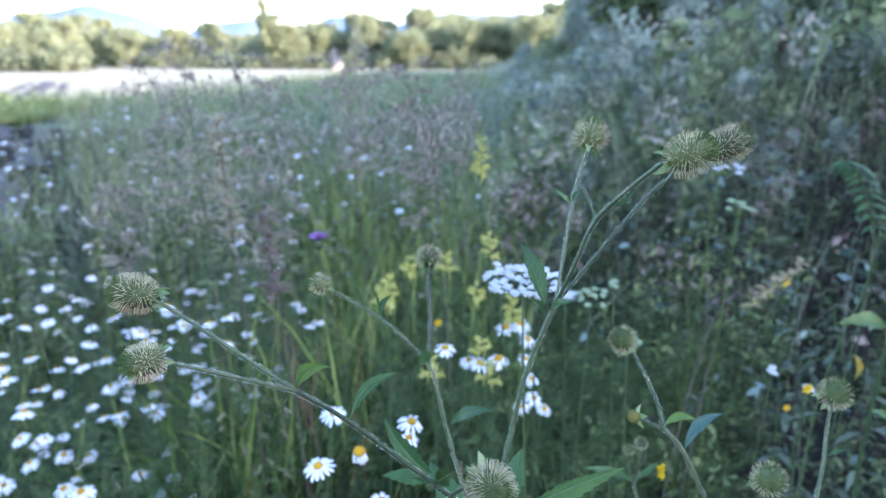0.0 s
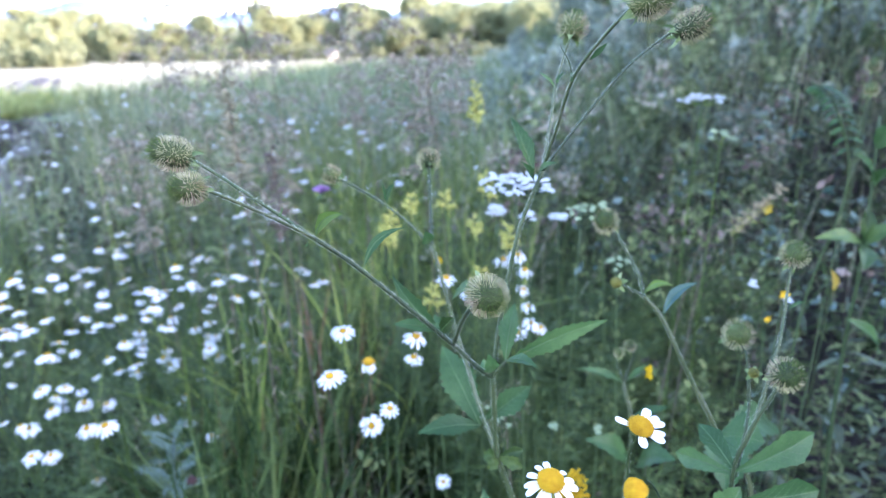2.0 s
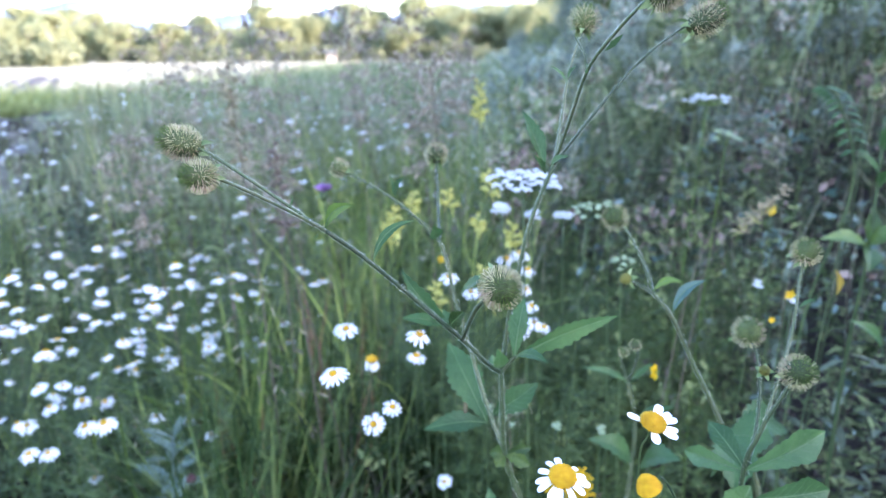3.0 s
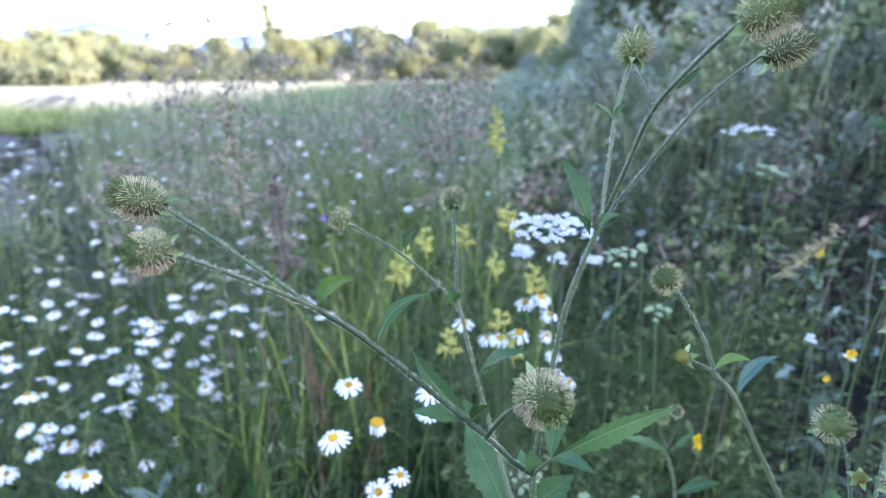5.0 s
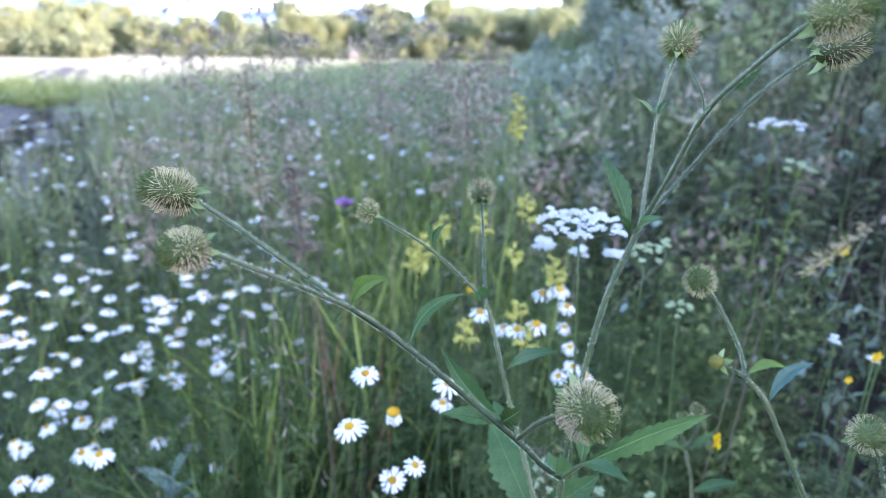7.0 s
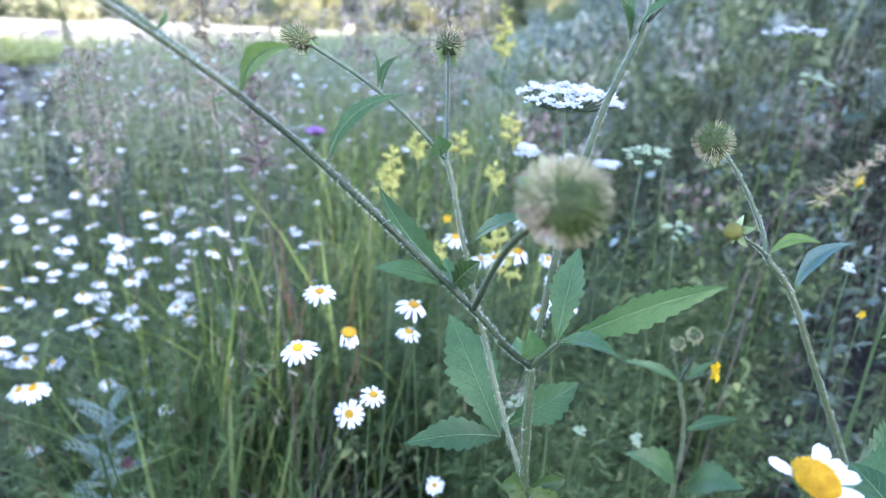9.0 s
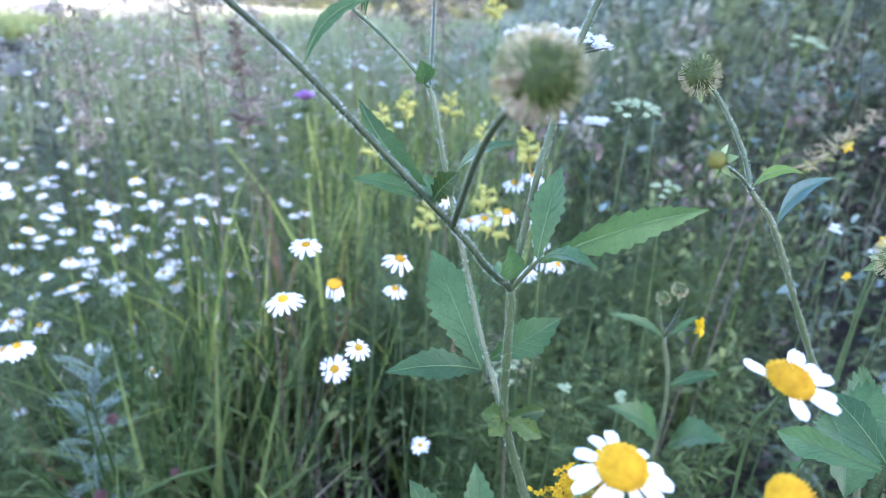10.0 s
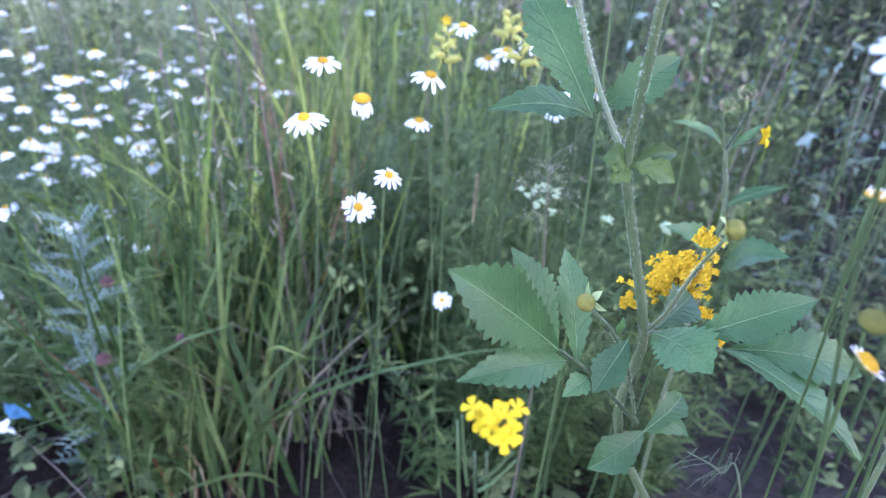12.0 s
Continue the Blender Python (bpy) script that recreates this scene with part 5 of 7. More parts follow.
leaf(third, (0.2180, 0.3160, 0.6590), (0.2250, 0.3100, 0.6670), 0.003, teeth=4, face=(0, -0.5, 0.8), name="bract", rib=False)
for base, tip, wide in (((0.1730, 0.2700, 0.5710), (0.2250, 0.2800, 0.5910), 0.021), ((0.1730, 0.2700, 0.5710), (0.1610, 0.3000, 0.5860), 0.015),
                        ((0.1740, 0.2700, 0.5690), (0.1520, 0.3100, 0.5580), 0.014), ((0.1820, 0.2700, 0.5500), (0.2280, 0.2700, 0.5560), 0.022),
                        ((0.1780, 0.2700, 0.5590), (0.1410, 0.2400, 0.5560), 0.026)):
    leaf(third, base, tip, wide, face=(0, -0.85, 0.4), arch=0.10, teeth=10, tooth=0.14, lobe=0.08, belly=0.6)

# ---- a small avens still in flower ----
fourth = thing("avens_plant", (0.195, 0.53, 0.0), "small avens with one yellow flower and green heads", "plant", "avens plants")
hairy_stem(fourth, [(0.195, 0.53, 0.0), (0.185, 0.52, 0.25), (0.1900, 0.5150, 0.4300), (0.1770, 0.5130, 0.4980)], 0.0019, 0.0014, 71, name="main_stem")
hairy_stem(fourth, [(0.1770, 0.5130, 0.4980), (0.1690, 0.5150, 0.5210), (0.1710, 0.5150, 0.5290)], 0.0011, 0.0009, 72, name="flower_stalk")
hairy_stem(fourth, [(0.1770, 0.5130, 0.4980), (0.1840, 0.5100, 0.5270), (0.1810, 0.5100, 0.5380)], 0.0011, 0.0009, 73, name="flower_stalk")
seed_head(fourth, (0.1800, 0.5100, 0.5400), (0, -0.3, 1), 0.0065, 0.0050, 74, 120)
seed_head(fourth, (0.1710, 0.5150, 0.5300), (-0.3, -0.2, 1), 0.0058, 0.0050, 75, 100)
leaf(fourth, (0.1780, 0.5130, 0.4960), (0.1250, 0.5000, 0.5210), 0.009, face=(0, -0.5, 0.8), arch=0.12, teeth=6)
leaf(fourth, (0.1880, 0.5140, 0.4540), (0.2220, 0.5000, 0.4760), 0.011, face=(0, -0.5, 0.8), arch=0.10, teeth=7)
leaf(fourth, (0.1800, 0.5130, 0.4980), (0.2010, 0.5150, 0.5170), 0.006, face=(0, -0.5, 0.8), arch=0.10, teeth=5)
leaf(fourth, (0.1870, 0.5100, 0.4060), (0.1350, 0.4900, 0.4470), 0.028, face=(0, -0.5, 0.8), arch=0.15, teeth=7)
leaf(fourth, (0.1970, 0.5100, 0.4010), (0.2210, 0.4700, 0.4350), 0.034, face=(0, -0.5, 0.8), arch=0.15, teeth=7)
for k in range(5):
    a = k * 2 * math.pi / 5
    c = np.array((0.2020, 0.5120, 0.5100))
    part("petal", leaf_shape(c, c + 0.0085 * np.array([0.5 * math.cos(a) - 0.2, -0.3 + 0.3 * math.sin(a), math.sin(a)]), 0.007, face=(0.6, -0.8, 0.2), teeth=3, tooth=0, m=2, veins=False, arch=0.1), MUSTARD, fourth, "bright yellow petal")
hairy_stem(fourth, [(0.1800, 0.5130, 0.5010), (0.1950, 0.5120, 0.5070), (0.2020, 0.5120, 0.5100)], 0.0006, 0.0005, 76, name="flower_stalk")

# ---- daisies ----
def petal_mesh(ln, wide, sag, seed):
    """A strap-shaped ray petal along +x from the origin, grooved, with a blunt notched tip."""
    r = np.random.default_rng(seed)
    verts = []
    for i in range(8):
        u = i / 7
        w = wide * (0.55 + 0.75 * u - 0.35 * u * u) * (1 if u < 0.85 else 0.78 if u < 0.99 else 0.42)
        for j in range(-2, 3):
            v = j / 2
            x = ln * u - (0.04 * ln if (u > 0.99 and j in (-1, 1)) else 0)
            verts.append((x, v * w * 0.5, -sag * ln * u * u + 0.05 * wide * math.cos(v * 2 * math.pi) + 0.02 * ln * r.uniform(-1, 1) * u))
    faces = [(i * 5 + j, i * 5 + j + 1, (i + 1) * 5 + j + 1, (i + 1) * 5 + j) for i in range(7) for j in range(4)]
    me = Shape().add(verts, faces).mesh("petal")
    me.materials.append(DAISY_WHITE)
    return me


def disc_shape(c, fr, r, dome, florets, seed):
    """The yellow disc: a dome set with small tubular florets."""
    rr = np.random.default_rng(seed)
    s = lumpy_ball(c, fr, r * 0.93, r * dome * 0.92, 18, 8, 0.01, seed, 0.5)
    for k in range(florets):
        q = (k + 0.5) / florets
        th, a = math.acos(1 - q * 0.97), k * 2.39996
        d = np.array([math.sin(th) * math.cos(a) * r, math.sin(th) * math.sin(a) * r, math.cos(th) * r * dome])
        p = c + fr @ (d * 0.9)
        o = fr @ unit(d)
        w = r * 1.5 / math.sqrt(florets)
        s.tube([p, p + o * r * rr.uniform(0.13, 0.24)], [w * 0.46, w * 0.34], 5)
    return s


def daisy(c, axis, radius, disc, petals, sag=0.15, tilt=0.0, dome=0.55, florets=110, root=None, seed=0, label="white daisy with a yellow domed disc on a thin stem", gone=(), stem_r=0.00075, via=None, wide=0.30, disc_mat=None):
    c = np.asarray(c, float)
    fr = frame_of(axis, (0.3, 1, 0.1))
    if root is None:
        root = (c[0] + 0.05 * math.sin(seed * 3.1), c[1] + 0.03 * math.cos(seed * 1.7), float(height(c[0], c[1])))
    held = [] if root[2] < 0.1 else [root]
    if held:
        root = (root[0] + 0.02, root[1] + 0.10, float(height(root[0] + 0.02, root[1] + 0.10)))
    t = thing("daisy", root, label, "flower", "daisies")
    below = c - fr[:, 2] * disc * 0.6
    mids = [via] if via is not None else [((0.35 * c + 0.65 * np.asarray(root)) + np.array([0.016 * math.sin(seed * 1.9), 0.006, 0])), below * 0.93 + np.asarray(root) * 0.07 - fr[:, 2] * 0.004]
    part("stem", smooth_along([root, *held, *mids, below], stem_r * 1.2, stem_r, 6)[1], DAISY_GREEN, t)
    part("disc", disc_shape(c, fr, disc, dome, florets, seed), disc_mat or DAISY_DISC, t, "domed yellow disc")
    part("cup", lumpy_ball(c - fr[:, 2] * disc * 0.02, fr @ np.diag([1, 1, -1.0]), disc * 0.95, disc * 0.6, 14, 5, 0.03, seed, 0.5), DAISY_GREEN, t)
    if petals:
        r = np.random.default_rng(seed)
        shapes = [petal_mesh(radius - disc * 0.75, (radius - disc) * wide, sag * k, seed + i) for i, k in enumerate((0.7, 1.0, 1.4))]
        base = Matrix([[*fr[i], float(c[i] - root[i])] for i in range(3)] + [[0, 0, 0, 1]])
        for k in range(petals):
            if k in gone:
                continue
            a = 2 * math.pi * k / petals + r.uniform(-0.10, 0.10)
            ob = new("petal", shapes[k % 3])
            ob.parent = t
            s = r.uniform(0.86, 1.08)
            ob.matrix_basis = base @ Matrix.Rotation(a, 4, "Z") @ Matrix.Translation((disc * 0.78, 0, -disc * 0.05)) @ Matrix.Rotation(tilt + r.uniform(-0.10, 0.14), 4, "Y") @ Matrix.Diagonal((s, s * r.uniform(0.85, 1.1), s, 1))
    return t


# large daisies close to the lens
daisy((0.0467, 0.2069, 0.6147), (-0.02, -0.32, 0.94), 0.0133, 0.0067, 13, 0.20, 0.10, 0.72, 300, (0.0800, 0.2250, 0.3800), 1, gone=(3,), stem_r=0.0006, via=(0.0490, 0.2130, 0.5790), wide=0.66)
daisy((0.0965, 0.2265, 0.6323), (0.15, -0.30, 0.92), 0.0136, 0.0066, 14, 0.10, -0.30, 0.60, 240, (0.1330, 0.2600, 0.3060), 2, gone=(4, 5, 6, 8, 9, 10, 12), stem_r=0.0006, via=(0.0970, 0.2380, 0.5760), label="half-bare white daisy missing petals on one side", wide=0.80)
daisy((0.1030, 0.2050, 0.5900), (0.1, -0.25, 0.95), 0.0125, 0.0052, 13, 0.2, 0.1, 0.55, 200, (0.1840, 0.2200, 0.3970), 3, stem_r=0.00055, wide=0.66)
daisy((0.0880, 0.1980, 0.6130), (-0.40, 0.15, 0.85), 0.013, 0.0058, 0, 0.2, 0.3, 1.5, 300, (0.1910, 0.2200, 0.4160), 4, stem_r=0.00055, via=(0.1030, 0.2030, 0.6040), label="bald yellow daisy disc without petals")
daisy((0.0610, 0.2100, 0.5400), (0.5, -0.2, 0.8), 0.0055, 0.0032, 12, 0.2, -0.5, 0.6, 120, (0.2120, 0.2400, 0.2950), 5, stem_r=0.0005, label="daisy with short unopened white petals", wide=0.4)
daisy((0.0720, 0.2250, 0.5420), (0.1, -0.3, 0.9), 0.006, 0.0038, 0, 0.2, 0.3, 1.1, 140, (0.2220, 0.2400, 0.2950), 6, stem_r=0.0005, disc_mat=BUD_YELLOW, label="bald round greenish-yellow daisy head")
daisy((0.0850, 0.2200, 0.5700), (0.5, -0.2, 0.8), 0.0055, 0.0036, 7, 0.2, 0.2, 0.7, 120, (0.2150, 0.2400, 0.3580), 7, stem_r=0.0005, label="daisy with a few short white petals remaining", wide=0.4)
daisy((0.0650, 0.2320, 0.5760), (0.1, 0.0, 1.0), 0.0042, 0.0028, 12, -0.3, -1.1, 0.5, 60, (0.1710, 0.2500, 0.3360), 8, stem_r=0.0005, label="closed daisy bud with white tips", wide=0.5)
# the group in the middle of the meadow
def meadow_daisy(k, c, ax, radius, disc, n_, sag, tilt, lab=""):
    daisy(c, ax, radius, disc, n_, sag, tilt, 0.55, 60, None, 20 + k, lab or "white daisy with a yellow disc among feathery leaves", stem_r=0.0005, wide=0.36)


meadow_daisy(0, (-0.1136, 0.5677, 0.5358), (0.05, -0.25, 1), 0.0150, 0.0042, 14, 0.15, 0.15)
meadow_daisy(1, (-0.1226, 0.5235, 0.5057), (-0.1, -0.30, 1), 0.0165, 0.0046, 15, 0.2, 0.2)
meadow_daisy(2, (-0.0827, 0.5265, 0.5194), (0.05, -0.25, 1), 0.0150, 0.0058, 13, 0.5, 0.95, "daisy with drooping white petals and a high disc")
meadow_daisy(3, (-0.0874, 0.5564, 0.4251), (0.0, -0.75, 0.75), 0.0135, 0.0042, 16, 0.1, 0.0)
meadow_daisy(4, (-0.0630, 0.5274, 0.4642), (0.2, -0.45, 0.9), 0.0118, 0.0036, 12, 0.2, 0.25)
meadow_daisy(5, (-0.0344, 0.5625, 0.5301), (0.25, -0.20, 1), 0.0150, 0.0048, 13, 0.3, 0.2)
meadow_daisy(6, (-0.0401, 0.6084, 0.4823), (0.1, -0.15, 1), 0.0125, 0.0042, 14, 0.2, 0.2)
meadow_daisy(7, (-0.0088, 0.6300, 0.2935), (0.0, -0.45, 0.9), 0.0105, 0.0030, 14, 0.1, 0.05)
meadow_daisy(8, (0.0000, 0.7000, 0.5470), (0, -0.3, 1), 0.0135, 0.0045, 13, 0.2, 0.2)
meadow_daisy(9, (0.0430, 0.7000, 0.5270), (0, -0.3, 1), 0.0150, 0.0048, 13, 0.2, 0.2)
meadow_daisy(10, (0.0640, 0.6900, 0.5380), (0.1, -0.3, 1), 0.0150, 0.0052, 13, 0.3, 0.3)
meadow_daisy(11, (0.0310, 0.7400, 0.5110), (-0.1, -0.3, 1), 0.0140, 0.0045, 13, 0.3, 0.2)
meadow_daisy(12, (0.0760, 0.7400, 0.5570), (-0.1, -0.3, 1), 0.0135, 0.0050, 12, 0.3, 0.2)
meadow_daisy(13, (0.0930, 0.7200, 0.5700), (0.1, -0.3, 1), 0.0145, 0.0048, 13, 0.3, 0.2)
meadow_daisy(14, (0.1040, 0.7300, 0.5450), (0.1, -0.4, 1), 0.0125, 0.0040, 13, 0.3, 0.2)
meadow_daisy(15, (0.1060, 0.7000, 0.5060), (0.1, -0.5, 1), 0.0115, 0.0036, 13, 0.3, 0.2)
meadow_daisy(16, (0.1070, 0.6800, 0.4910), (0.2, -0.5, 0.9), 0.0120, 0.0036, 13, 0.3, 0.2)
meadow_daisy(17, (0.0930, 0.6900, 0.4740), (-0.2, -0.5, 0.9), 0.0115, 0.0036, 13, 0.3, 0.2)
meadow_daisy(18, (0.1030, 0.7300, 0.5180), (0.3, -0.5, 0.9), 0.0110, 0.0036, 13, 0.3, 0.2)
meadow_daisy(20, (0.1090, 0.6200, 0.5120), (0.3, -0.4, 0.9), 0.0100, 0.0032, 12, 0.3, 0.2)
meadow_daisy(21, (-0.4700, 0.7000, 0.3420), (0, -0.3, 1), 0.0190, 0.0052, 14, 0.25, 0.3)
meadow_daisy(22, (-0.5590, 0.8000, 0.1820), (0, -0.3, 1), 0.0120, 0.0036, 13, 0.25, 0.3)
meadow_daisy(23, (-0.5470, 0.7800, 0.2870), (0, -0.35, 1), 0.0185, 0.0052, 14, 0.3, 0.3)
meadow_daisy(24, (-0.6480, 0.8000, 0.2770), (0.1, -0.35, 1), 0.0160, 0.0046, 14, 0.3, 0.2)
meadow_daisy(25, (-0.5820, 0.7400, 0.2690), (0, -0.35, 1), 0.0150, 0.0040, 14, 0.3, 0.2)
meadow_daisy(26, (-0.5950, 0.7200, 0.2820), (0, -0.35, 1), 0.0150, 0.0044, 14, 0.3, 0.2)
meadow_daisy(27, (-0.6190, 0.9000, 0.2610), (0.2, -0.35, 1), 0.0160, 0.0052, 14, 0.3, 0.3)
meadow_daisy(28, (-0.5920, 0.9200, 0.2470), (-0.2, -0.4, 1), 0.0150, 0.0044, 14, 0.3, 0.2)
meadow_daisy(29, (-0.6480, 0.8600, 0.2730), (-0.2, -0.3, 1), 0.0165, 0.0046, 14, 0.3, 0.2)
meadow_daisy(30, (-0.4250, 0.9800, 0.3200), (-0.1, -0.6, 1), 0.0160, 0.0044, 14, 0.3, 0.1)
meadow_daisy(31, (-0.5090, 1.0000, 0.2790), (0.1, -0.3, 1), 0.0165, 0.0040, 14, 0.3, 0.1)
meadow_daisy(32, (-0.4780, 0.8600, 0.2540), (0.3, -0.3, 1), 0.0140, 0.0040, 14, 0.3, 0.3)


def field_daisy(seed, tall, sag, tilt):
    """A daisy of the open meadow, on its own stem; petals in one ring."""
    r = np.random.default_rng(seed)
    t = thing("daisy", (0, 0, 0), "white daisy in the crowded patch of meadow daisies", "flower", "meadow daisies")
    top = np.array([r.uniform(-0.03, 0.03), r.uniform(-0.03, 0.03), tall])
    ax = unit((r.uniform(-0.3, 0.3), r.uniform(-0.2, 0.25), 1))
    fr = frame_of(ax, (0.3, 1, 0.1))
    part("stem", smooth_along([(0, 0, 0), (top[0] * 0.2 + 0.012 * math.sin(seed), top[1] * 0.3, tall * 0.55), top - ax * 0.003], 0.0007, 0.0005, 5)[1], DAISY_GREEN, t, origin=(0, 0, 0))
    part("disc", lumpy_ball(top, fr, 0.0043, 0.0030, 12, 5, 0.06, seed, 0.5), DAISY_DISC, t, origin=(0, 0, 0))
    part("cup", lumpy_ball(top, fr @ np.diag([1, 1, -1.0]), 0.0042, 0.0026, 10, 4, 0.03, seed, 0.5), DAISY_GREEN, t, origin=(0, 0, 0))
    ring = Shape()
    n_ = 13
    for k in range(n_):
        a, ln = 2 * math.pi * k / n_ + r.uniform(-0.1, 0.1), 0.0105 * r.uniform(0.85, 1.1)
        ti = tilt + r.uniform(-0.15, 0.2)
        d = fr @ np.array([math.cos(a) * math.cos(ti), math.sin(a) * math.cos(ti), -math.sin(ti)])
        sd = fr @ np.array([-math.sin(a), math.cos(a), 0])
        v = []
        for u, w in ((0, 0.5), (0.45, 1.0), (0.85, 0.9), (1, 0.45)):
            p = top + fr @ np.array([math.cos(a), math.sin(a), 0]) * 0.0032 + d * ln * u - fr[:, 2] * sag * ln * u * u
            v += [p - sd * 0.0021 * w, p + fr[:, 2] * 0.0003, p + sd * 0.0021 * w]
        ring.add(v, [(3 * i + j, 3 * i + j + 1, 3 * i + j + 4, 3 * i + j + 3) for i in range(3) for j in range(2)])
    part("petals", ring, DAISY_WHITE, t, origin=(0, 0, 0))
    return t


sorts = [field_daisy(100 + k, (0.29, 0.33, 0.25, 0.31, 0.35, 0.22)[k], (0.1, 0.25, 0.4, 0.15, 0.3, 0.2)[k], (0.1, 0.2, 0.5, 0.0, 0.25, 0.15)[k]) for k in range(6)]
heart = [(-0.62, 0.98), (-0.50, 1.04), (-0.70, 1.10), (-0.45, 1.18), (-0.80, 1.25), (-0.85, 1.02), (-0.62, 1.30), (-0.55, 1.12), (-0.42, 1.5), (-1.0, 1.6), (-0.6, 1.8)]
for k in range(235):
    if rng.uniform() < 0.72:
        hx, hy = heart[k % len(heart)]
        x, y = hx + rng.normal(0, 0.085), hy + rng.normal(0, 0.10)
    else:
        y = rng.uniform(0.95, 2.9)
        x = -rng.uniform(0.16, 0.80) * (y + 0.15)
    if y < 0.78 or x > -0.26:
        x, y = -rng.uniform(0.5, 0.75) * 1.2, rng.uniform(0.95, 1.3)
    s = rng.uniform(0.72, 1.2)
    m = pose(x, y, float(height(x, y)), rng.uniform(-10, 10), rng.uniform(-10, 10), rng.uniform(0, 360))
    if k < 6:
        sorts[k].matrix_basis = m
    else:
        copy_thing(sorts[k % 6], m).scale = (s, s, s)
# white heads farther off, past counting
n = 420
x, y = scatter(n, -0.72, 0.05, 2.3, 6.5, 1.2)
x = np.where(off_track(x, y), x, x + 2.4)
c = np.stack([x, y, height(x, y) + rng.uniform(0.28, 0.55, n) * near_track(x, y)], 1)
a = rng.uniform(0, math.pi, n)
w = rng.uniform(0.008, 0.016, n)[:, None]
d1_, d2_ = np.stack([np.cos(a), np.sin(a), rng.uniform(-0.2, 0.2, n)], 1) * w, np.stack([-np.sin(a), np.cos(a), rng.uniform(-0.4, 0.2, n)], 1) * w
rows = [np.stack([c + d2_ * q - d1_ * e, c + d2_ * q + d1_ * e], 1) for q, e in ((-1, 0.45), (-0.4, 1), (0.4, 1), (1, 0.45))]
mass("far_daisies", np.stack(rows, 1), DAISY_WHITE, "white daisies scattered through the far meadow", "flower")


# ---- umbels ----
def umbel(c, wide, rays, root, seed, mat, label, deep=0.35, size=0.0038, dots=13, tip_up=0.2, stalk=None):
    c, r = np.asarray(c, float), np.random.default_rng(seed)
    t = thing("umbel_flower", root, label, "flower", "umbels")
    hub = c - np.array([0, 0, wide * deep * 1.6])
    part("stem", smooth_along([root, (np.asarray(root) * 0.5 + hub * 0.5) + (0.012 * math.sin(seed * 2.3), 0, 0), hub], 0.0011, 0.0008, 6)[1], stalk or DAISY_GREEN, t)
    for k in range(rays):
        q, a = math.sqrt((k + 0.4) / rays), k * 2.39996
        e = c + np.array([math.cos(a) * q * wide, math.sin(a) * q * wide, tip_up * math.sin(a) * q * wide - 0.6 * wide * q * q * deep + r.uniform(-0.003, 0.003)]) + np.append(r.normal(size=2) * wide * 0.06, 0)
        ray_ = part("ray", Shape().tube(bend([hub, hub * 0.45 + e * 0.55 + (0, 0, -0.002), e], 3), np.linspace(0.0006, 0.0004, 7), 4), stalk or DAISY_GREEN, t)
        s = Shape()
        spread_ = size * r.uniform(0.85, 1.5)
        for i in range(dots):
            qq, b = math.sqrt((i + 0.3) / dots) * r.uniform(0.8, 1.2), i * 2.39996 + k + r.uniform(-0.3, 0.3)
            p = e + np.array([math.cos(b) * qq * spread_, math.sin(b) * qq * spread_, tip_up * math.sin(b) * qq * spread_ + 0.0018 - 0.0016 * qq * qq + r.uniform(-0.0007, 0.0007)])
            for j in range(5):
                g = j * 2 * math.pi / 5 + r.uniform(0, 1)
                d, sd = np.array([math.cos(g), math.sin(g), 0.3 * math.sin(g) + r.uniform(-0.2, 0.5)]) * 0.0021, np.array([-math.sin(g), math.cos(g), 0.3 * math.cos(g)]) * 0.0010
                s.add([p, p + d * 0.6 - sd, p + d, p + d * 0.6 + sd], [(0, 1, 2, 3)])
            s.tube([e, p], 0.00018, 3)
        part("floret_tuft", s, mat, ray_, "flat cluster of tiny white florets")
    return t


umbel((0.0590, 0.4700, 0.7160), 0.0290, 40, (0.075, 0.50, 0.0), 1, UMBEL, "broad flat white umbel on a green stem", 0.22, size=0.0025, dots=8, tip_up=0.10)
umbel((0.3160, 0.7281, 0.7647), 0.0300, 13, (0.325, 0.74, 0.0), 2, UMBEL, "flat white umbel on a tall green stem", 0.2, size=0.0030, tip_up=0.0, stalk=BRIGHT_LEAF)
umbel((0.1370, 0.5600, 0.6680), 0.016, 11, (0.11, 0.60, 0.0), 3, UMBEL_GREEN, "small greenish-white umbel on thin rays", 0.5, 0.0024, 6)
umbel((0.1940, 0.6200, 0.5920), 0.014, 9, (0.23, 0.66, 0.0), 4, UMBEL_GREEN, "small greenish-white umbel on thin rays", 0.5, 0.0024, 6)
umbel((0.3410, 0.7200, 0.7200), 0.016, 7, (0.36, 0.74, 0.0), 5, UMBEL_GREEN, "small budding umbel beside a stem", 0.5, stalk=BRIGHT_LEAF)
umbel((0.0560, 0.6200, 0.6540), 0.0085, 7, (0.10, 0.66, 0.0), 6, UMBEL, "small white umbel among the weeds", 0.5)
umbel((0.0910, 0.6200, 0.6480), 0.0070, 6, (0.14, 0.66, 0.0), 7, UMBEL, "small white umbel among the weeds", 0.5)
umbel((0.1250, 0.6200, 0.6470), 0.0070, 6, (0.17, 0.66, 0.0), 8, UMBEL, "small white umbel among the weeds", 0.5)
umbel((0.0570, 0.5500, 0.4460), 0.018, 12, (0.08, 0.58, 0.0), 9, UMBEL_GREEN, "small greenish-white umbel low among leaves", 0.6, 0.0022, 5)
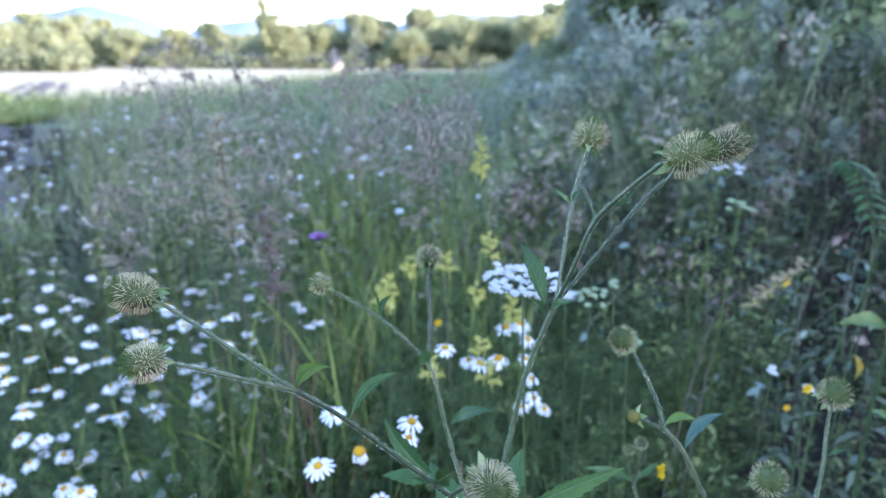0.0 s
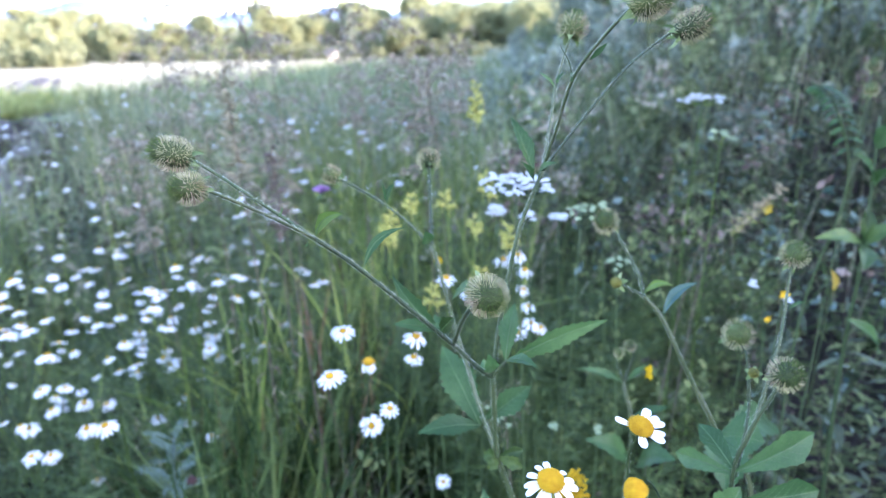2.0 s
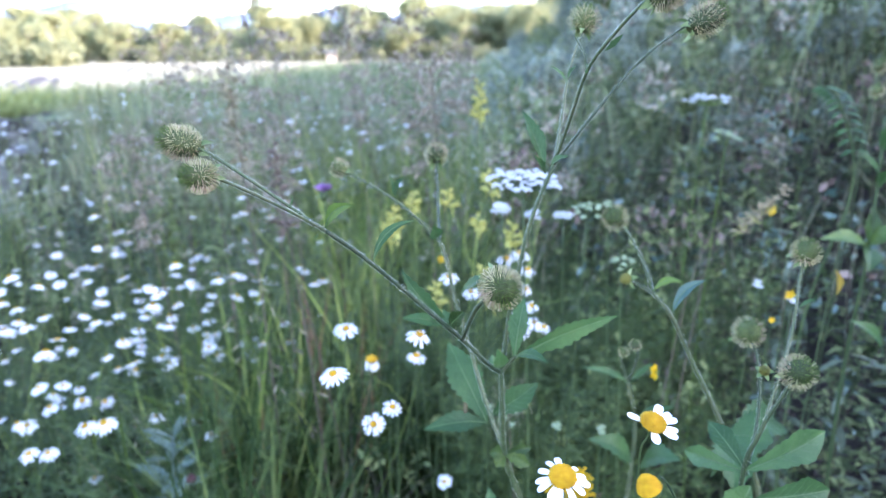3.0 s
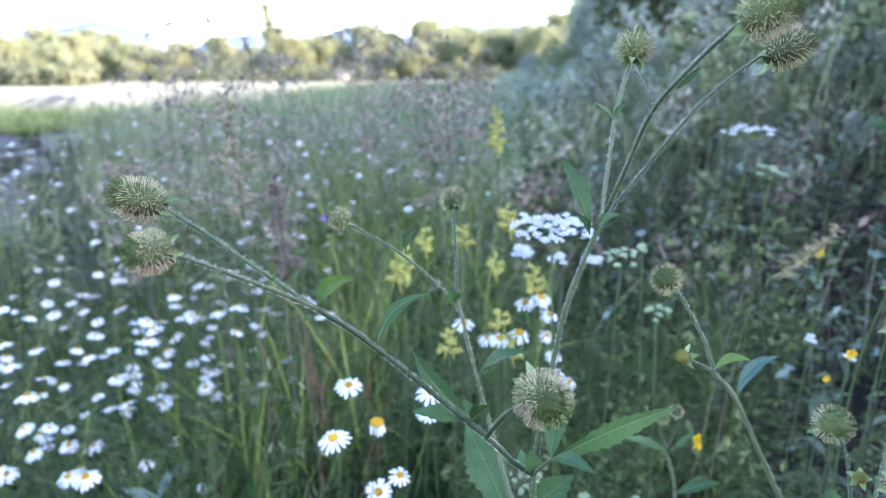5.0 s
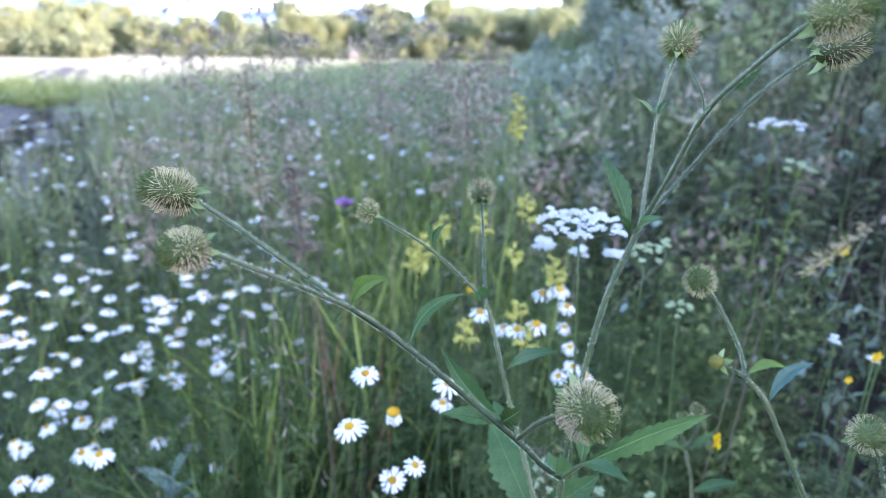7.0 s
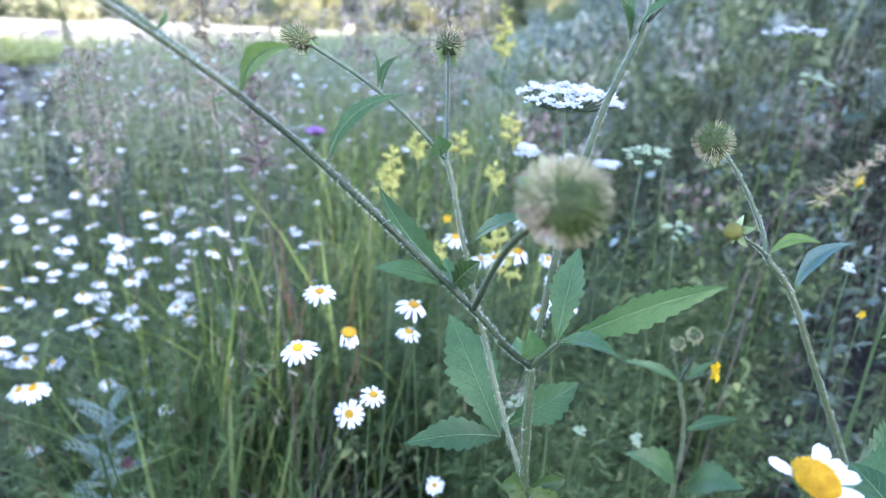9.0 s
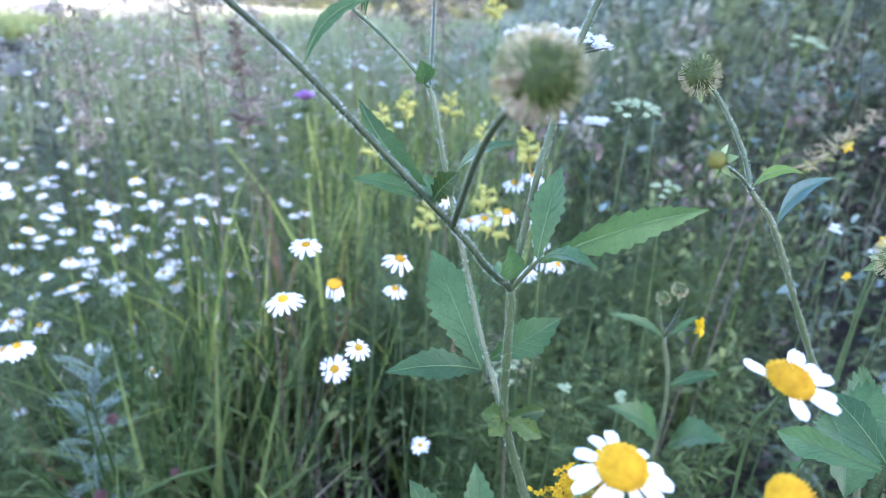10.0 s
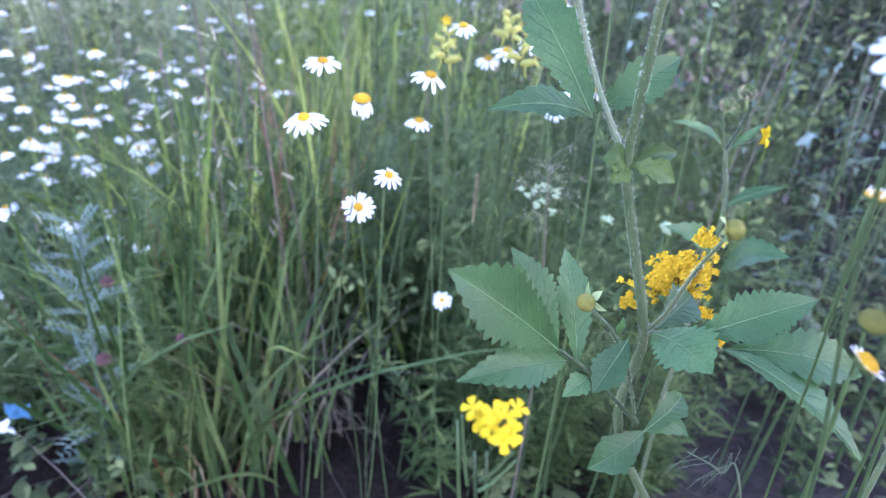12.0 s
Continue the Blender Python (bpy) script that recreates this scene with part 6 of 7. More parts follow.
for k, (c, ro) in enumerate((((0.3420, 0.6000, 0.5680), (0.36, 0.66, 0)), ((0.3830, 0.6000, 0.5460), (0.40, 0.66, 0)), ((0.1140, 0.5500, 0.4240), (0.12, 0.58, 0)), ((0.1640, 0.5500, 0.4170), (0.16, 0.58, 0)), ((0.1740, 0.6200, 0.6570), (0.22, 0.68, 0)))):
    umbel(c, 0.0048, 4, ro, 30 + k, UMBEL_GREEN if k > 1 else UMBEL, "tiny pale flower cluster among the weeds", 0.5, 0.0022, 6)


# ---- yellow toadflax ----
def toadflax(top, long, seed, count, label="pale yellow toadflax spike in the grass", ripe=0.0):
    r = np.random.default_rng(seed)
    top = np.asarray(top, float)
    root = np.array([top[0] + r.uniform(-0.02, 0.02), top[1] + 0.03, 0.0])
    root[2] = float(height(root[0], root[1]))
    t = thing("toadflax", root, label, "flower", "toadflax")
    line, sh = smooth_along([root, root * 0.4 + top * 0.6 + (0.004, 0, 0), top], 0.0013, 0.0006, 6)
    part("stem", sh, DAISY_GREEN, t)
    lv = Shape()
    for k in range(34):
        u = r.uniform(0.25, 0.92)
        p = root + (top - root) * u
        a = k * 2.4
        d = np.array([math.cos(a), math.sin(a), 0.7])
        e = p + d * 0.022 * r.uniform(0.7, 1.2)
        sd = np.array([-math.sin(a), math.cos(a), 0]) * 0.0012
        lv.add([p, p * 0.5 + e * 0.5 - sd, e, p * 0.5 + e * 0.5 + sd], [(0, 1, 2, 3)])
    part("leaves", lv, FEATHER, t, "narrow grey-green leaves")
    for k in range(count):
        u = k / count
        p = top - np.array([0, 0, 1.0]) * long * u
        a = k * 2.4 + seed
        d = np.array([math.cos(a), math.sin(a), 0.25])
        s0 = 0.0078 * (0.55 + 0.6 * u)
        q = p + d * s0 * 0.9
        fl = lumpy_ball(q, frame_of(d), s0 * 0.45, s0 * 0.95, 9, 7, 0.08, k)
        for sg in (-1, 1):
            side = np.cross(d, (0, 0, 1.0))
            tip = q + d * s0 * 0.6 + side * sg * s0 * 0.5 + np.array([0, 0, s0 * 0.95])
            fl.add(leaf_shape(q + d * s0 * 0.3, tip, s0 * 0.7, face=d, teeth=2, tooth=0, m=1, veins=False).v[0], leaf_shape(q, tip, s0, teeth=2, m=1, veins=False).f)
        lip = q + d * s0 * 1.2 - np.array([0, 0, s0 * 0.8])
        one = leaf_shape(q + d * s0 * 0.5, lip, s0 * 1.1, face=d, teeth=2, tooth=0, m=1, veins=False)
        fl.add(one.v[0], one.f)
        fl.tube(bend([q - d * s0 * 0.2, q - d * s0 * 0.3 - np.array([0, 0, s0 * 0.9]), q - np.array([0, 0, s0 * 1.8])], 2), [s0 * 0.22, s0 * 0.16, s0 * 0.1, s0 * 0.08, s0 * 0.03], 4)
        part("flower", fl, TOADFLAX, t)
    return t


for k, (top, long, cnt) in enumerate([((0.0500, 0.9000, 0.7780), 0.060, 12), ((-0.0690, 0.7200, 0.6320), 0.040, 9), ((-0.0460, 0.7600, 0.6420), 0.030, 7), ((0.0010, 0.7800, 0.6410), 0.026, 6),
                                      ((0.0370, 0.7200, 0.6190), 0.024, 6), ((0.0740, 0.6600, 0.6250), 0.030, 8), ((0.0430, 0.7000, 0.5600), 0.024, 6), ((-0.0170, 0.6800, 0.5460), 0.032, 7),
                                      ((-0.0840, 0.8000, 0.5980), 0.040, 9), ((0.0490, 0.6600, 0.5480), 0.030, 6), ((0.0560, 0.8000, 0.6610), 0.018, 4), ((0.0590, 0.8000, 0.6550), 0.030, 5)]):
    toadflax(top, long, 10 + k, cnt)

# ---- purple knapweed ----
kn = thing("knapweed", (-0.205, 1.06, 0.0), "single purple knapweed head on a thin stem", "flower")
kc = np.array((-0.2115, 1.0257, 0.5900))
part("stem", smooth_along([(-0.205, 1.06, 0.0), (-0.20, 1.05, 0.3), kc - (0, 0, 0.012)], 0.0014, 0.0010, 6)[1], DAISY_GREEN, kn)
part("bud_cup", lumpy_ball(kc - (0, 0, 0.008), np.eye(3), 0.0075, 0.0095, 14, 10, 0.08, 5), DAISY_GREEN, kn, "scaly green cup")
tuft = Shape()
for k in range(150):
    a, q = k * 2.4, math.sqrt((k + 0.5) / 150)
    tip = kc + np.array([math.cos(a) * q * 0.017, math.sin(a) * q * 0.017, 0.017 - 0.008 * q])
    tuft.tube([kc, kc * 0.4 + tip * 0.6, tip], [0.0005, 0.0007, 0.0003], 3)
part("petals", tuft, PURPLE, kn, "purple tufted petals")

# ---- yellow bedstraw-like cluster behind the main stem ----
bd = thing("yellow_flower_cluster", (0.085, 0.375, 0.0), "dense cluster of small orange-yellow flowers", "flower")
part("stem", smooth_along([(0.085, 0.375, 0.0), (0.085, 0.37, 0.3), (0.0840, 0.3550, 0.4590)], 0.0014, 0.0010, 6)[1], DAISY_GREEN, bd)
for k, (c, r_, n_) in enumerate([((0.0740, 0.3550, 0.4790), 0.0085, 60), ((0.0870, 0.3600, 0.4830), 0.0085, 60), ((0.0990, 0.3650, 0.4830), 0.008, 50), ((0.0980, 0.3650, 0.4980), 0.005, 26),
                                 ((0.0790, 0.3600, 0.4860), 0.007, 40), ((0.1060, 0.3600, 0.4580), 0.004, 18), ((0.1170, 0.3600, 0.4420), 0.004, 16), ((0.0600, 0.3500, 0.4710), 0.005, 16), ((0.0940, 0.3600, 0.4740), 0.007, 34)]):
    c, rr = np.asarray(c, float), np.random.default_rng(k)
    s = Shape()
    for i in range(n_):
        p = c + rr.normal(size=3) * r_ * 0.55 * np.array([1.1, 0.8, 0.8])
        for j in range(4):
            g = j * math.pi / 2 + rr.uniform(0, 1)
            d, sd = np.array([math.cos(g), rr.uniform(-0.5, 0.2), math.sin(g)]) * 0.0023, np.array([-math.sin(g), 0, math.cos(g)]) * 0.0010
            s.add([p, p + d * 0.55 - sd, p + d, p + d * 0.55 + sd], [(0, 1, 2, 3)])
        s.tube([p, c + (p - c) * 0.3 - (0, 0, r_ * 0.7)], 0.0002, 3)
    sprig = part("sprig", Shape().tube(bend([(0.0840, 0.3550, 0.4590), c - (0, 0, r_ * 0.9), c], 3), 0.0005, 4), DAISY_GREEN, bd)
    part("floret_tuft", s, BEDSTRAW, sprig, "tiny orange-yellow florets")

# ---- mustard-like yellow flower low in front ----
mu = thing("mustard_flower", (0.0100, 0.2700, 0.0000), "bright yellow four-petalled flower cluster with green pods", "flower")
mc = np.array((-0.0300, 0.2120, 0.5180))
for a_, b_ in (((-0.0090, 0.2350, 0.2100), (-0.0310, 0.2140, 0.5060)), ((-0.0190, 0.2380, 0.2020), (-0.0390, 0.2180, 0.5130)), ((-0.0090, 0.2350, 0.2100), (-0.0340, 0.2160, 0.5040))):
    part("stem", smooth_along([(a_[0] + 0.019, a_[1] + 0.035, 0.0), a_, np.asarray(a_) * 0.45 + np.asarray(b_) * 0.55 + (0.002, 0, 0), b_], 0.0011, 0.0005, 6)[1], DAISY_GREEN, mu)
for a_, b_ in (((-0.0320, 0.2140, 0.4950), (-0.0250, 0.2100, 0.5100)), ((-0.0320, 0.2140, 0.4910), (-0.0230, 0.2120, 0.5050)), ((-0.0350, 0.2160, 0.4910), (-0.0380, 0.2180, 0.5150))):
    part("pod", smooth_along([a_, np.asarray(a_) * 0.5 + np.asarray(b_) * 0.5 + (0, 0, -0.0015), b_], 0.0006, 0.0004, 5)[1], DAISY_GREEN, mu)
rr = np.random.default_rng(3)
for k in range(11):
    q, a = math.sqrt((k + 0.2) / 11), k * 2.39996
    p = mc + np.array([math.cos(a) * q * 0.0068, -0.005 * (1 - q) + rr.uniform(-0.003, 0.004), math.sin(a) * q * 0.0050 + 0.001 + rr.uniform(-0.001, 0.001)])
    out = unit(p - mc + np.array([0, -0.004, 0.007]))
    fr = frame_of(out)
    fl = Shape()
    for j in range(4):
        g = j * math.pi / 2 + rr.uniform(-0.2, 0.2) + k
        d = fr @ np.array([math.cos(g), math.sin(g), 0.30])
        one = leaf_shape(p, p + d * 0.0034, 0.0027, face=out, teeth=3, tooth=0, m=2, veins=False, belly=0.75, arch=0.1)
        fl.add(one.v[0], one.f)
    fl.tube([p - out * 0.0003, p + out * 0.0007], 0.0003, 5)
    part("flower", fl, MUSTARD, mu)
    part("flower_stalk", Shape().tube([p, mc - (0, -0.002, 0.006)], 0.0003, 4), DAISY_GREEN, mu)

# ---- thread-leaved sprig low in front ----
ms = thing("mayweed_sprig", (0.1900, 0.2700, 0.0000), "green mayweed sprig with thread-like leaves", "plant")
mline, mshape = smooth_along([(0.1900, 0.2700, 0.0000), (0.1570, 0.2600, 0.1950), (0.0780, 0.2520, 0.4390), (0.0630, 0.2500, 0.4600), (0.0470, 0.2480, 0.4720)], 0.0006, 0.0003, 5)
part("stem", mshape, SILVER, ms)
rr = np.random.default_rng(12)
for k in range(7):
    p = mline[len(mline) - 2 - 2 * k]
    for sg in (-1, 1):
        s = Shape()
        e = p + np.array([sg * 0.006 - 0.004, rr.uniform(-0.004, 0.004), rr.uniform(0.002, 0.009) * sg])
        s.tube(bend([p, p * 0.5 + e * 0.5 + (0, 0, 0.001), e], 3), np.linspace(0.00014, 0.00008, 7), 4)
        for j in range(3):
            o = p + (e - p) * (0.35 + 0.25 * j)
            s.tube([o, o + np.array([rr.uniform(-0.004, 0.001), rr.uniform(-0.002, 0.002), rr.uniform(-0.003, 0.004)])], [0.00010, 0.00006], 4)
        part("leaf", s, SILVER, ms)

# ---- silvery mugwort at the left ----
sv = thing("silver_mugwort", (-0.4020, 0.6600, -0.0440), "silvery grey-green mugwort with feathery leaves", "plant")
sline, sshape = smooth_along([(-0.4020, 0.6600, -0.0440), (-0.3810, 0.6550, 0.0960), (-0.3700, 0.6500, 0.2110), (-0.3600, 0.6450, 0.2960), (-0.3510, 0.6400, 0.3570)], 0.0028, 0.0012, 7)
part("stem", sshape, SILVER_PALE, sv)
rr = np.random.default_rng(9)
for k in range(34):
    u = 0.06 + 0.94 * k / 33
    p = sline[min(len(sline) - 1, int(u * (len(sline) - 1)))]
    a = k * 2.4
    ln = 0.044 * (1.0 - 0.40 * u) * rr.uniform(0.8, 1.2)
    d = np.array([math.cos(a), math.sin(a) * 0.9, 0.35 + 0.5 * u])
    s = Shape().tube(bend([p, p + d * ln * 0.5, p + d * ln - (0, 0, ln * 0.25)], 3), np.linspace(0.0008, 0.0003, 7), 4)
    for j in range(5):
        q = 0.25 + 0.75 * j / 4
        o = p + d * ln * q - np.array([0, 0, ln * 0.25 * q * q])
        for sg in (-1, 1):
            sd = np.array([-math.sin(a) * sg, math.cos(a) * sg, 0.15]) * 0.9 + d * 0.7
            reach = unit(sd) * ln * (0.36 - 0.2 * abs(q - 0.5))
            one = leaf_shape(o, o + reach, ln * 0.055, teeth=2, tooth=0, m=1, veins=False)
            s.add(one.v[0], one.f)
            for fork in (-1, 1):
                two = leaf_shape(o + reach * 0.5, o + reach * 0.95 + d * ln * 0.10 * fork, ln * 0.05, teeth=2, tooth=0, m=1, veins=False)
                s.add(two.v[0], two.f)
    part("leaf", s, SILVER_PALE, sv)

# ---- brown seed spikes and grasses ----
def brown_spike(top, root, long, seed, mat, label, wide=0.010, count=120, husk=0.16):
    r = np.random.default_rng(seed)
    top, root = np.asarray(top, float), np.asarray(root, float)
    t = thing("dry_spike", root, label, "dead plant", "dry spikes")
    foot = [] if root[2] < 0.1 else [root - np.array([0.6 * (top - root)[0], 0.0, root[2]])]
    line, sh = smooth_along([*foot, root, root * 0.45 + top * 0.55 + (0.006, 0, 0), top], 0.0009 if foot else 0.0018, 0.0007, 6)
    part("stem", sh, DEADSTEM, t)
    ax = unit(top - root)
    shapes = []
    for k in range(4):
        me = leaf_shape((0, 0, 0), (wide, 0, 0), wide * husk, teeth=2, tooth=0, m=1, veins=False, arch=(-0.3, -0.1, 0.1, 0.3)[k]).mesh("husk")
        me.materials.append(mat)
        shapes.append(me)
    for k in range(count):
        u = r.uniform(0, 1)
        q = r.uniform(0.6, 1.5) * (0.5 + 0.7 * u)
        ob = new("husk", shapes[k % 4])
        ob.parent = t
        ob.matrix_basis = Matrix.Translation(Vector(top - ax * long * u - root)) @ Matrix.Rotation(r.uniform(0, 2 * math.pi), 4, "Z") @ Matrix.Rotation(r.uniform(-0.75, 0.45), 4, "Y") @ Matrix.Rotation(r.uniform(-1, 1), 4, "X") @ Matrix.Diagonal((q, 1, 1, 1))
    return t


brown_spike((-0.2860, 0.8000, 0.8150), (-0.27, 0.84, 0.0), 0.17, 1, PANICLE, "tall dry brown dock spike with hanging husks", 0.022, 130, 0.26)
brown_spike((-0.2190, 0.7400, 0.7060), (-0.18, 0.78, 0.0), 0.11, 2, DOCK, "reddish-brown dry dock spike in grass", 0.017, 90, 0.34)
brown_spike((-0.2120, 0.8000, 0.5180), (-0.155, 0.84, 0.0), 0.13, 8, RUST, "rust-red withered spike in the grass", 0.008, 90)
brown_spike((0.4210, 0.7000, 0.6630), (0.3210, 0.7200, 0.5470), 0.085, 10, GRASS_DRY, "leaning straw-coloured dry grass head", 0.014, 80)
brown_spike((0.4160, 0.7200, 0.6340), (0.3420, 0.7300, 0.5590), 0.060, 11, TOADFLAX, "leaning yellow-green flower spray", 0.011, 60)


def plume(top, root, long, reach, seed, mat, label, branches=26, grain=1.0):
    """A loose grass panicle: thin arching branches up the stem, each hung with small spikelets."""
    r = np.random.default_rng(seed)
    top, root = np.asarray(top, float), np.asarray(root, float)
    t = thing("grass_plume", root, label, "grass", "grass plumes")
    line, sh = smooth_along([root, root * 0.45 + top * 0.55 + (0.01, 0, 0), top], 0.0015, 0.0005, 6)
    part("stem", sh, DEADSTEM, t)
    ax = unit(top - root)
    for k in range(branches):
        u = (k + r.uniform(0, 0.8)) / branches
        p = top - ax * long * u
        a = k * 2.4 + r.uniform(-0.4, 0.4)
        ln = reach * (0.25 + 0.75 * math.sin(math.pi * min(1, 0.15 + 0.8 * u))) * r.uniform(0.7, 1.2)
        out = np.array([math.cos(a), math.sin(a), 0])
        e = p + out * ln + np.array([0, 0, ln * r.uniform(0.2, 0.8)])
        tip = e + out * ln * 0.4 - np.array([0, 0, ln * r.uniform(0.0, 0.5)])
        twig = bend([p, p * 0.5 + e * 0.5 + (0, 0, 0.15 * ln), e, tip], 4)
        s = Shape().tube(twig, np.linspace(0.0008, 0.0003, len(twig)) * grain, 3)
        for j in range(24):
            o = twig[int(r.integers(3, len(twig)))] + r.normal(0, 0.0025, 3)
            d = unit(out * r.uniform(0, 1) + np.array([0, 0, -1.0]) * r.uniform(-0.3, 1) + r.normal(0, 0.4, 3))
            w = r.uniform(0.005, 0.011) * grain
            one = leaf_shape(o, o + d * w, w * 0.34, face=r.normal(size=3), teeth=2, tooth=0, m=1, veins=False)
            s.add(one.v[0], one.f)
        part("branch", s, mat, t)
    return t


for k, (top, root, ln, reach) in enumerate([((-0.400, 1.00, 0.905), (-0.40, 1.05, 0.0), 0.30, 0.060), ((-0.272, 0.86, 0.880), (-0.25, 0.90, 0.0), 0.30, 0.045), ((-0.530, 1.20, 0.850), (-0.55, 1.25, 0.0), 0.26, 0.060), ((-0.300, 1.10, 0.850), (-0.28, 1.15, 0.0), 0.30, 0.050),
                                             ((-0.058, 0.98, 0.876), (0.00, 1.03, 0.0), 0.26, 0.042), ((-0.022, 0.93, 0.805), (0.02, 0.98, 0.0), 0.10, 0.060), ((-0.165, 1.06, 0.895), (-0.13, 1.10, 0.0), 0.20, 0.040), ((0.040, 1.50, 0.860), (0.06, 1.55, 0.0), 0.24, 0.045), ((-0.205, 1.50, 0.865), (-0.13, 1.55, 0.0), 0.26, 0.055), ((-0.480, 0.90, 0.700), (-0.45, 0.95, 0.0), 0.18, 0.035)]):
    plume(top, root, ln, reach, 200 + k, PLUME, "tall loose grass plume with drooping tan spikelets", 26, 1.2)


def timothy(top, root, long, seed, mat=None, label="green cylindrical timothy grass head on a stalk"):
    top, root = np.asarray(top, float), np.asarray(root, float)
    t = thing("timothy_grass", root, label, "grass", "timothy grass")
    part("stalk", smooth_along([root, root * 0.5 + top * 0.5 + (0.004, 0, 0), top], 0.0010, 0.0007, 5)[1], DAISY_GREEN, t)
    ax = unit(top - root)
    fr = frame_of(ax)
    s = Shape()
    n_ = int(long / 0.0011)
    for k in range(n_ * 4):
        u, a = k / (n_ * 4), k * 2.39996
        p = top - ax * long * u
        d = fr @ np.array([math.cos(a), math.sin(a), 0.8])
        w = 0.0024 * math.sin(math.pi * min(1, 0.12 + 0.85 * u)) ** 0.4
        s.tube([p, p + d * w], [0.0009, 0.0002], 3)
    part("spike", s, mat or MEADOW_FAR, t, "dense flower spike")


for k, (top, root, ln) in enumerate([((-0.5500, 1.0000, 0.7470), (-0.48, 1.03, 0), 0.09), ((-0.4900, 0.9500, 0.6700), (-0.42, 0.98, 0), 0.08), ((-0.5840, 1.0500, 0.7650), (-0.56, 1.08, 0), 0.07), ((-0.6670, 1.3000, 0.6630), (-0.60, 1.33, 0), 0.07)]):
    timothy(top, root, ln, k)


timothy((0.0195, 0.6552, 0.4190), (0.0200, 0.6900, 0.0), 0.055, 8, GRASS_DRY, "withered tan grass ear on a thin stalk")
plume((0.0579, 0.5407, 0.4764), (0.0700, 0.5600, 0.0), 0.060, 0.020, 230, PLUME, "fine airy grass panicle among the leaves", 16, 0.28)


def clover_head(c, root, seed):
    """A withered round clover head of small drooping florets."""
    c = np.asarray(c, float)
    t = thing("clover_head", root, "withered reddish-brown clover head on a thin stem", "flower", "clover heads")
    part("stem", smooth_along([root, np.asarray(root) * 0.4 + c * 0.6 + (0.006, 0, 0), c], 0.0009, 0.0006, 5)[1], DAISY_GREEN, t)
    head = lumpy_ball(c, np.eye(3), 0.0034, 0.0038, 12, 8, 0.1, seed)
    for k in range(70):
        z, a = 1 - 1.7 * (k + 0.5) / 70, k * 2.39996
        d = np.array([math.sqrt(1 - z * z) * math.cos(a), math.sqrt(1 - z * z) * math.sin(a), z])
        head.tube([c + d * 0.003, c + d * 0.0050 + (0, 0, 0.001), c + d * 0.0064 - (0, 0, 0.0005)], [0.0006, 0.0007, 0.0002], 4)
    part("head", head, CLOVER, t, "faded reddish-brown florets")


CLOVER = surface("clover_brown", [(0.05, 0.022, 0.022), (0.10, 0.045, 0.042)], 0.8, 60, 500, 0.2, spread=0.2)
for k, (c, ro) in enumerate((((-0.3215, 0.6103, 0.3181), (-0.32, 0.66, 0.0)), ((-0.3110, 0.5556, 0.2709), (-0.32, 0.60, 0.0)), ((-0.2642, 0.6164, 0.2506), (-0.27, 0.65, 0.0)))):
    clover_head(c, ro, 300 + k)


def oat_grass(top, root, seed, label="drooping pale grass ear with long spikelets"):
    """A nodding ear with a dozen pale spikelets on hair-thin stalks."""
    r = np.random.default_rng(seed)
    top, root = np.asarray(top, float), np.asarray(root, float)
    t = thing("grass_ear", root, label, "grass", "grass ears")
    line, sh = smooth_along([root, root * 0.5 + top * 0.5 + (-0.004, 0, 0), top], 0.0008, 0.0003, 5)
    part("stalk", sh, GRASS, t)
    for k in range(12):
        p = line[-1 - k // 2] if k // 2 < 5 else line[-6]
        e = p + np.array([r.uniform(-0.028, 0.034), r.uniform(-0.015, 0.015), r.uniform(-0.022, 0.004)])
        s = Shape().tube(bend([p, p * 0.5 + e * 0.5 + (0, 0, 0.003), e], 3), 0.00018, 3)
        d = unit(e - p + np.array([0, 0, -0.012]))
        for j in range(4):
            one = leaf_shape(e + d * 0.0022 * j, e + d * (0.0022 * j + 0.0065), 0.0018, face=(0.3 * (-1) ** j, -1, 0.2), teeth=2, tooth=0, m=1, veins=False)
            s.add(one.v[0], one.f)
        part("spikelet", s, DEADSTEM if k % 3 else PANICLE, t)


for k, (top, root) in enumerate([((-0.2100, 0.6000, 0.5740), (-0.13, 0.68, 0)), ((-0.2830, 0.7000, 0.6020), (-0.20, 0.76, 0)), ((-0.4760, 0.7500, 0.3560), (-0.36, 0.82, 0)), ((-0.7600, 1.1000, 0.5050), (-0.60, 1.15, 0)), ((-0.2780, 0.7200, 0.5230), (-0.22, 0.76, 0))]):
    oat_grass(top, root, k)

# ---- broad-leaved plants at the right ----
BROAD_LEAF = surface("broad_weed_leaf", [(0.035, 0.075, 0.015), (0.058, 0.108, 0.022), (0.10, 0.15, 0.03)], 0.5, 60, 400, 0.25, thin=0.3, spread=0.2)
OCHRE = surface("ochre_leaf", [(0.30, 0.20, 0.03), (0.42, 0.30, 0.04)], 0.6, 30, 400, 0.2, thin=0.3, spread=0.2)
br = thing("leafy_weed", (0.52, 0.66, 0.0), "tall weed with broad yellowish-green leaves", "plant")
part("stem", smooth_along([(0.52, 0.66, 0.0), (0.50, 0.66, 0.4), (0.4940, 0.6500, 0.5880), (0.4910, 0.6600, 0.7450)], 0.003, 0.0015, 7)[1], DAISY_GREEN, br)
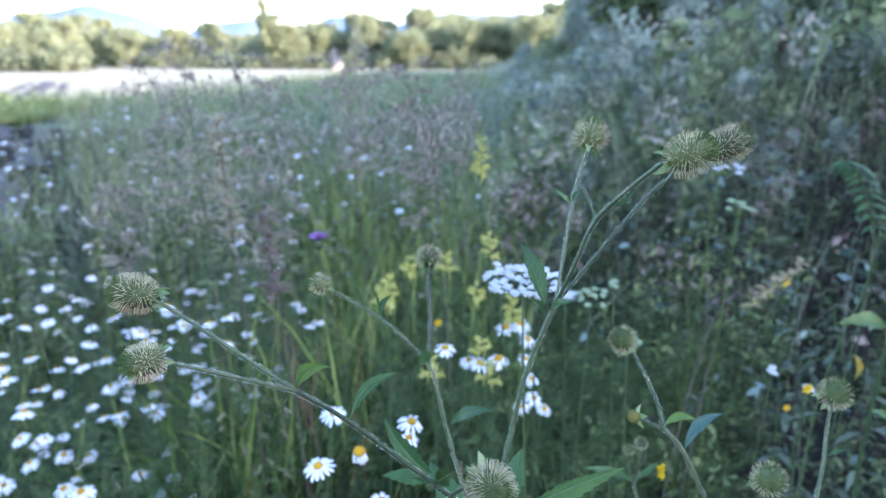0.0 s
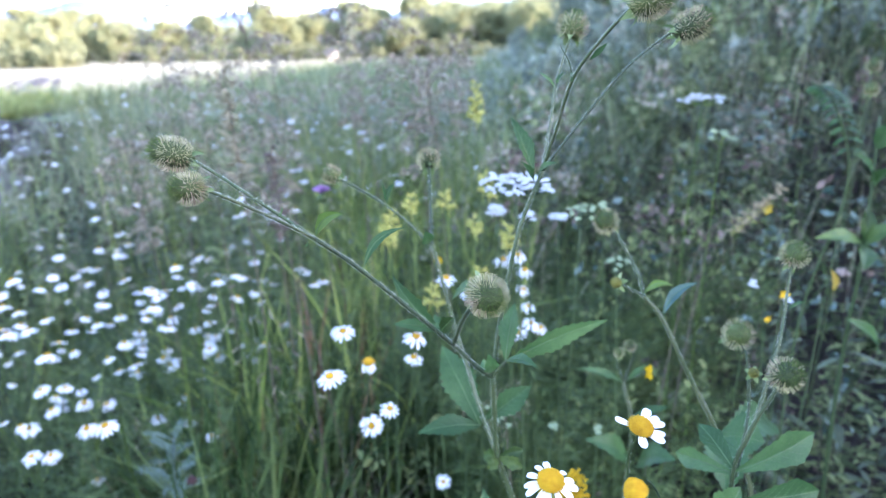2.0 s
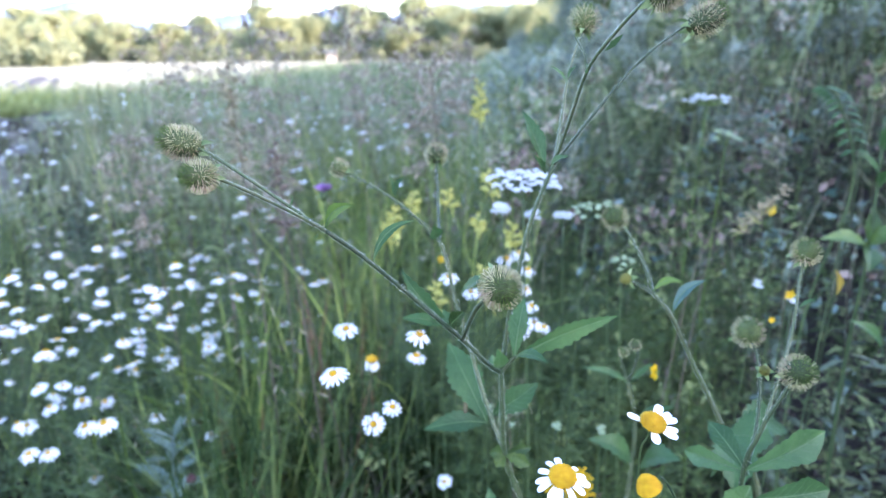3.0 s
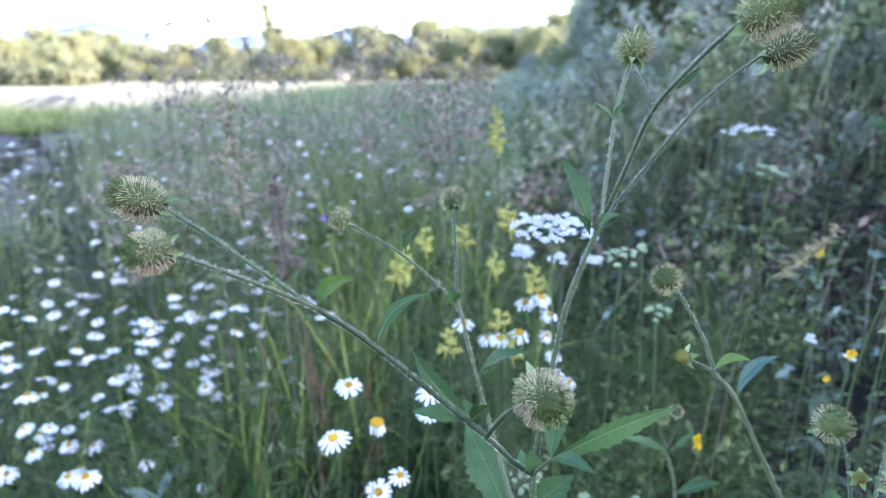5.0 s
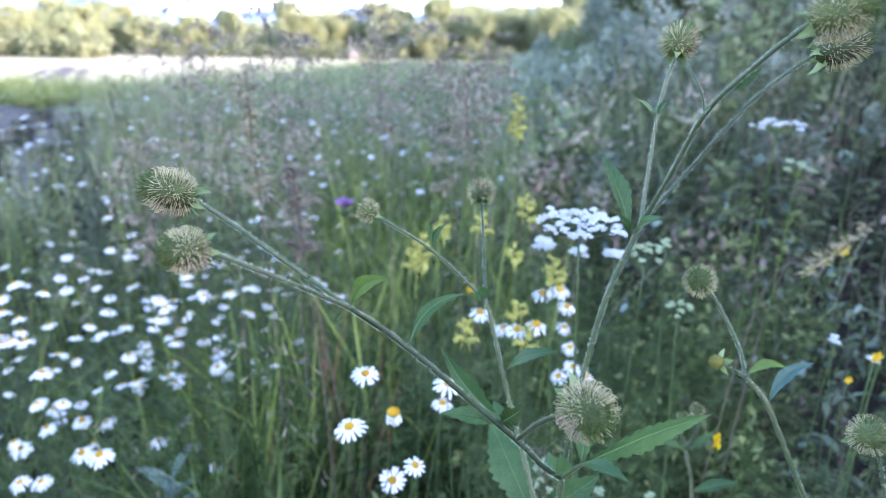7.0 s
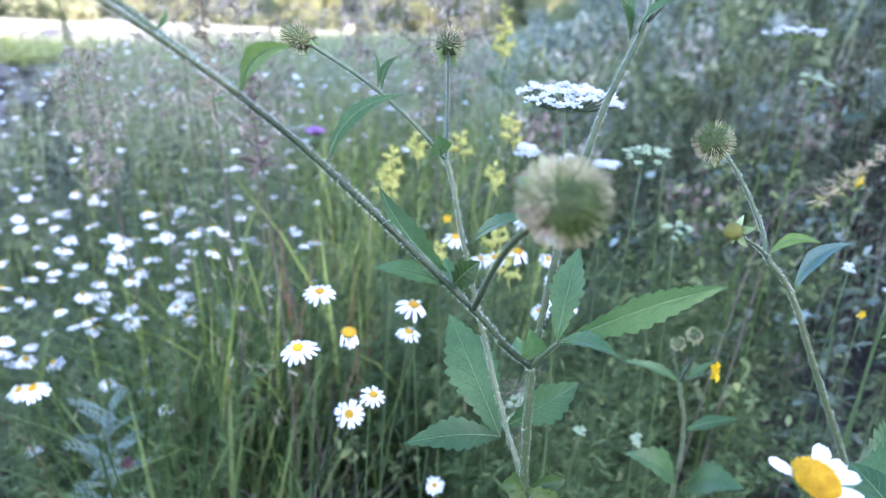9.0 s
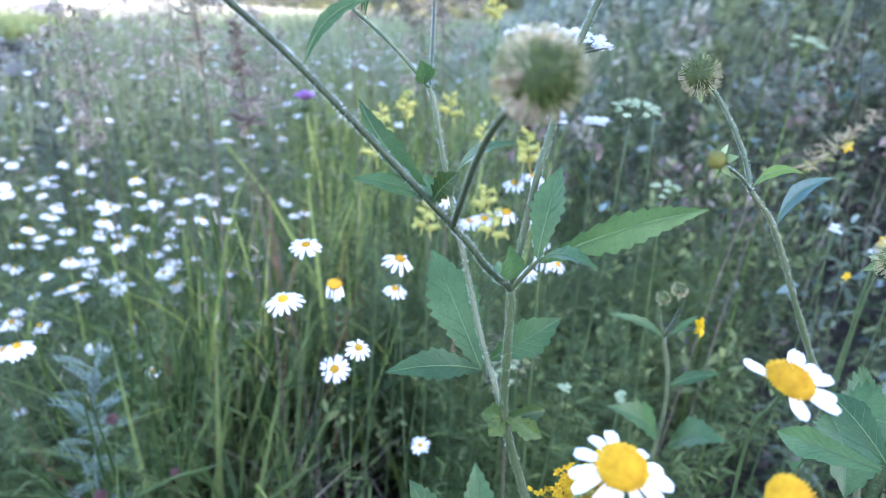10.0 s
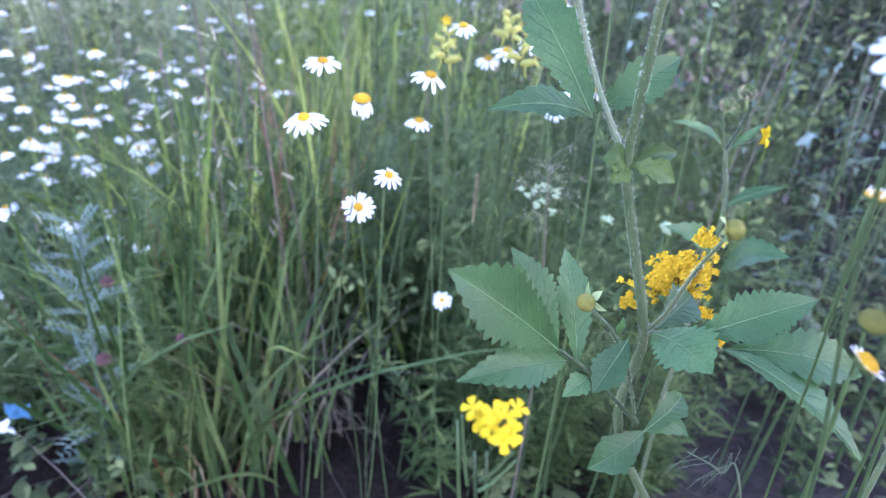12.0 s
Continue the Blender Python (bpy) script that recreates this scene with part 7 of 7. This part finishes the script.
for base, tip, wide, mat in (((0.4930, 0.6500, 0.5950), (0.4140, 0.6200, 0.6140), 0.022, BROAD_LEAF), ((0.4930, 0.6500, 0.5950), (0.4630, 0.6000, 0.5810), 0.022, BROAD_LEAF), ((0.4930, 0.6500, 0.5950), (0.5120, 0.6200, 0.6270), 0.024, BROAD_LEAF),
                             ((0.4920, 0.6500, 0.5990), (0.4950, 0.6600, 0.6410), 0.020, BROAD_LEAF), ((0.4500, 0.6300, 0.5400), (0.4390, 0.6200, 0.5780), 0.014, OCHRE), ((0.4970, 0.6600, 0.6610), (0.4990, 0.6200, 0.6940), 0.026, AVENS_LEAF),
                             ((0.4970, 0.6600, 0.6610), (0.4530, 0.6400, 0.7080), 0.020, AVENS_LEAF), ((0.4920, 0.6600, 0.7070), (0.5040, 0.6400, 0.7410), 0.024, AVENS_LEAF), ((0.5130, 0.6200, 0.4690), (0.4540, 0.6000, 0.5240), 0.024, AVENS_LEAF)):
    leaf(br, base, tip, wide, mat, face=(0, -0.6, 0.8), arch=0.12, teeth=6, tooth=0.1, belly=0.45)
for k, (c, ro) in enumerate((((0.5000, 0.7000, 0.7990), (0.50, 0.74, 0)), ((0.5030, 0.7000, 0.7720), (0.51, 0.74, 0)))):
    fp = thing("avens_plant", ro, "avens stem with a small seed head at the bank", "plant", "avens plants")
    part("main_stem", smooth_along([ro, np.asarray(ro) * 0.4 + np.asarray(c) * 0.6, c], 0.0018, 0.001, 6)[1], AVENS_STEM, fp)
    seed_head(fp, c, (-0.2, -0.3, 1), 0.009, 0.009, 90 + k, 150)
vt = thing("vetch", (0.47, 0.70, 0.0), "weed with ladder-like pairs of narrow drooping leaflets", "plant")
vl, vs = smooth_along([(0.47, 0.70, 0.0), (0.46, 0.70, 0.45), (0.4810, 0.6800, 0.6570), (0.4500, 0.6800, 0.7570), (0.4140, 0.6700, 0.7830)], 0.0018, 0.0008, 6)
part("stem", vs, DAISY_GREEN, vt)
for k in range(24):
    p = vl[len(vl) - 3 - k // 2]
    sg = -1 if k % 2 else 1
    leaf(vt, p, p + np.array([0.019 * sg, -0.008, -0.008]), 0.0055, AVENS_LEAF, face=(0, -0.5, 0.85), arch=0.12, teeth=3, tooth=0, rib=False)
for k, (c, w, ro) in enumerate((((0.3490, 0.5500, 0.5760), 0.0078, (0.35, 0.60, 0)), ((0.3630, 0.6000, 0.5260), 0.006, (0.36, 0.62, 0)), ((0.4200, 0.7400, 0.6190), 0.0095, (0.48, 0.76, 0)), ((-0.0090, 0.8000, 0.5380), 0.008, (0.02, 0.84, 0)))):
    yl = thing("yellow_flower", ro, "small orange-yellow flower on a thin stem", "flower", "small yellow flowers")
    part("stem", smooth_along([ro, np.asarray(ro) * 0.4 + np.asarray(c) * 0.6 + (0.004, 0, 0), c], 0.0010, 0.0006, 5)[1], DAISY_GREEN, yl)
    for j in range(5):
        a = j * 2 * math.pi / 5 + k
        part("petal", leaf_shape(c, np.asarray(c) + w * 0.8 * np.array([math.cos(a), -0.3, math.sin(a)]), w * 0.6, face=(0, -1, 0.3), teeth=3, tooth=0, m=2, veins=False), BEDSTRAW, yl)

# ---- a blue and white scrap on the soil ----
BLUE = surface("blue_scrap", [(0.03, 0.11, 0.19), (0.06, 0.17, 0.27)], 0.4, 30, 300, 0.1, spread=0.1)
WHITE_SCRAP = surface("white_scrap", [(0.55, 0.62, 0.68), (0.70, 0.75, 0.78)], 0.4, 30, 300, 0.1, spread=0.1)
sc = thing("plastic_scrap", (-0.66, 0.84, 0.05), "crumpled blue and white scrap among the weeds", "litter")
sc.location = (-0.4840, 0.6600, 0.1060)
rr = np.random.default_rng(4)
for nm, off, w, mat in (("blue_piece", (0.010, 0.0, 0.010), 0.030, BLUE), ("white_piece", (-0.010, -0.01, -0.006), 0.028, WHITE_SCRAP)):
    g = np.array([[(i / 7 - 0.5) * w, rr.uniform(-0.006, 0.006), (j / 5 - 0.5) * w * 0.7 + rr.uniform(-0.003, 0.003)] for i in range(8) for j in range(6)]) + np.array(off) + np.array(sc.location)
    part(nm, Shape().add(g, [(i * 6 + j, i * 6 + j + 1, (i + 1) * 6 + j + 1, (i + 1) * 6 + j) for i in range(7) for j in range(5)]), mat, sc)

# ---- thicker growth beside and behind the path ----
for count, near, far, mat, name, label in ((11000, 1.0, 7.0, LUSH, "rank_grass", "rank green grass around the path"), (3500, 1.0, 7.0, HERB, "wild_herbs", "leafy herbs around the path")):
    a = rng.uniform(0, 2 * math.pi, count)
    d = near + (far - near) * rng.uniform(0, 1, count) ** 0.7
    x, y = d * np.sin(a), d * np.cos(a)
    keep = (y < np.abs(x) * 0.85 - 0.1) & off_track(x, y)
    x, y = x[keep], y[keep]
    n = len(x)
    if mat is LUSH:
        mass(name, blades(x, y, rng.uniform(0.15, 0.45, n), rng.uniform(0.002, 0.006, n), rng.uniform(0.1, 0.9, n)), mat, label, "grass")
    else:
        mass(name, stalks(x, y, rng.uniform(0.10, 0.30, n), 0.045, 10, 0.25, 0.16, 0.1, 0.4)[1], mat, label, "weeds")
